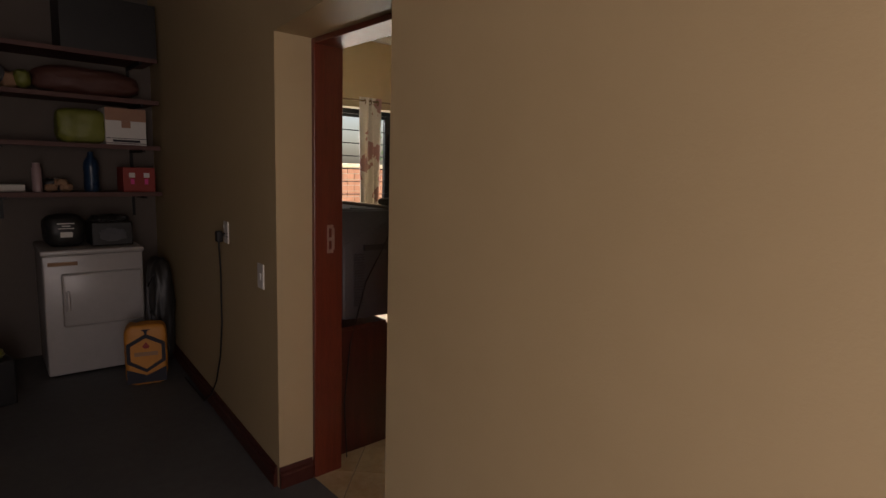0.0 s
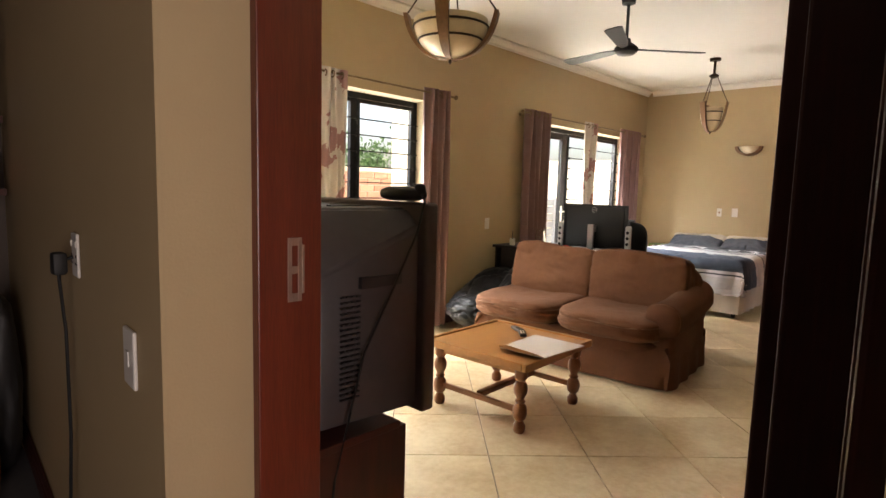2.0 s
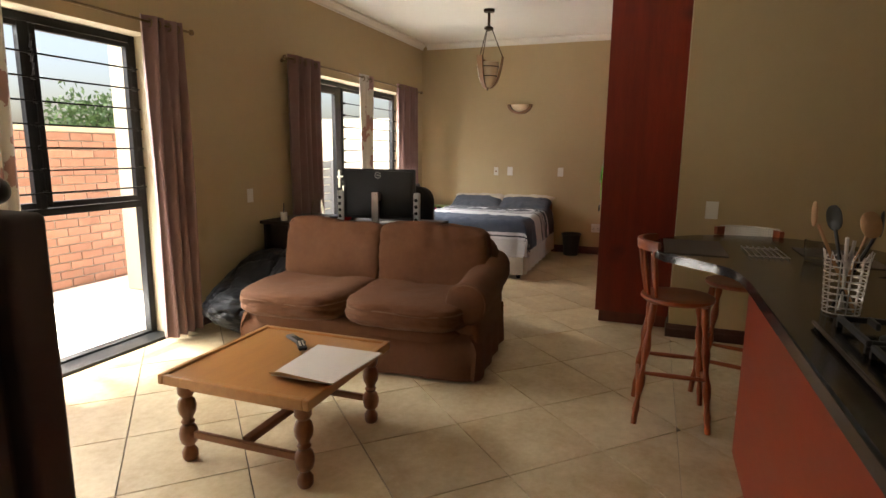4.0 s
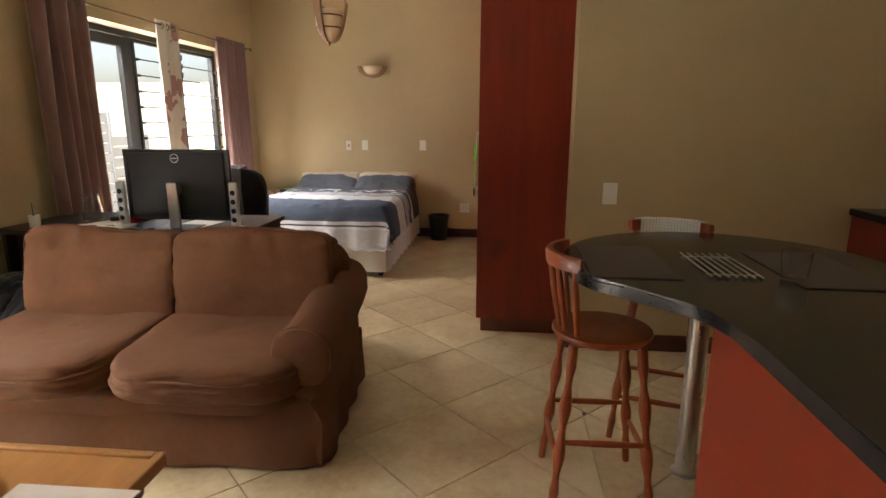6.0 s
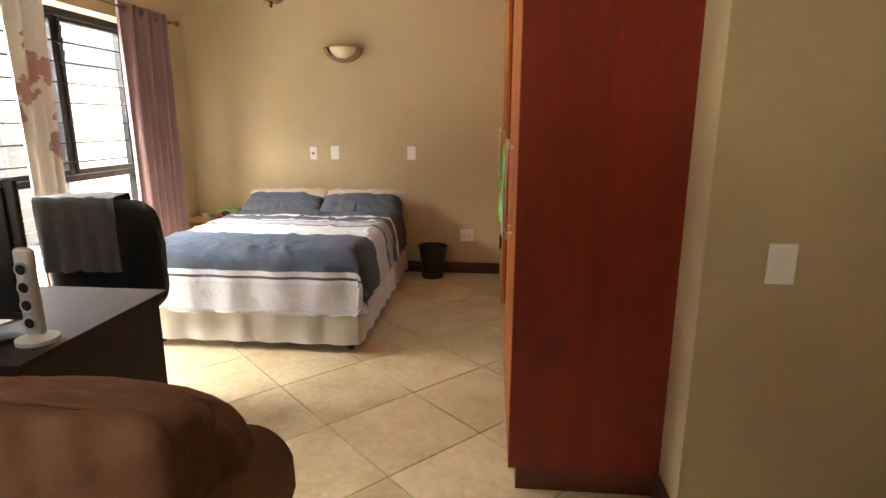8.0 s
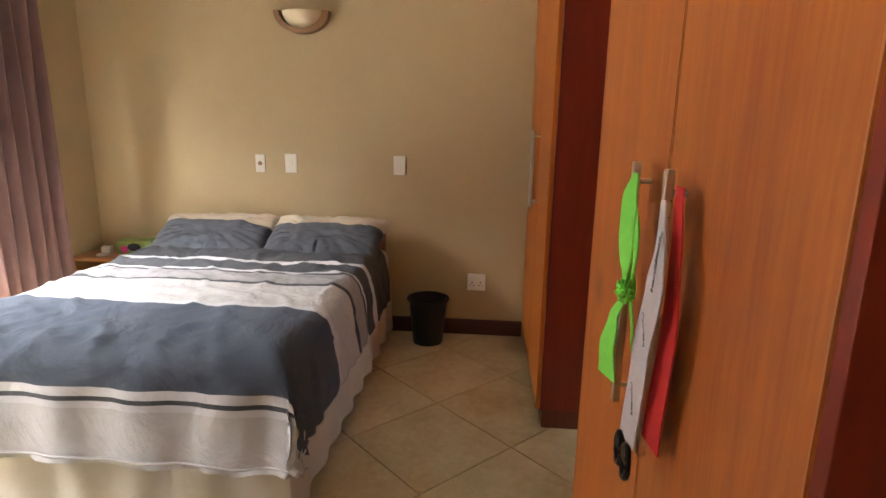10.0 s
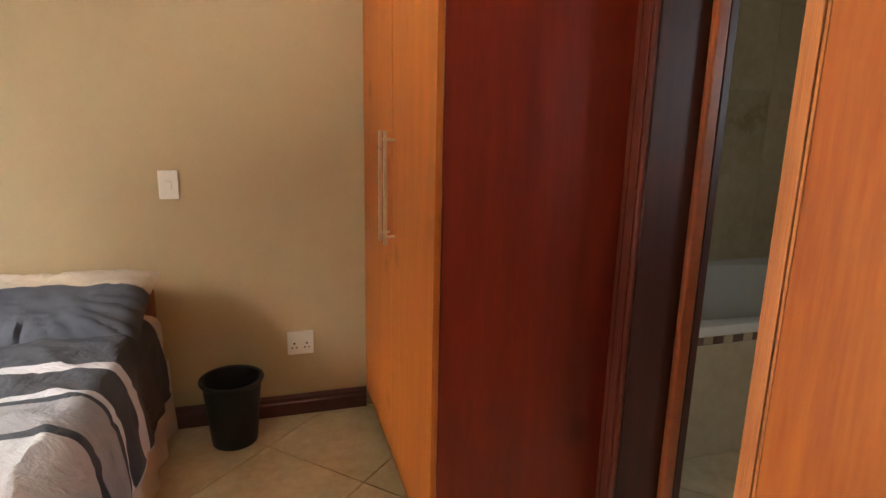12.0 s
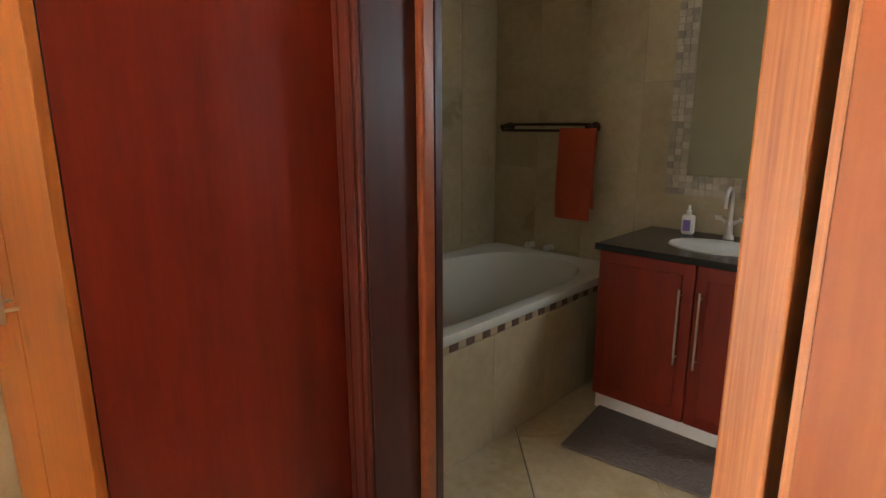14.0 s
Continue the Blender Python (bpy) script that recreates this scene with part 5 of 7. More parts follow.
for k in range(2):
    bm = B()
    box(bm, 0.002 + k * 0.325, 0.601, 0.085, 0.323 + k * 0.325, 0.619, 1.268, 0.002)
    dr = part("door", bm, CHERRY_FRONT, t)
    bm = B()
    hx = 0.60 + k * 0.035 if k else 0.30
    box(bm, hx - 0.006, 0.642, 0.93, hx + 0.006, 0.652, 1.25, 0.002)
    tube(bm, [(hx, 0.619, 0.96), (hx, 0.645, 0.96)], 0.0045, 8), tube(bm, [(hx, 0.619, 1.22), (hx, 0.645, 1.22)], 0.0045, 8)
    part("handle", bm, CHROME, dr, "steel bar handle")

t = thing("kitchen_cabinet", 5.10, -0.88, 0, 0, "cherry kitchen cabinet with a dark worktop in the corner", "kitchen cabinet")
bm = B()
box(bm, 0, 0, 0.001, 0.598, 0.70, 0.86, 0.002)
part("carcass", bm, CHERRY, t)
bm = B()
box(bm, -0.019, 0.01, 0.10, -0.001, 0.69, 0.85, 0.002)
part("door", bm, CHERRY, t)
bm = B()
box(bm, -0.03, 0, 0.861, 0.598, 0.72, 0.90, 0.005)
part("worktop", bm, GRANITE, t)


def hob():
    t = thing("gas_hob", 2.25, 0.62, 0.901, 0, "black gas hob with cast pan supports set on the worktop", "gas hob")
    bm = B()
    box(bm, 0, 0, 0, 0.77, 0.51, 0.014, 0.006)
    part("plate", bm, SCREEN, t)
    bm = B()
    tube(bm, [(0.0, 0.508, 0.011), (0.77, 0.508, 0.011)], 0.005, 8)
    part("edge_trim", bm, BRONZE, t, smooth=True)
    for k in range(3):
        x0 = 0.03 + k * 0.245
        bm = B()
        for y in (0.06, 0.46):
            box(bm, x0, y - 0.006, 0.03, x0 + 0.22, y + 0.006, 0.045, 0.003)
        for x in (x0 + 0.006, x0 + 0.214):
            box(bm, x - 0.006, 0.066, 0.03, x + 0.006, 0.454, 0.045, 0.003)
        for y in (0.12, 0.20, 0.26, 0.33, 0.40):
            box(bm, x0 + 0.012, y - 0.005, 0.032, x0 + 0.08, y + 0.005, 0.05, 0.003)
            box(bm, x0 + 0.14, y - 0.005, 0.032, x0 + 0.208, y + 0.005, 0.05, 0.003)
        for x in (x0 + 0.006, x0 + 0.214):
            for y in (0.06, 0.46):
                box(bm, x - 0.006, y - 0.006, 0.014, x + 0.006, y + 0.006, 0.03)
        part("pan_support", bm, BLACK_PLASTIC, t)
        for y in (0.16, 0.36):
            bm = B()
            lathe(bm, [(0.045, 0.014), (0.045, 0.022), (0.03, 0.026), (0.03, 0.031), (0, 0.032)], 18, (x0 + 0.11, y, 0))
            part("burner", bm, BLACK_ALU, t, smooth=True)
    return t


hob()


def utensil_holder():
    t = thing("utensil_holder", 3.20, 1.02, 0.901, 0, "chrome wire utensil basket beside the hob", "utensil holder")
    bm = B()
    for z, r in [(0.004 + 0.0195 * i, 0.046 + 0.0011 * i) for i in range(9)]:
        tube(bm, [(r * math.cos(a), r * math.sin(a), z) for a in [2 * math.pi * i / 24 for i in range(24)]], 0.0022, 5, closed=True)
    for k in range(12):
        a = 2 * math.pi * k / 12
        tube(bm, [(0.046 * math.cos(a), 0.046 * math.sin(a), 0.004), (0.055 * math.cos(a), 0.055 * math.sin(a), 0.16), (0.060 * math.cos(a + 0.12), 0.060 * math.sin(a + 0.12), 0.183), (0.055 * math.cos(a + 0.24), 0.055 * math.sin(a + 0.24), 0.16)], 0.002, 5)
    part("wire_basket", bm, CHROME, t, smooth=True)
    for k, (dx, dy, L, m, flat) in enumerate(((0.05, 0.07, 0.30, UTENSIL, 1), (0.035, 0.03, 0.29, BLACK_PLASTIC, 1), (-0.03, -0.03, 0.28, UTENSIL, 1), (-0.045, 0.02, 0.27, WHITE_PL, 0), (0.0, -0.06, 0.28, BLACK_PLASTIC, 1), (0.03, -0.02, 0.25, CHROME, 0))):
        u = thing("kitchen_spoon" if flat else "kitchen_skewer", 3.20, 1.02, 0.905, 0, "beech cooking spoon in the wire basket" if m is UTENSIL else "dark kitchen tool standing in the wire basket" if m is BLACK_PLASTIC else "pale slim kitchen tool in the wire basket", "kitchen utensil", "utensils in the basket")
        a, b = Vector((-dx * 0.4, -dy * 0.4, 0.006)), Vector((dx, dy, L * 0.82))
        bm = B()
        tube(bm, [a, a.lerp(b, 0.5), b], 0.005, 8)
        part("stick", bm, m, u, smooth=True)
        if flat:
            bm = B()
            puff(bm, (0, 0, 0), (0.024, 0.006, 0.038), 2.3, 6, k)
            bmesh.ops.transform(bm, matrix=Matrix.Translation(b + Vector((dx * 0.15, dy * 0.15, 0.03))) @ pose(0, 0, 0, 0, 15, 40 * k), verts=bm.verts)
            part("bowl", bm, m, u, smooth=True)


utensil_holder()


def placemat(x, y, w, d, rz):
    t = thing("placemat", x, y, 0.901, rz, "dark brown woven placemat on the bar", "placemat", "placemats on the bar")
    bm = B()
    box(bm, -w / 2, -d / 2, 0, w / 2, d / 2, 0.003, 0.001)
    part("mat", bm, PLACEMAT, t)


placemat(4.29, 1.35, 0.46, 0.27, 0)
placemat(4.24, 0.76, 0.46, 0.27, 0)
t = thing("trivet", 4.25, 1.05, 0.901, 0, "chrome wire trivet lying on the bar", "trivet")
for k in range(7):
    bm = B()
    tube(bm, [(-0.16, -0.075 + k * 0.025, 0.006), (0.16, -0.075 + k * 0.025, 0.006)], 0.0028, 6)
    part("wire", bm, CHROME, t, smooth=True)
for x in (-0.12, 0.12):
    bm = B()
    tube(bm, [(x, -0.08, 0.0025), (x, 0.08, 0.0025)], 0.0025, 6)
    part("cross_wire", bm, CHROME, t, smooth=True)
t = thing("glass_tumbler", 4.10, 0.885, 0.904, 0, "clear heavy-based glass tumbler on the bar", "glass")
bm = B()
lathe(bm, [(0, 0.0), (0.036, 0.0), (0.042, 0.09), (0.0395, 0.09), (0.034, 0.012), (0, 0.012)], 24)
part("body", bm, TUMBLER, t, smooth=True)
CHECK = mk("checked_tea_towel", (0.72, 0.70, 0.64), (0.64, 0.62, 0.56), 9, 0.95, 0.3, 160)


def check_pattern(m):
    nt = m.node_tree
    b = nt.nodes["Principled BSDF"]
    old = b.inputs["Base Color"].links[0].from_socket
    tc = nt.nodes.new("ShaderNodeTexCoord")
    prev = old
    for direction in ("X", "Z"):
        w = nt.nodes.new("ShaderNodeTexWave")
        w.bands_direction = direction
        w.inputs["Scale"].default_value = 24
        w.inputs["Distortion"].default_value = 0.3
        nt.links.new(tc.outputs["Object"], w.inputs["Vector"])
        gt = nt.nodes.new("ShaderNodeMath")
        gt.operation = "GREATER_THAN"
        gt.inputs[1].default_value = 0.965
        nt.links.new(w.outputs["Fac"], gt.inputs[0])
        mix = nt.nodes.new("ShaderNodeMix")
        mix.data_type = "RGBA"
        nt.links.new(gt.outputs[0], mix.inputs[0])
        nt.links.new(prev, mix.inputs[6])
        mix.inputs[7].default_value = (0.33, 0.32, 0.29, 1)
        prev = mix.outputs[2]
    nt.links.new(prev, b.inputs["Base Color"])


check_pattern(CHECK)
t = thing("tea_towel", 4.79, 1.06, 0, -106, "white and dark checked tea towel over the stool's back", "tea towel")
bm = B()


def over_rail(u, v):
    a = radians(-42 + 84 * u)
    s = (v - 0.5) * 2
    r = 0.206 + (0.024 if s > 0 else -0.024) * min(1, abs(s) * 6)
    z = 0.941 - 0.0012 * math.sin(30 * u) - max(0, abs(s) - 0.12) * (0.055 if s > 0 else 0.10)
    return (r * math.sin(a), r * math.cos(a) - 0.01, z)


grid(bm, over_rail, 24, 24)
thicken(bm, 0.002)
part("cloth", bm, CHECK, t, smooth=True)


# ---- plates on the walls ----
def plate(x, y, z, rz, w, h, kind, label, name="light_switch"):
    t = thing(name, x, y, z, rz, label, "power socket" if name == "power_socket" else "light switch")
    bm = B()
    box(bm, -w / 2, 0.001, -h / 2, w / 2, 0.009, h / 2, 0.003)
    part("plate", bm, WHITE_PL, t)
    if kind == "switch":
        bm = B()
        box(bm, -0.012, 0.0095, -0.016, 0.012, 0.013, 0.016, 0.002)
        part("rocker", bm, WHITE_PL, t)
    elif kind == "round":
        bm = B()
        lathe(bm, [(0.013, 0), (0.013, 0.006), (0.009, 0.009), (0, 0.009)], 16, matrix=pose(0, 0.0095, 0, -90, 0, 0))
        part("round_outlet", bm, CARD, t, smooth=True)
    else:
        for sx in (-0.028, 0.028):
            bm = B()
            for px, pz, pr in ((0, 0.008, 0.005), (-0.010, -0.012, 0.004), (0.010, -0.012, 0.004)):
                lathe(bm, [(pr, 0), (pr, 0.0008), (0, 0.0008)], 10, matrix=pose(sx + px, 0.0095, pz - 0.01, -90, 0, 0))
            part("socket_hole", bm, INK, t)
            bm = B()
            box(bm, sx - 0.007, 0.0095, 0.022, sx + 0.007, 0.012, 0.040, 0.001)
            part("rocker", bm, WHITE_PL, t)


SWL = "white plastic light switch on the tan wall"
plate(9.02, 3.635, 1.085, 90, 0.062, 0.112, "round", "white aerial outlet above the bed", "aerial_outlet")
plate(9.02, 3.435, 1.090, 90, 0.075, 0.118, "switch", SWL + " above the bed")
plate(9.02, 2.738, 1.092, 90, 0.075, 0.118, "switch", SWL + " above the waste bin")
plate(9.02, 2.235, 0.356, 90, 0.118, 0.112, "socket", "white double power socket near the skirting", "power_socket")
plate(5.70, 1.152, 0.960, 90, 0.082, 0.125, "switch", SWL + " beside the bar")
plate(5.21, 4.765, 0.965, 180, 0.07, 0.115, "switch", SWL + " over the desk")
ga = math.degrees(math.atan(0.0852))
plate(0.985 + 0.0852 * 0.74, 2.87, 1.115, 90 - ga, 0.075, 0.118, "socket2", "white narrow power socket in the garage", "power_socket")
plate(0.985 + 0.0852 * 0.195, 2.325, 0.966, 90 - ga, 0.078, 0.118, "switch", "white light switch in the garage beside the doorway")
bm = B()
gx = lambda y: 0.985 + 0.0852 * (y - 2.13)
tube(bm, [(gx(2.870) - 0.012, 2.870, 1.11), (gx(2.870) - 0.045, 2.870, 1.10), (gx(2.875) - 0.045, 2.875, 1.05), (gx(2.910) - 0.03, 2.910, 0.9), (gx(2.920) - 0.028, 2.920, 0.6), (gx(2.960) - 0.03, 2.960, 0.4), (gx(3.060) - 0.03, 3.060, 0.22), (gx(3.180) - 0.03, 3.180, 0.10), (gx(3.310) - 0.04, 3.310, 0.012), (gx(3.8) - 0.05, 3.8, 0.008)], 0.0045, 8)
box(bm, gx(2.870) - 0.062, 2.850, 1.065, gx(2.870) - 0.028, 2.890, 1.125, 0.008)
tagged(part("power_cable", bm, RUBBER, None, smooth=True), "black power cable plugged into the garage socket", "cable")


# ---- desk things ----
def monitor():
    t = thing("monitor", 5.44, 3.66, 0.751, 0, "black flat computer monitor seen from behind on the desk", "monitor")
    bm = B()
    box(bm, 0.0, -0.325, 0.045, 0.018, 0.325, 0.455, 0.004)
    p = part("panel", bm, BLACK_PLASTIC, t)
    bm = B()
    box(bm, -0.010, -0.295, 0.070, -0.0005, 0.295, 0.438, 0.009, 2)
    part("back_shell", bm, BLACK_PLASTIC, t, smooth=True)
    bm = B()
    tube(bm, [(-0.0115, 0.024 * math.cos(a), 0.405 + 0.024 * math.sin(a)) for a in [2 * math.pi * i / 24 for i in range(24)]], 0.002, 6, closed=True)
    box(bm, -0.013, -0.016, 0.4025, -0.0101, 0.016, 0.4075)
    part("maker_badge", bm, CHROME, t, "round silver badge")
    bm = B()
    box(bm, -0.070, -0.032, 0.004, -0.045, 0.032, 0.27, 0.006)
    box(bm, -0.046, -0.03, 0.20, -0.0101, 0.03, 0.26, 0.003)
    part("stand_neck", bm, CHROME, t, "brushed silver stand neck")
    bm = B()
    box(bm, -0.14, -0.12, 0.0, 0.06, 0.12, 0.008, 0.003)
    part("stand_base", bm, BLACK_PLASTIC, t)
    for y in (3.30, 3.99):
        s = thing("desk_speaker", 5.40, y, 0.751, 0, "slim silver desk speaker with four round drivers", "speaker", "desk speakers")
        bm = B()
        lathe(bm, [(0.055, 0), (0.055, 0.012), (0.03, 0.022), (0, 0.024)], 20)
        part("base", bm, SILVER, s, smooth=True)
        bm = B()
        box(bm, -0.014, -0.028, 0.02, 0.014, 0.028, 0.275, 0.013, 4)
        part("column", bm, SILVER, s, smooth=True)
        for k in range(4):
            bm = B()
            lathe(bm, [(0.021, 0), (0.021, 0.005), (0.017, 0.004), (0.008, 0.002), (0, 0.003)], 16, matrix=pose(-0.0145, 0, 0.06 + k * 0.052, 0, -90, 0))
            dv = part("driver", bm, SILVER, s, smooth=True)
            bm = B()
            lathe(bm, [(0.015, 0.0052), (0.010, 0.0056), (0, 0.0058)], 14, matrix=pose(-0.0145, 0, 0.06 + k * 0.052, 0, -90, 0))
            part("cone", bm, BLACK_ALU, dv, smooth=True)


monitor()


def office_chair():
    t = thing("office_chair", 6.42, 3.85, 0, 8, "black upholstered office chair with a grey throw over it", "office chair")
    bm = B()
    puff(bm, (0.06, 0, 0.72), (0.07, 0.27, 0.29), 3.6, 12, 20, 0.01, 8)
    part("backrest", bm, LEATHER, t, smooth=True)
    bm = B()
    puff(bm, (-0.22, 0, 0.47), (0.25, 0.26, 0.06), 3.6, 12, 21, 0.01, 8)
    part("seat", bm, LEATHER, t, smooth=True)
    bm = B()
    lathe(bm, [(0.03, 0.09), (0.03, 0.41)], 12, (-0.2, 0, 0))
    part("gas_column", bm, BLACK_PLASTIC, t, smooth=True)
    for k in range(5):
        a = 2 * math.pi * k / 5
        bm = B()
        tube(bm, [(-0.2, 0, 0.10), (-0.2 + 0.28 * math.cos(a), 0.28 * math.sin(a), 0.065)], 0.018, 8)
        lg = part("leg", bm, BLACK_PLASTIC, t, smooth=True)
        bm = B()
        lathe(bm, [(0.0, -0.015), (0.028, -0.013), (0.028, 0.013), (0, 0.015)], 12, matrix=pose(-0.2 + 0.28 * math.cos(a), 0.28 * math.sin(a), 0.03, 90, 0, math.degrees(a)))
        part("castor", bm, BLACK_PLASTIC, lg, smooth=True)
    q = thing("grey_throw", 6.42, 3.85, 0, 8, "crumpled grey throw hung over the office chair", "throw")
    bm = B()
    def f(u, v):
        s = (v - 0.5) * 2
        w = noise.fractal((u * 5, v * 4, 7), 1, 2, 3)
        x = 0.06 + math.copysign(min(0.085, abs(s) * 0.5), s)
        z = 1.025 - max(0, abs(s) - 0.16) * 0.42 + 0.012 * w
        return (x + 0.012 * math.sin(u * 26 + 2 * w) * abs(s), -0.10 + u * 0.36 + 0.02 * w * abs(s), z)
    grid(bm, f, 50, 40)
    thicken(bm, 0.006)
    part("cloth", bm, GREYCLOTH, q, smooth=True)


office_chair()


def jug():
    t = thing("glass_jug", 5.60, 4.35, 0.751, 0, "clear glass jug standing on the desk", "glass jug")
    bm = B()
    lathe(bm, [(0, 0), (0.05, 0), (0.058, 0.05), (0.05, 0.11), (0.042, 0.15), (0.048, 0.165), (0.045, 0.165), (0.039, 0.148), (0.047, 0.11), (0.054, 0.05), (0.047, 0.005), (0, 0.005)], 24)
    part("body", bm, TUMBLER, t, smooth=True)
    t = thing("pen_cup", 5.34, 4.52, 0.751, 0, "small white holder with pens on the desk", "pen holder")
    bm = B()
    lathe(bm, [(0, 0), (0.028, 0), (0.030, 0.07), (0.027, 0.07), (0.025, 0.004), (0, 0.004)], 16)
    part("cup", bm, WHITE_PL, t, smooth=True)
    for k in range(3):
        bm = B()
        tube(bm, [(0.006 * k - 0.006, 0, 0.006), (0.02 * k - 0.02, 0.015 * (k - 1), 0.15)], 0.0035, 6)
        part("pen", bm, (INK, WHITE_PL, BLUEPL)[k], t)
    for k, (x, y, w, d, rz, m, lab) in enumerate(((5.36, 4.25, 0.21, 0.297, 12, PAPER, "loose white sheet of paper on the desk"), (5.45, 4.13, 0.21, 0.297, -20, PAPER, "loose white sheet of paper on the desk"), (5.5, 3.62, 0.21, 0.297, 80, PAPER, "white sheet of paper under the monitor stand"))):
        t = thing("paper_sheet", x, y, 0.7512 + 0.0015 * k, rz, lab, "paper", "papers on the desk")
        bm = B()
        box(bm, -w / 2, -d / 2, 0, w / 2, d / 2, 0.001)
        part("sheet", bm, m, t)
    t = thing("router", 5.66, 4.12, 0.751, 15, "flat black router on the desk", "router")
    bm = B()
    box(bm, -0.08, -0.11, 0.0, 0.08, 0.11, 0.03, 0.008)
    part("body", bm, BLACK_PLASTIC, t, smooth=True)
    t = thing("red_pouch", 5.52, 4.02, 0.757, 0, "small crumpled red pouch on the desk", "pouch")
    bm = B()
    puff(bm, (0, 0, 0.018), (0.05, 0.04, 0.018), 2.6, 8, 31, 0.014, 30)
    part("pouch", bm, RED, t, smooth=True)
    rn = random.Random(3)
    for k in range(5):
        bm = B()
        pts = []
        x, y = 5.28 + rn.random() * 0.1, 3.80 + rn.random() * 0.5
        a = rn.random() * 6
        for i in range(26):
            a += rn.uniform(-0.9, 0.9)
            x = min(5.60, max(5.26, x + 0.025 * math.cos(a)))
            y = min(4.4, max(3.75, y + 0.025 * math.sin(a)))
            pts.append((x, y, 0.7565 + 0.006 * k + 0.004 * math.sin(i)))
        tube(bm, pts, 0.0028, 6)
        tagged(part("desk_cable", bm, WHITE_PL if k % 2 else RUBBER, None, smooth=True), "tangled thin cable lying on the desk", "cable", "cables on the desk")
    t = thing("phone", 5.37, 3.40, 0.751, 60, "small black phone lying on the desk", "phone")
    bm = B()
    box(bm, -0.03, -0.065, 0, 0.03, 0.065, 0.014, 0.005)
    part("body", bm, BLACK_PLASTIC, t)


jug()


# ---- coffee table things ----
t = thing("paper_envelope", 3.33, 2.88, 0.4135, 0, "opened brown envelope with white sheets on the coffee table", "envelope")
bm = B()
prism(bm, [(-0.17, 0.13), (-0.16, -0.16), (0.23, -0.19), (0.22, 0.15)], 0.0, 0.006)
part("paper", bm, LETTER, t)
bm = B()
vs = [bm.verts.new(p) for p in ((-0.17, 0.14, 0.0065), (-0.16, -0.165, 0.0065), (-0.215, -0.15, 0.035), (-0.205, 0.06, 0.04), (-0.185, 0.13, 0.02))]
bm.faces.new(vs)
thicken(bm, 0.001)
part("flap", bm, KRAFT, t, "brown kraft flap")
for k, (x, y, rz, m, lab) in enumerate(((3.565, 3.17, 60, mk("grey_remote_plastic", (0.16, 0.15, 0.15), None, 8, 0.5), "grey remote control on the coffee table"), (3.515, 3.105, 42, BLACK_PLASTIC, "black remote control on the coffee table"))):
    t = thing("remote_control", x, y, 0.4135, rz, lab, "remote control", "remote controls")
    bm = B()
    box(bm, -0.075, -0.021, 0, 0.075, 0.021, 0.018, 0.007, 3)
    b = part("body", bm, m, t, smooth=True)
    for i in range(4):
        for j in range(2):
            bm = B()
            lathe(bm, [(0.005, 0.018), (0.005, 0.0205), (0, 0.0205)], 8, (-0.045 + i * 0.02, -0.008 + j * 0.016, 0))
            part("button", bm, WHITE_PL if k else RUBBER, b)


# ---- bedside ----
t = thing("nightstand", 8.70, 4.36, 0, 0, "honey pine nightstand beside the bed, open shelf", "nightstand")
for a in ((0, 0, 0.001, 0.30, 0.018, 0.48), (0, 0.362, 0.001, 0.30, 0.38, 0.48), (0.285, 0.018, 0.001, 0.30, 0.362, 0.48)):
    bm = B()
    box(bm, *a, 0.002)
    part("side_panel", bm, PINE, t)
bm = B()
box(bm, -0.012, -0.008, 0.481, 0.305, 0.388, 0.502, 0.003)
part("top", bm, PINE, t)
bm = B()
box(bm, 0.0, 0.018, 0.34, 0.285, 0.362, 0.355)
part("shelf", bm, PINE, t)
bm = B()
box(bm, -0.002, 0.03, 0.02, 0.014, 0.35, 0.335, 0.003)
dr = part("drawer_front", bm, PINE, t)
bm = B()
lathe(bm, [(0.008, 0), (0.014, 0.018), (0, 0.024)], 12, matrix=pose(-0.002, 0.19, 0.20, 0, -90, 0))
part("knob", bm, PINE_LEG, dr, smooth=True)
t = thing("tissue_box", 8.88, 4.42, 0.503, 6, "green and yellow patterned tissue box on the nightstand", "tissue box")
LIMEBOX = mk("lime_printed_card", (0.34, 0.38, 0.08), (0.12, 0.24, 0.08), 14, 0.5, fine=0.6)
bm = B()
box(bm, -0.055, -0.11, 0, 0.055, 0.11, 0.085, 0.001)
b = part("box", bm, LIMEBOX, t)
bm = B()
lathe(bm, [(0.032, 0), (0.032, 0.0015), (0, 0.0015)], 18, matrix=pose(-0.0555, 0.0, 0.045, 0, -90, 0) @ Matrix.Diagonal((0.8, 1.3, 1, 1)))
part("print_dark", bm, INK, b)
bm = B()
lathe(bm, [(0.024, 0), (0.024, 0.0012), (0, 0.0012)], 16, matrix=pose(-0.0555, 0.06, 0.03, 0, -90, 0))
part("print_pink", bm, PINK, b)
t = thing("charger", 8.83, 4.60, 0.503, 0, "small white charger on the nightstand", "charger")
bm = B()
box(bm, -0.02, -0.03, 0, 0.02, 0.03, 0.045, 0.006)
part("body", bm, WHITE_PL, t, smooth=True)
t = thing("watch", 8.76, 4.58, 0.503, 0, "coiled bracelet lying on the nightstand", "bracelet")
bm = B()
tube(bm, [(0.03 * math.cos(a), 0.036 * math.sin(a), 0.006) for a in [2 * math.pi * i / 20 for i in range(20)]], 0.006, 8, closed=True)
part("band", bm, CHROME, t, smooth=True)

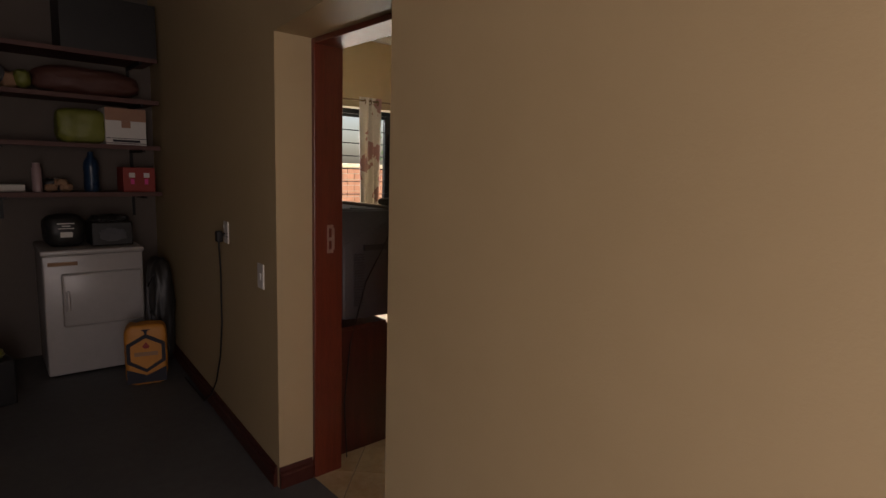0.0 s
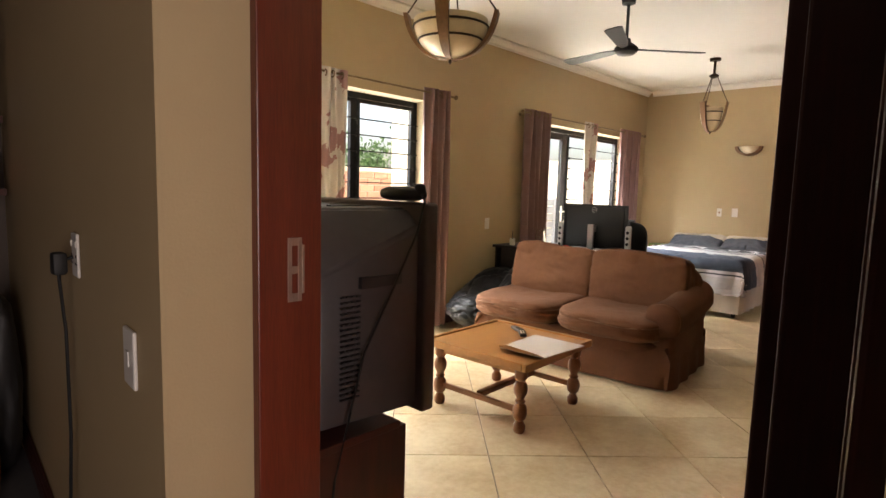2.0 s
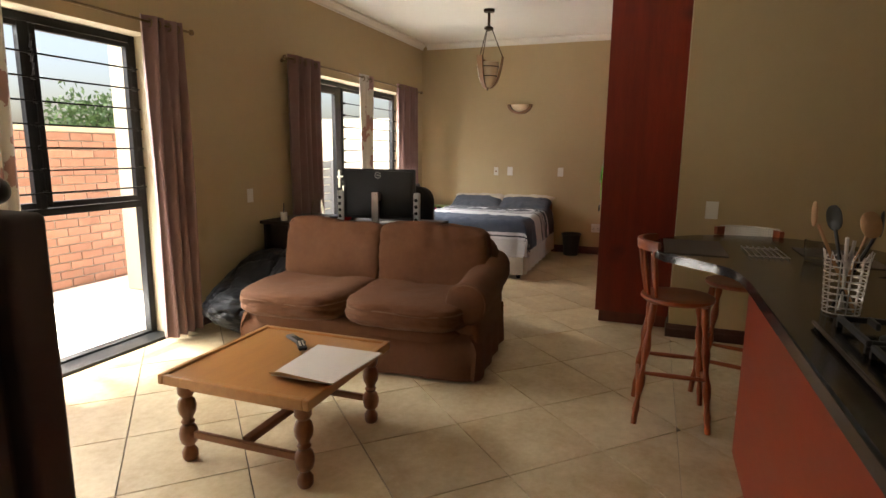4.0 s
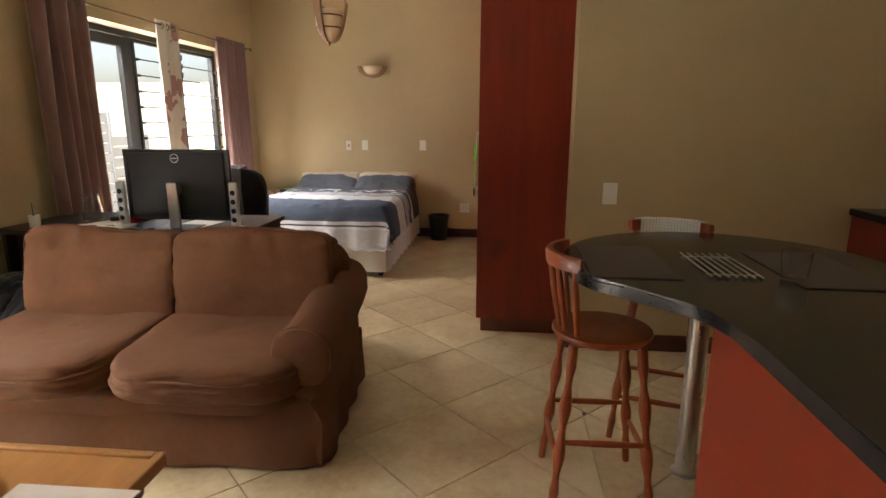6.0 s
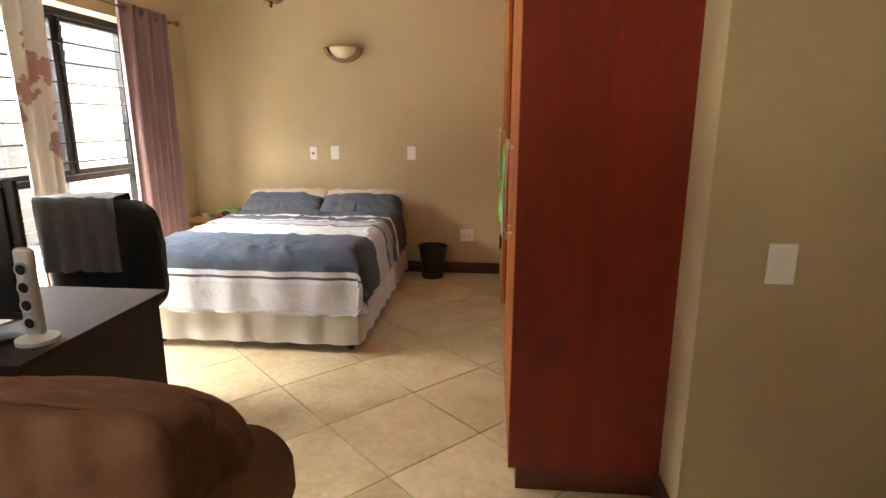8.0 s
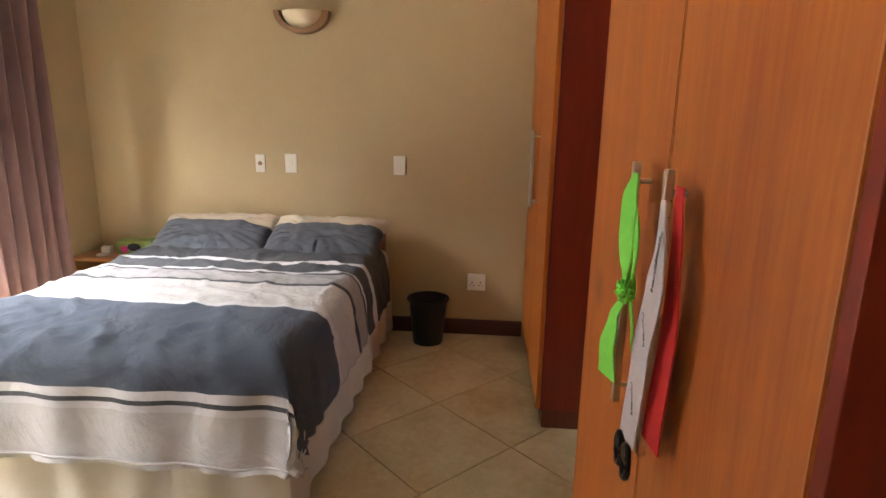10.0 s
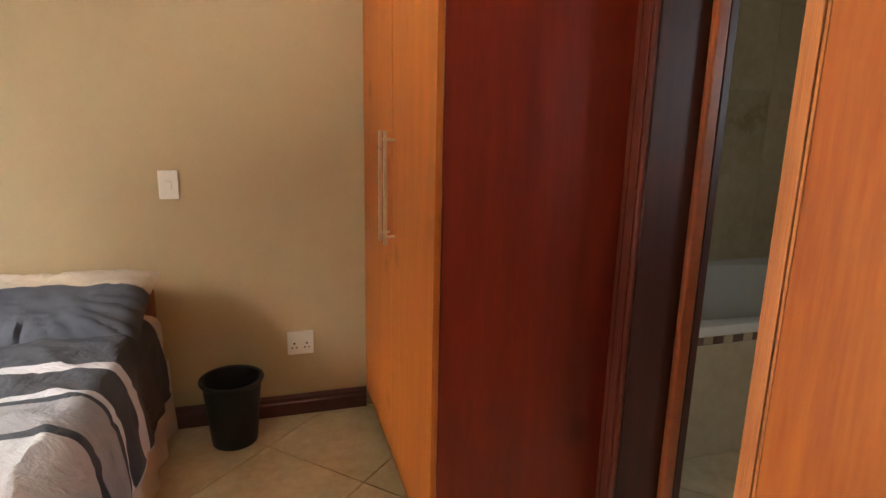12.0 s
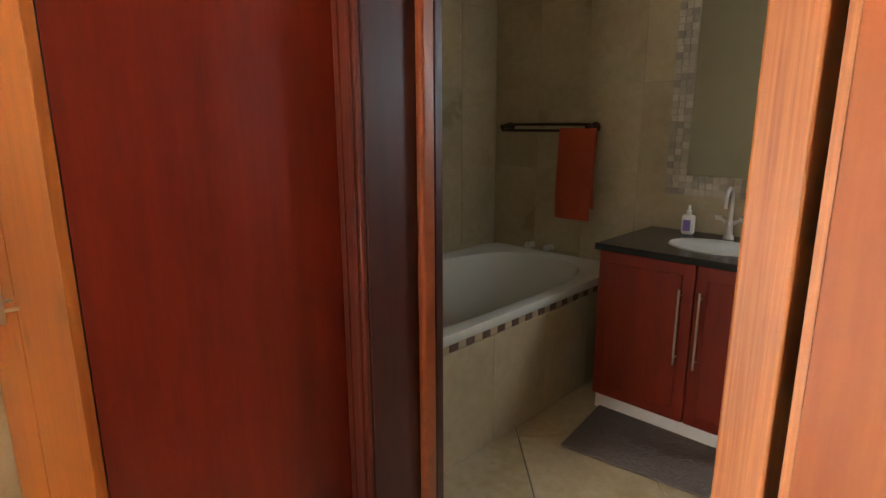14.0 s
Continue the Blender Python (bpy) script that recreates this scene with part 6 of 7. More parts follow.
t = thing("waste_bin", 8.85, 2.53, 0, 0, "black woven plastic waste bin by the wall, empty", "waste bin")
bm = B()
n = 72
rings = []
prof = [(0.092, 0.001)] + [(0.092 + 0.026 * z / 0.27, z) for z in [0.012 + 0.0115 * i for i in range(23)]] + [(0.124, 0.275), (0.128, 0.285), (0.124, 0.293), (0.116, 0.29), (0.110, 0.26), (0.090, 0.01)]
for i, (r, z) in enumerate(prof):
    amp = 0.0018 if 0 < i < 24 else 0
    rings.append([bm.verts.new(((r + amp * math.cos(36 * a / 2 + math.pi * i)) * math.cos(a), (r + amp * math.cos(36 * a / 2 + math.pi * i)) * math.sin(a), z)) for a in [2 * math.pi * k / n for k in range(n)]])
for a, b in zip(rings, rings[1:]):
    for k in range(n):
        bm.faces.new((a[k], a[(k + 1) % n], b[(k + 1) % n], b[k]))
bm.faces.new(rings[0][::-1]), bm.faces.new(rings[-1])
part("basket", bm, BLACK_PLASTIC, t, smooth=True)
bm = B()
tube(bm, [(0.125 * math.cos(a), 0.125 * math.sin(a), 0.286) for a in [2 * math.pi * k / 48 for k in range(48)]], 0.0075, 8, closed=True)
part("rim", bm, BLACK_PLASTIC, t, "rolled black rim", smooth=True)


# ---- ribbons on the wardrobe handles ----
def strap(name, pts, w, m, label, twist=0.0, faces=("y",)):
    """A flat ribbon along points; it lies roughly in the plane of the door."""
    bm = B()
    row = []
    n = len(pts)
    for i, p in enumerate(pts):
        a = twist * i / n
        ww = w[i] if isinstance(w, (list, tuple)) else w
        d = Vector((math.cos(a), math.sin(a), 0)) * ww / 2
        p = Vector(p)
        row.append((bm.verts.new(p - d), bm.verts.new(p + d)))
    for a, b in zip(row, row[1:]):
        bm.faces.new((a[0], a[1], b[1], b[0]))
    thicken(bm, 0.002)
    return part(name, bm, m, None, smooth=True)


def lerp_pts(ctrl, n=28):
    out = []
    m = len(ctrl) - 1
    for i in range(n + 1):
        f = i / n * m
        k = min(int(f), m - 1)
        t_ = f - k
        s_ = t_ * t_ * (3 - 2 * t_)
        out.append(tuple(ctrl[k][j] + (ctrl[k + 1][j] - ctrl[k][j]) * (s_ if j != 2 else t_) for j in range(3)))
    return out


HY = 1.964
o = thing("green_ribbon", 0, 0, 0, 0, "lime green cloth ribbon knotted on the wardrobe handle", "ribbon")
pieces = [
    strap("upper_loop", lerp_pts([(6.375, HY, 1.285), (6.374, HY + 0.006, 1.25), (6.352, HY + 0.008, 1.20), (6.345, HY + 0.008, 1.16), (6.338, HY + 0.004, 1.115)]), [0.028 + 0.032 * math.sin(math.pi * min(1, i / 24)) for i in range(29)], LIME, "", 0.5),
    strap("fold", lerp_pts([(6.318, HY + 0.012, 1.24), (6.305, HY + 0.014, 1.18), (6.330, HY + 0.010, 1.115)]), [0.016 + 0.010 * math.sin(i / 9) for i in range(29)], LIME, "", -0.6),
    strap("front_tail", lerp_pts([(6.338, HY + 0.010, 1.11), (6.368, HY + 0.016, 1.06), (6.395, HY + 0.016, 1.00), (6.405, HY + 0.010, 0.945)]), [0.020 + 0.034 * min(1, i / 18) for i in range(29)], LIME, "", 0.3),
    strap("back_tail", lerp_pts([(6.325, HY + 0.004, 1.11), (6.302, HY + 0.004, 1.06), (6.296, HY + 0.002, 1.015)]), [0.016 + 0.010 * i / 28 for i in range(29)], LIME, "", -0.3)]
bm = B()
puff(bm, (6.330, HY + 0.010, 1.115), (0.017, 0.011, 0.016), 2.4, 8, 40, 0.008, 20)
pieces.append(part("knot", bm, LIME, None, smooth=True))
for p in pieces:
    p.parent = o
o = thing("lanyard", 0, 0, 0, 0, "pale lilac printed lanyard with key clips on the wardrobe handle", "lanyard")
L1 = lerp_pts([(6.236, HY - 0.002, 1.262), (6.205, HY + 0.006, 1.20), (6.200, HY + 0.010, 1.165), (6.232, HY + 0.010, 1.05), (6.266, HY + 0.006, 0.91)])
band = strap("band", L1, [0.016 + 0.040 * min(1, i / 14) for i in range(29)], RIBBON, "", 0.1)
band.parent = o
for k in range(4):
    cu = bpy.data.curves.new("word", "FONT")
    cu.body, cu.size, cu.extrude = "beautiful", 0.0130, 0.0002
    cu.align_x, cu.align_y = "CENTER", "CENTER"
    tmp = bpy.data.objects.new("word", cu)
    me = bpy.data.meshes.new_from_object(tmp)
    bpy.data.objects.remove(tmp)
    me.materials.append(INK)
    a, q = Vector(L1[5 + k * 6]), Vector(L1[7 + k * 6])
    lean = math.degrees(math.atan2(q.x - a.x, a.z - q.z))
    w = new("lettering", me)
    w.parent = band
    w.matrix_basis = Matrix.Translation(Vector(L1[6 + k * 6]) + Vector((-0.006, 0.0035, 0))) @ pose(0, 0, 0, 0, lean + 180, 0) @ pose(0, 0, 0, 90, 90, 180)
bm = B()
for dx in (-0.018, 0.018):
    q = Vector(L1[-1]) + Vector((dx, 0.004, -0.022))
    tube(bm, [(q.x + 0.014 * math.cos(a), q.y, q.z + 0.024 * math.sin(a)) for a in [2 * math.pi * i / 16 for i in range(16)]], 0.005, 6, closed=True)
    box(bm, q.x - 0.012, q.y - 0.004, q.z - 0.002, q.x + 0.012, q.y + 0.004, q.z + 0.022, 0.003)
clips = part("key_clip", bm, BLACK_ALU, None, smooth=True)
clips.parent = o
o = thing("red_ribbon", 0, 0, 0, 0, "flat dark red ribbon hanging behind the lanyard", "ribbon")
band = strap("band", lerp_pts([(6.212, HY - 0.012, 1.282), (6.196, HY - 0.010, 1.20), (6.188, HY - 0.009, 1.12), (6.215, HY - 0.010, 0.935)]), [0.026 + 0.028 * i / 28 for i in range(29)], RED, "", 0.1)
band.parent = o


# ---- garage ----
for k, z in enumerate((1.255, 1.60, 1.935, 2.24)):
    t = thing("shelf", -0.9, 4.52, z, 0, "red-brown garage shelf board, loaded with boxes", "shelf", "garage shelves")
    bm = B()
    box(bm, 0, 0, -0.02, 2.07, 0.425, 0.0, 0.002)
    part("board", bm, SHELFWOOD, t)
    bm = B()
    box(bm, 0.0, -0.006, -0.028, 2.07, -0.0005, 0.004, 0.001)
    part("edge_strip", bm, SHELFWOOD, t)
    for x in (0.25, 1.1, 1.95):
        bm = B()
        box(bm, x, 0.02, -0.045, x + 0.02, 0.42, -0.0205)
        box(bm, x, 0.40, -0.20, x + 0.02, 0.42, -0.045)
        part("bracket", bm, BLACK_ALU, t)


def carton(name, x, y, z, w, d, h, rz, m, label, band=None):
    t = thing(name, x, y, z, rz, label, "box")
    bm = B()
    box(bm, -w / 2, -d / 2, 0.001, w / 2, d / 2, h, 0.003)
    b = part("body", bm, m, t)
    if band:
        for (x0, z0, x1, z1, mm) in band:
            bm = B()
            box(bm, x0, -d / 2 - 0.002, z0, x1, -d / 2 - 0.0003, z1)
            part("print", bm, mm, b)
    return t


DIMCARD = mk("pink_brown_cardboard", (0.42, 0.24, 0.16), None, 6, 0.85)
carton("cardboard_box", 0.955, 4.70, 1.60, 0.27, 0.25, 0.27, 0, PAPER, "white and brown cardboard box on the garage shelf",
       [(-0.135, 0.18, 0.135, 0.27, DIMCARD), (-0.03, 0.13, 0.03, 0.1795, DIMCARD), (-0.135, 0.015, 0.135, 0.019, INK), (-0.135, 0.05, 0.135, 0.054, INK), (-0.09, 0.025, 0.09, 0.042, INK)])
t = thing("green_food_bag", 0.68, 4.68, 1.601, 0, "olive green packed food bag on the garage shelf", "bag")
bm = B()
puff(bm, (0, 0, 0.125), (0.15, 0.10, 0.12), 5, 10, 51, 0.012, 8)
part("sack", bm, OLIVE, t, smooth=True)
carton("red_carton", 1.03, 4.68, 1.256, 0.22, 0.2, 0.185, 0, REDBOX, "red printed carton on the garage shelf",
       [(-0.07, 0.11, -0.03, 0.145, PAPER), (0.03, 0.11, 0.07, 0.145, PAPER), (-0.06, 0.06, -0.035, 0.10, PINK), (0.035, 0.06, 0.06, 0.10, PINK)])
carton("black_case", 0.87, 4.70, 2.241, 0.60, 0.36, 0.38, 0, BLACK_PLASTIC, "large black case on the top garage shelf")
carton("cardboard_box", 0.25, 4.72, 1.256, 0.16, 0.12, 0.05, 4, PAPER, "flat pale packet on the garage shelf")
t = thing("water_bottle", 0.73, 4.66, 1.256, 0, "dark blue plastic bottle on the garage shelf", "bottle")
bm = B()
lathe(bm, [(0, 0.001), (0.045, 0.001), (0.05, 0.02), (0.048, 0.15), (0.052, 0.17), (0.045, 0.22), (0.02, 0.26), (0.018, 0.29), (0, 0.295)], 20)
part("body", bm, BLUEPL, t, smooth=True)
t = thing("spray_can", 0.40, 4.64, 1.256, 0, "pale pink spray can on the garage shelf", "spray can")
bm = B()
lathe(bm, [(0, 0.001), (0.03, 0.001), (0.03, 0.16), (0.022, 0.175), (0.022, 0.20), (0, 0.202)], 16)
part("body", bm, mk("pale_pink_can", (0.42, 0.30, 0.30), None, 6, 0.4), t, smooth=True)
t = thing("jumble", 0.53, 4.66, 1.257, 0, "heap of small garage odds and ends on the shelf", "odds and ends")
for k in range(7):
    bm = B()
    puff(bm, (0.03 * (k % 4) - 0.05, 0.02 * (k % 3), 0.03 + 0.035 * (k // 4)), (0.04, 0.03, 0.026), 2.8, 5, 60 + k, 0.012, 14)
    part("lump", bm, (CARD, BLACK_PLASTIC, PAPER)[k % 3], t, smooth=True)
t = thing("dark_sack", 0.72, 4.70, 1.936, 0, "long dark folded bag on the garage shelf", "bag")
bm = B()
puff(bm, (0.02, 0, 0.10), (0.33, 0.15, 0.098), 3.0, 12, 71, 0.02, 6)
part("sack", bm, SHELFWOOD, t, smooth=True)
t = thing("basket", 0.22, 4.70, 1.936, 0, "heap of dim packages on the garage shelf", "packages")
for k in range(5):
    bm = B()
    puff(bm, (-0.14 + 0.07 * k, 0.02 * (k % 2), 0.065 + 0.02 * (k % 3)), (0.05, 0.08, 0.06), 3, 6, 80 + k, 0.01, 9)
    part("package", bm, (CARD, OLIVE, GREYCLOTH)[k % 3], t, smooth=True)


def dryer():
    t = thing("tumble_dryer", 0.36, 4.30, 0, -2, "white enamel tumble dryer, door shut, in the garage", "tumble dryer")
    bm = B()
    box(bm, 0, 0.012, 0.015, 0.60, 0.60, 0.845, 0.012, 3)
    part("body", bm, WHITE_METAL, t, smooth=True)
    bm = B()
    box(bm, -0.008, -0.006, 0.846, 0.608, 0.605, 0.88, 0.010, 3)
    part("lid", bm, WHITE_METAL, t, smooth=True)
    bm = B()
    box(bm, 0.10, 0.0, 0.35, 0.585, 0.0115, 0.72, 0.02, 3)
    d = part("door", bm, WHITE_METAL, t, smooth=True)
    bm = B()
    box(bm, 0.125, -0.018, 0.46, 0.145, -0.0005, 0.60, 0.006)
    part("handle", bm, CHROME, d)
    bm = B()
    box(bm, 0.03, -0.0, 0.775, 0.20, 0.0115, 0.80, 0.003)
    part("control_strip", bm, CARD, t)
    for x in (0.05, 0.55):
        for y in (0.06, 0.55):
            bm = B()
            lathe(bm, [(0.02, 0.001), (0.02, 0.016)], 10, (x, y, 0))
            part("foot", bm, BLACK_PLASTIC, t)
    h = thing("black_bag_with_label", 0.52, 4.52, 0.882, 0, "rounded black bag with a white label on the dryer", "bag")
    bm = B()
    puff(bm, (0, 0, 0.115), (0.125, 0.12, 0.112), 3.2, 10, 91, 0.008, 8)
    b = part("sack", bm, BLACK_PLASTIC, h, smooth=True)
    for z, w, hh, m in ((0.165, 0.10, 0.007, PAPER), (0.148, 0.05, 0.007, PAPER), (0.132, 0.09, 0.005, PAPER), (0.075, 0.07, 0.035, PAPER)):
        bm = B()
        box(bm, -w / 2, -0.127, z, w / 2, -0.121, z + hh)
        part("label_bar", bm, m, b)
    h = thing("plastic_crate", 0.80, 4.52, 0.882, 0, "dark crate of clear bags on the dryer", "crate")
    bm = B()
    box(bm, -0.13, -0.12, 0.001, 0.13, 0.12, 0.17, 0.01)
    part("bin", bm, BLACK_PLASTIC, h)
    bm = B()
    puff(bm, (0, -0.108, 0.08), (0.105, 0.016, 0.055), 3, 8, 92, 0.01, 14)
    part("window_bag", bm, GREYCLOTH, h, smooth=True)
    bm = B()
    puff(bm, (0, 0, 0.185), (0.12, 0.10, 0.03), 2.6, 8, 93, 0.02, 12)
    part("heap", bm, BLACK_PLASTIC, h, smooth=True)


dryer()
t = thing("backpack", 1.045, 4.22, 0, -5, "slumped black backpack between dryer and garage wall", "backpack")
bm = B()
puff(bm, (0, 0, 0.40), (0.085, 0.16, 0.40), 3.2, 12, 95, 0.02, 6)
b = part("sack", bm, BLACK_PLASTIC, t, smooth=True)
bm = B()
puff(bm, (-0.06, -0.08, 0.30), (0.05, 0.09, 0.15), 3.2, 8, 96, 0.01, 8)
part("pocket", bm, BLACK_PLASTIC, b, smooth=True)
bm = B()
tube(bm, [(-0.05, -0.12, 0.70), (-0.10, -0.15, 0.62), (-0.10, -0.15, 0.45), (-0.08, -0.14, 0.30)], 0.008, 8)
part("strap", bm, GREYCLOTH, b, smooth=True)


def charcoal_bag():
    t = thing("charcoal_bag", 0.865, 3.90, 0, -14, "orange and black charcoal bag standing before the dryer", "charcoal bag")
    bm = B()
    puff(bm, (0, 0, 0.205), (0.125, 0.07, 0.205), 7, 12, 97, 0.008, 10)
    b = part("sack", bm, YELLOW, t, smooth=True)
    yf = -0.0755
    def poly(pts, m, dy, nm):
        bm = B()
        lo = [bm.verts.new((x, yf - dy, z)) for x, z in pts]
        bm.faces.new(lo)
        thicken(bm, 0.0006)
        part(nm, bm, m, b)
    poly([(-0.118, 0.02), (0.118, 0.02), (0.118, 0.12), (0, 0.07), (-0.118, 0.12)], INK, 0.001, "print_black")
    hexo = [(0, 0.355), (0.115, 0.29), (0.115, 0.16), (0, 0.09), (-0.115, 0.16), (-0.115, 0.29)]
    hexi = [(0, 0.325), (0.092, 0.275), (0.092, 0.175), (0, 0.115), (-0.092, 0.175), (-0.092, 0.275)]
    poly(hexo, INK, 0.0022, "print_border")
    poly(hexi, YELLOW, 0.0036, "print_field")
    poly([(0, 0.30), (0.022, 0.27), (0.012, 0.255), (-0.012, 0.255), (-0.022, 0.27)], REDBOX, 0.0050, "print_flame")
    poly([(-0.03, 0.385), (0.03, 0.385), (0.008, 0.37), (0.008, 0.355), (-0.008, 0.355), (-0.008, 0.37)], INK, 0.0050, "print_arrow")
    poly([(-0.07, 0.205), (0.07, 0.205), (0.07, 0.232), (-0.07, 0.232)], CARD, 0.0050, "print_name_bar")


charcoal_bag()
# edge of a bicycle wheel and crate at the garage's left
t = thing("garden_crate", 0.02, 4.1, 0, 10, "dark crate with garden things on the garage floor", "crate")
bm = B()
box(bm, -0.18, -0.15, 0.001, 0.12, 0.15, 0.28, 0.01)
part("crate", bm, BLACK_PLASTIC, t)
bm = B()
puff(bm, (-0.03, 0, 0.30), (0.13, 0.12, 0.05), 2.6, 8, 99, 0.02, 12)
part("heap", bm, OLIVE, t, smooth=True)


# ---- bathroom ----
def bath():
    t = thing("bathtub", 0, 0, 0, 0, "cream-white acrylic bath built in behind tiled panels", "bathtub")
    X0, X1, Y0, Y1 = 8.19, 9.158, -0.795, 1.155
    cx, cy = (X0 + X1) / 2, (Y0 + Y1) / 2
    bm = B()
    n = 64
    def ring(hx, hy, p, z):
        out = []
        for k in range(n):
            a = 2 * math.pi * (k + 0.5) / n
            c, s = math.cos(a), math.sin(a)
            q = (abs(c) ** p + abs(s) ** p) ** (1 / p)
            out.append(bm.verts.new((cx + hx * c / q, cy + hy * s / q, z)))
        return out
    hx, hy = (X1 - X0) / 2, (Y1 - Y0) / 2
    rings = [ring(hx, hy, 30, 0.550), ring(hx + 0.01, hy, 30, 0.572), ring(hx + 0.005, hy, 28, 0.594), ring(hx - 0.05, hy - 0.06, 8, 0.598), ring(hx - 0.075, hy - 0.09, 3.2, 0.584), ring(hx - 0.12, hy - 0.16, 3.0, 0.36), ring(hx - 0.17, hy - 0.28, 3.0, 0.17), ring(hx - 0.24, hy - 0.40, 2.8, 0.14)]
    for a, b in zip(rings, rings[1:]):
        for k in range(n):
            bm.faces.new((a[k], a[(k + 1) % n], b[(k + 1) % n], b[k]))
    bm.faces.new(rings[-1])
    part("tub", bm, BATHWHITE, t, smooth=True)
    bm = B()
    box(bm, X0 + 0.02, Y0, 0.001, X0 + 0.05, Y1, 0.549)
    part("apron", bm, GROUT, t)
    for k in range(5):
        bm = B()
        y = Y0 + 0.003 + k * 0.390
        box(bm, X0 + 0.012, y, 0.003, X0 + 0.0195, y + 0.388, 0.507, 0.0015)
        part("tile", bm, BATHTILE, t)
    for k in range(39):
        bm = B()
        y = Y0 + 0.003 + k * 0.0499
        box(bm, X0 + 0.011, y, 0.511, X0 + 0.0195, y + 0.047, 0.547, 0.0015)
        part("mosaic_tile", bm, BATHTILE if k % 2 else DARKMOSAIC, t)
    for x, y in ((8.842, -0.775), (8.699, -0.775)):
        bm = B()
        lathe(bm, [(0.02, 0), (0.02, 0.01), (0.01, 0.014), (0.01, 0.04), (0.022, 0.045), (0.02, 0.06), (0, 0.064)], 14, matrix=pose(x, y - 0.02, 0.625, -90, 0, 0))
        part("tap", bm, CHROME, t, smooth=True)


bath()


def vanity():
    tx = 0.40
    t = thing("vanity_cabinet", 7.25, -0.795, 0, 0, "red cherry bathroom vanity cabinet with two doors", "vanity cabinet")
    w, d = 0.80, 0.585
    bm = B()
    box(bm, 0, 0, 0.085, w, d - 0.02, 0.808, 0.002)
    part("carcass", bm, CHERRY, t)
    bm = B()
    box(bm, 0.005, 0, 0.001, w - 0.005, d - 0.03, 0.084)
    part("plinth", bm, WHITE_PL, t, "white plinth")
    for x0, x1, hx in ((0.0, 0.356, 0.325), (0.360, w, 0.41)):
        bm = B()
        box(bm, x0 + 0.001, d - 0.0195, 0.088, x1 - 0.001, d, 0.806, 0.003)
        dr = part("door", bm, CHERRY, t)
        bm = B()
        box(bm, x0 + 0.05, d, 0.14, x1 - 0.05, d + 0.004, 0.755, 0.003)
        part("raised_field", bm, CHERRY, dr)
        bm = B()
        tube(bm, [(hx, d + 0.03, 0.36), (hx, d + 0.03, 0.70)], 0.005, 8)
        tube(bm, [(hx, d, 0.39), (hx, d + 0.03, 0.39)], 0.004, 6), tube(bm, [(hx, d, 0.67), (hx, d + 0.03, 0.67)], 0.004, 6)
        part("handle", bm, CHROME, dr, smooth=True)
    bm = B()
    box(bm, -0.02, 0, 0.809, w + 0.02, d + 0.02, 0.84, 0.006)
    part("countertop", bm, GRANITE, t, "black granite top")
    bm = B()
    cx, cy = 0.37, 0.33
    rings = []
    for r, z in ((1.0, 0.8405), (0.97, 0.848), (0.92, 0.845), (0.80, 0.8415)):
        rings.append([bm.verts.new((cx + 0.21 * r * math.cos(a), cy + 0.155 * r * math.sin(a), z)) for a in [2 * math.pi * k / 32 for k in range(32)]])
    for a, b in zip(rings, rings[1:]):
        for k in range(32):
            bm.faces.new((a[k], a[(k + 1) % 32], b[(k + 1) % 32], b[k]))
    bm.faces.new(rings[-1]), bm.faces.new(rings[0][::-1])
    part("basin", bm, BATHWHITE, t, "white inset basin", smooth=True)
    bm = B()
    lathe(bm, [(0.026, 0.8405), (0.024, 0.850), (0.016, 0.862), (0.014, 0.905), (0.019, 0.915), (0.019, 0.925), (0.012, 0.935), (0.011, 1.03)], 16, (tx, 0.085, 0))
    tube(bm, [(tx, 0.085 + 0.045 * (1 - math.cos(a)), 1.03 + 0.055 * math.sin(a)) for a in [math.pi * i / 12 for i in range(13)]] + [(tx, 0.175, 0.995)], 0.010, 10)
    for s in (-1, 1):
        tube(bm, [(tx, 0.085, 0.905), (tx + s * 0.045, 0.085, 0.935)], 0.008, 8)
        lathe(bm, [(0, -0.018), (0.014, -0.012), (0.017, 0.008), (0, 0.014)], 10, (tx + s * 0.055, 0.085, 0.942))
    part("tap", bm, CHROME, t, smooth=True)
    s = thing("soap_bottle", 7.833, -0.68, 0.841, 0, "white pump soap bottle with a purple label", "soap bottle")
    bm = B()
    box(bm, -0.03, -0.02, 0.0, 0.03, 0.02, 0.10, 0.014, 3)
    lathe(bm, [(0.012, 0.10), (0.012, 0.12), (0.006, 0.125), (0.006, 0.145), (0, 0.146)], 12)
    b = part("bottle", bm, WHITE_PL, s, smooth=True)
    bm = B()
    box(bm, -0.018, 0.0205, 0.02, 0.018, 0.0215, 0.075)
    part("label", bm, PURPLE, b)


vanity()
t = thing("bath_mat", 7.70, -0.10, 0.001, 7, "grey-brown shaggy bath mat before the vanity", "bath mat")
bm = B()
rn = random.Random(9)
grid(bm, lambda u, v: (-0.30 + 0.60 * u, -0.26 + 0.52 * v, 0.012 + 0.004 * noise.noise((u * 60, v * 50, 1)) * (1 if 0.02 < u < 0.98 and 0.02 < v < 0.98 else 0)), 60, 46)
thicken(bm, 0.010)
part("mat_cloth", bm, MAT, t)

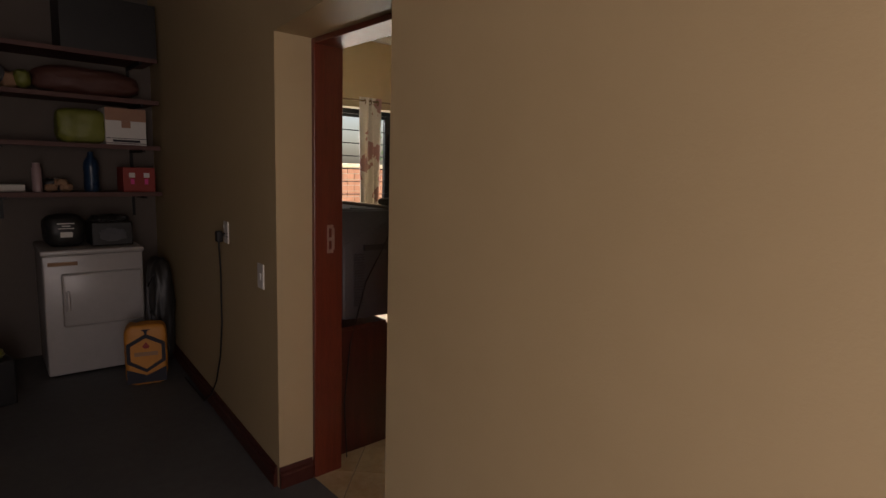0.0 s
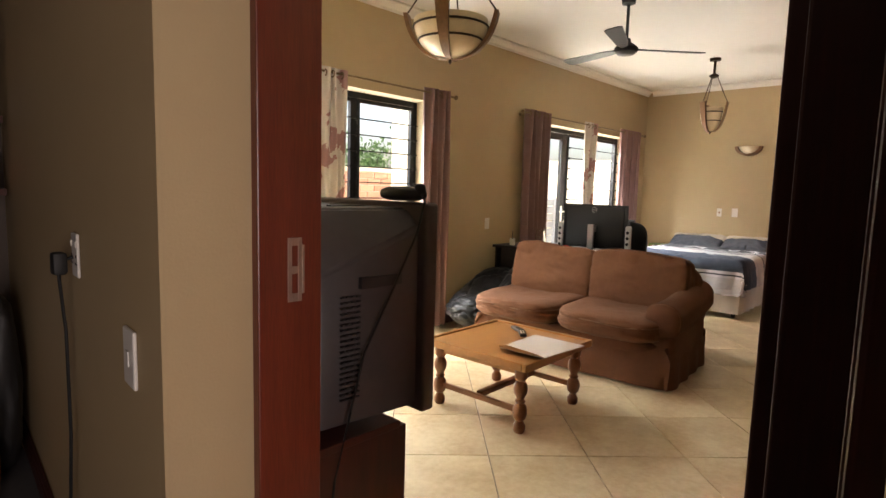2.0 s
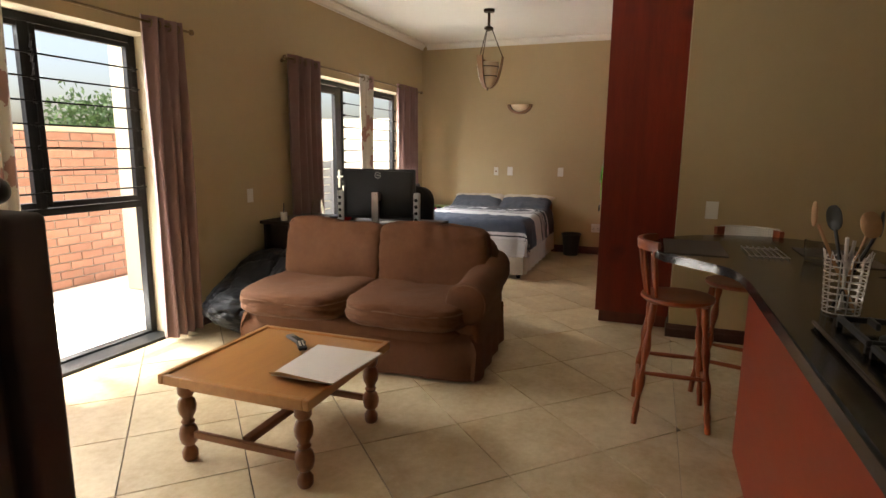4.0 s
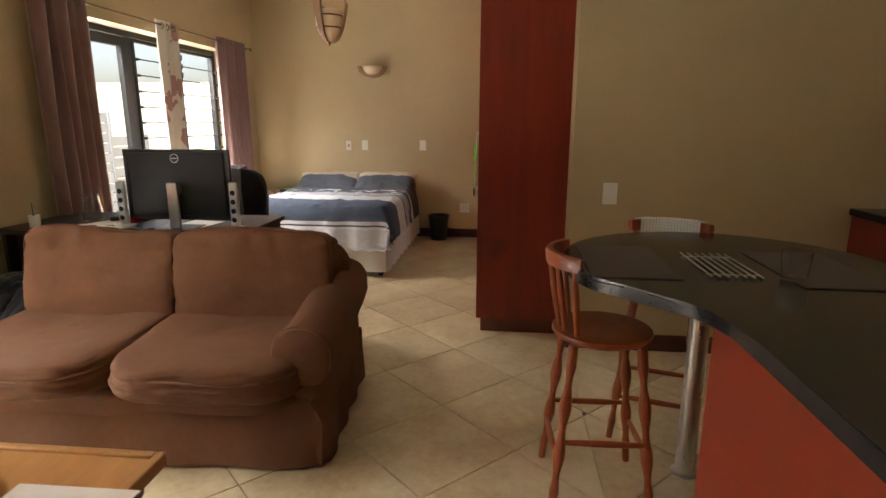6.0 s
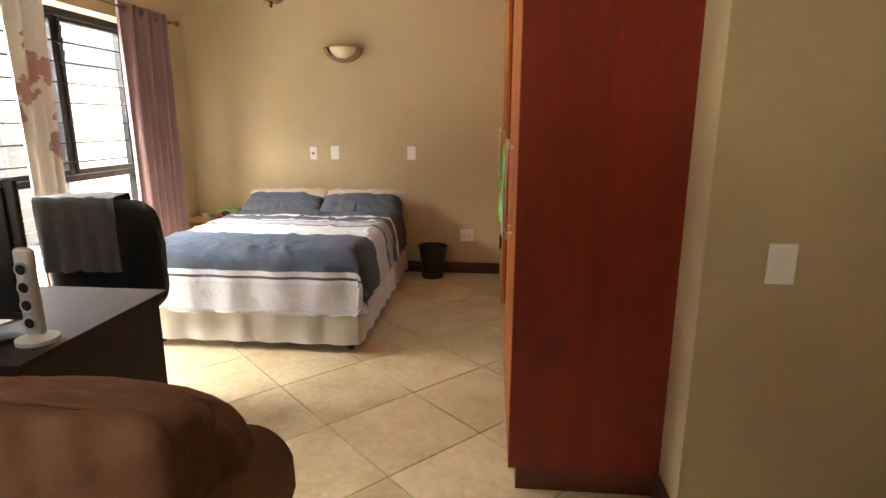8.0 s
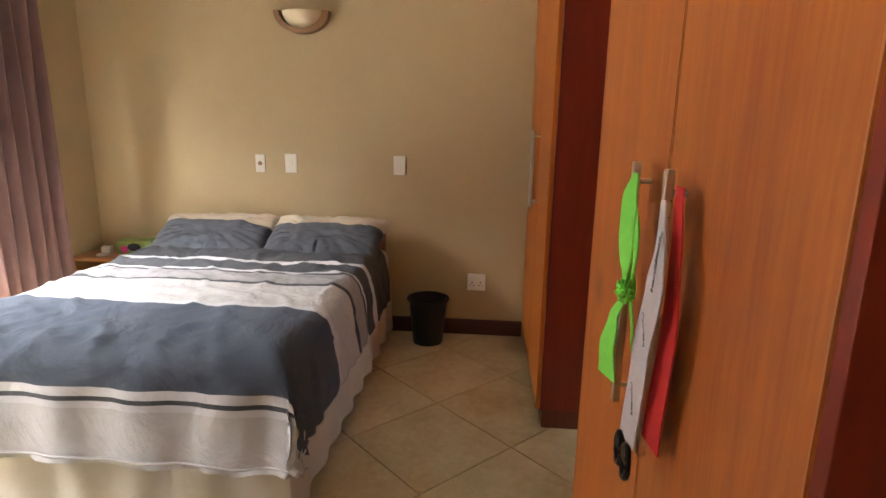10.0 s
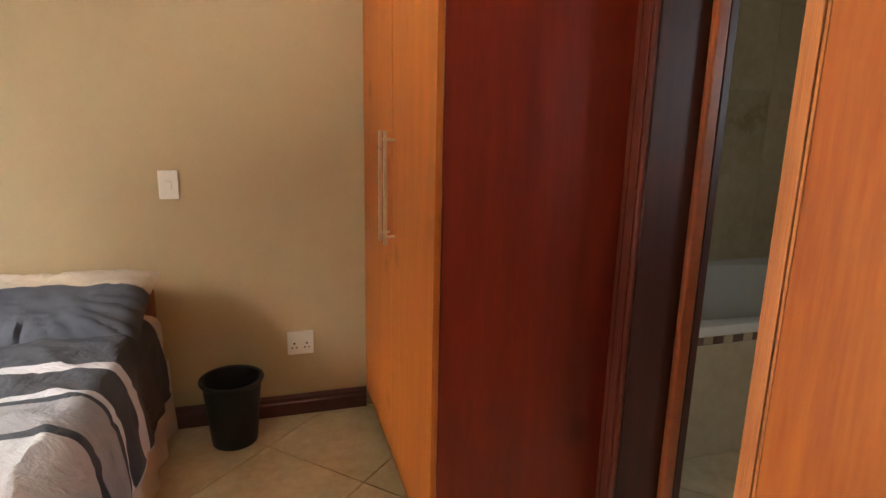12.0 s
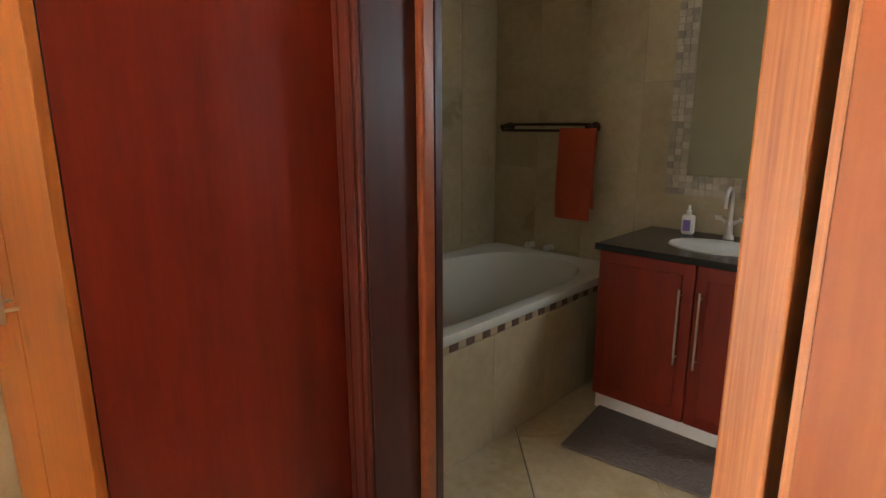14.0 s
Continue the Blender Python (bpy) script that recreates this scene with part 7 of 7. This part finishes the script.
t = thing("towel_rail", 8.735, -0.796, 1.362, 0, "dark bronze double towel rail on the tiled wall", "towel rail")
for dy, z in ((0.06, 0.015), (0.09, -0.02)):
    bm = B()
    tube(bm, [(-0.30, dy, z), (0.30, dy, z)], 0.008, 10)
    part("bar", bm, BRONZE, t, smooth=True)
for s in (-0.30, 0.30):
    bm = B()
    lathe(bm, [(0.03, 0), (0.03, 0.008), (0.012, 0.014), (0.012, 0.085), (0.018, 0.09), (0, 0.098)], 14, matrix=pose(s, 0, 0, -90, 0, 0))
    part("bracket", bm, BRONZE, t, smooth=True)
t = thing("hand_towel", 8.50, -0.706, 1.342, 0, "orange hand towel hung on the rail", "towel")
bm = B()
def hang_towel(u, v):
    s = (v - 0.5) * 2
    x = -0.115 + 0.23 * u + 0.006 * math.sin(v * 9)
    y = math.copysign(0.011 * min(1, abs(s) * 10), s) + 0.006 * math.sin(u * 11 + s) * abs(s)
    return (x, y, 0.010 - max(0, abs(s) - 0.03) * (0.53 if s > 0 else 0.46))
grid(bm, hang_towel, 18, 50)
thicken(bm, 0.005)
part("cloth", bm, TOWEL, t, smooth=True)

t = thing("bathroom_mirror", 7.904, -0.796, 1.025, 0, "frameless mirror with a stone mosaic border above the vanity", "mirror")
bm = B()
box(bm, -0.70, 0.001, 0.098, 0.0, 0.006, 1.03, 0.001)
part("glass", bm, MIRROR, t)
rn = random.Random(4)
mos = bpy.data.meshes.new("mosaic_stone")
bm = B()
box(bm, 0, 0, 0, 0.031, 0.008, 0.031, 0.0015, 1)
bm.to_mesh(mos)
bm.free()
mos.materials.append(MOSAIC)
rows = [(0.003 + j * 0.0335 + (0.0 if k % 2 else 0.004), -0.002 + k * 0.0335) for k in range(31) for j in range(3)]
rows += [(-0.70 + k * 0.0335, -0.002 + j * 0.0335) for k in range(21) for j in range(3)]
for x, z in rows:
    o = new("mosaic_stone", mos)
    o.location = (x + rn.uniform(-0.001, 0.001), 0.001, z)
    o.parent = t

# wall tiles behind the vanity and bath
bw = tagged(new("wall_bathroom_tiling"), "large beige bathroom wall tiles in level courses", "", "", "structure")


def wall_tile(x0, z0, x1, z1):
    bm = B()
    box(bm, x0 + 0.0015, -0.7995, z0 + 0.0015, x1 - 0.0015, -0.7965, z1 - 0.0015, 0.001, 1)
    part("tile", bm, BATHTILE, bw)


def side_tile(y0, z0, y1, z1):
    bm = B()
    box(bm, 9.1595, y0 + 0.0015, z0 + 0.0015, 9.1625, y1 - 0.0015, z1 - 0.0015, 0.001, 1)
    part("tile", bm, BATHTILE, bw)


COURSES = (0.001, 0.144, 0.625, 1.112, 1.592, 2.07, 2.55, 2.837)
for z0, z1 in zip(COURSES, COURSES[1:]):
    for c in range(10):
        if not (c in (7, 8, 9) and 1.11 < z0 < 2.0):
            wall_tile(9.159 - 0.33 * (c + 1), z0, 9.159 - 0.33 * c, z1)
    if z0 > 0.6:
        for c in range(6):
            side_tile(-0.796 + 0.33 * c, z0, min(-0.796 + 0.33 * (c + 1), 1.158), z1)


# ---- tree over the patio wall ----
def tree(x, y, h, seed, spread):
    rn = random.Random(seed)
    t = thing("tree", x, y, -0.12, 0, "leafy green garden tree behind the boundary wall", "tree", "garden trees")
    bm = B()
    tube(bm, [(0, 0, 0), (0.05, 0.02, h * 0.3), (0.0, 0.1, h * 0.6)], 0.1, 10, radii=[0.13, 0.10, 0.06])
    tips = []
    for k in range(9):
        a = rn.uniform(0, 6.28)
        r = spread * rn.uniform(0.4, 0.9)
        tip = Vector((r * math.cos(a), r * math.sin(a), h * rn.uniform(0.45, 0.95)))
        z0 = h * rn.uniform(0.25, 0.55)
        mid = Vector((tip.x * 0.4, tip.y * 0.4, z0 + (tip.z - z0) * 0.5))
        tube(bm, [(0, 0.03, z0), mid, tip], 0.03, 7, radii=[0.05, 0.03, 0.012])
        tips += [tip, mid.lerp(tip, 0.5)]
    part("trunk", bm, BARK, t, smooth=True)
    verts, faces = [], []
    for tip in tips:
        for _ in range(130):
            d = Vector((rn.gauss(0, 1), rn.gauss(0, 1), rn.gauss(0, 0.8))) * spread * 0.24
            c = tip + d
            a = Vector((rn.gauss(0, 1), rn.gauss(0, 1), rn.gauss(0, 1))).normalized()
            b = a.cross(Vector((rn.gauss(0, 1), rn.gauss(0, 1), rn.gauss(0, 1)))).normalized()
            s = rn.uniform(0.045, 0.085)
            i = len(verts)
            verts += [c - a * s, c + b * s * 0.4, c + a * s, c - b * s * 0.4]
            faces.append((i, i + 1, i + 2, i + 3))
    me = bpy.data.meshes.new("crown")
    me.from_pydata([tuple(v) for v in verts], [], faces)
    me.materials.append(LEAF)
    o = new("crown", me)
    o.parent = t


tree(9.0, 11.4, 2.5, 1, 0.8)
tree(13.0, 13.0, 3.2, 2, 1.2)


# ---- tiles and bricks ----
def clip(poly, x0, y0, x1, y1):
    for axis, lim, sign in ((0, x0, 1), (0, x1, -1), (1, y0, 1), (1, y1, -1)):
        out = []
        for a, b in zip(poly, poly[1:] + poly[:1]):
            ia, ib = sign * (a[axis] - lim) >= 0, sign * (b[axis] - lim) >= 0
            if ia:
                out.append(a)
            if ia != ib:
                f = (lim - a[axis]) / (b[axis] - a[axis])
                out.append((a[0] + f * (b[0] - a[0]), a[1] + f * (b[1] - a[1])))
        poly = out
        if len(poly) < 3:
            return []
    return poly


def area(p):
    return abs(sum(a[0] * b[1] - b[0] * a[1] for a, b in zip(p, p[1:] + p[:1]))) / 2


def tile_mesh(poly, cx, cy):
    """A thin tile with a small arris."""
    bm = B()
    n = len(poly)
    k = 0.0015 / 0.35
    hi = [bm.verts.new(((x - cx) * (1 - k), (y - cy) * (1 - k), 0.0)) for x, y in poly]
    mid = [bm.verts.new((x - cx, y - cy, -0.0015)) for x, y in poly]
    lo = [bm.verts.new((x - cx, y - cy, -0.008)) for x, y in poly]
    bm.faces.new(hi)
    for a, b in ((hi, mid), (mid, lo)):
        for i in range(n):
            j = (i + 1) % n
            bm.faces.new((a[i], b[i], b[j], a[j]))
    bmesh.ops.recalc_face_normals(bm, faces=bm.faces)
    me = bpy.data.meshes.new("tile")
    bm.to_mesh(me)
    bm.free()
    me.materials.append(TILE)
    return me


def lay_tiles(rect, u0, v0, parent):
    h = 0.5 / math.sqrt(2) - 0.0035
    shared = None
    r2 = math.sqrt(2)
    for n in range(-4, 34):
        for m in range(-16, 22):
            u, v = (n + u0 + 0.5) * 0.5, (m + v0 + 0.5) * 0.5
            cx, cy = (u + v) / r2, (u - v) / r2
            full = [(cx - h, cy), (cx, cy - h), (cx + h, cy), (cx, cy + h)]
            p = clip(full, *rect)
            if not p or area(p) < 0.0006:
                continue
            if area(p) > area(full) - 1e-6:
                shared = shared or tile_mesh(full, cx, cy)
                me = shared
            else:
                me = tile_mesh(p, cx, cy)
            ob = new("tile", me)
            ob.location = (cx, cy, 0)
            ob.parent = parent


tl = tagged(new("floor_tiling"), "cream porcelain floor tiles laid diagonally", "", "", "structure")
lay_tiles((1.157, 1.362, 9.018, 4.763), 0.775, 0.0, tl)
lay_tiles((1.302, -0.898, 5.698, 1.3595), 0.775, 0.0, tl)
tb = tagged(new("floor_bathroom_tiling"), "cream porcelain bathroom floor tiles laid diagonally", "", "", "structure")
lay_tiles((5.902, -0.798, 9.158, 1.3595), 0.888, 0.166, tb)

bm = B()
box(bm, 0, 0, 0, 0.222, 0.03, 0.073, 0.003, 1)
bmesh.ops.recalc_face_normals(bm, faces=bm.faces)
bme = bpy.data.meshes.new("brick")
bm.to_mesh(bme)
bm.free()
bme.materials.append(BRICK)
br = tagged(new("wall_patio_bricks"), "red face bricks of the patio boundary wall", "", "", "structure")
rnd = random.Random(5)
rest = B()
for row in range(19):
    z = -0.10 + row * 0.0845
    for k in range(72):
        x = -3.9 + k * 0.235 + (0.117 if row % 2 else 0)
        if x > 8.67:
            continue
        if 4.55 <= x <= 8.3 and row >= 1:
            ob = new("brick", bme)
            ob.location = (x, 6.928 + rnd.uniform(-0.002, 0.002), z)
            ob.parent = br
        else:
            box(rest, x, 6.928, z, x + 0.222, 6.958, z + 0.073)
part("brick_rest", rest, BRICK, br, kind="stuff")
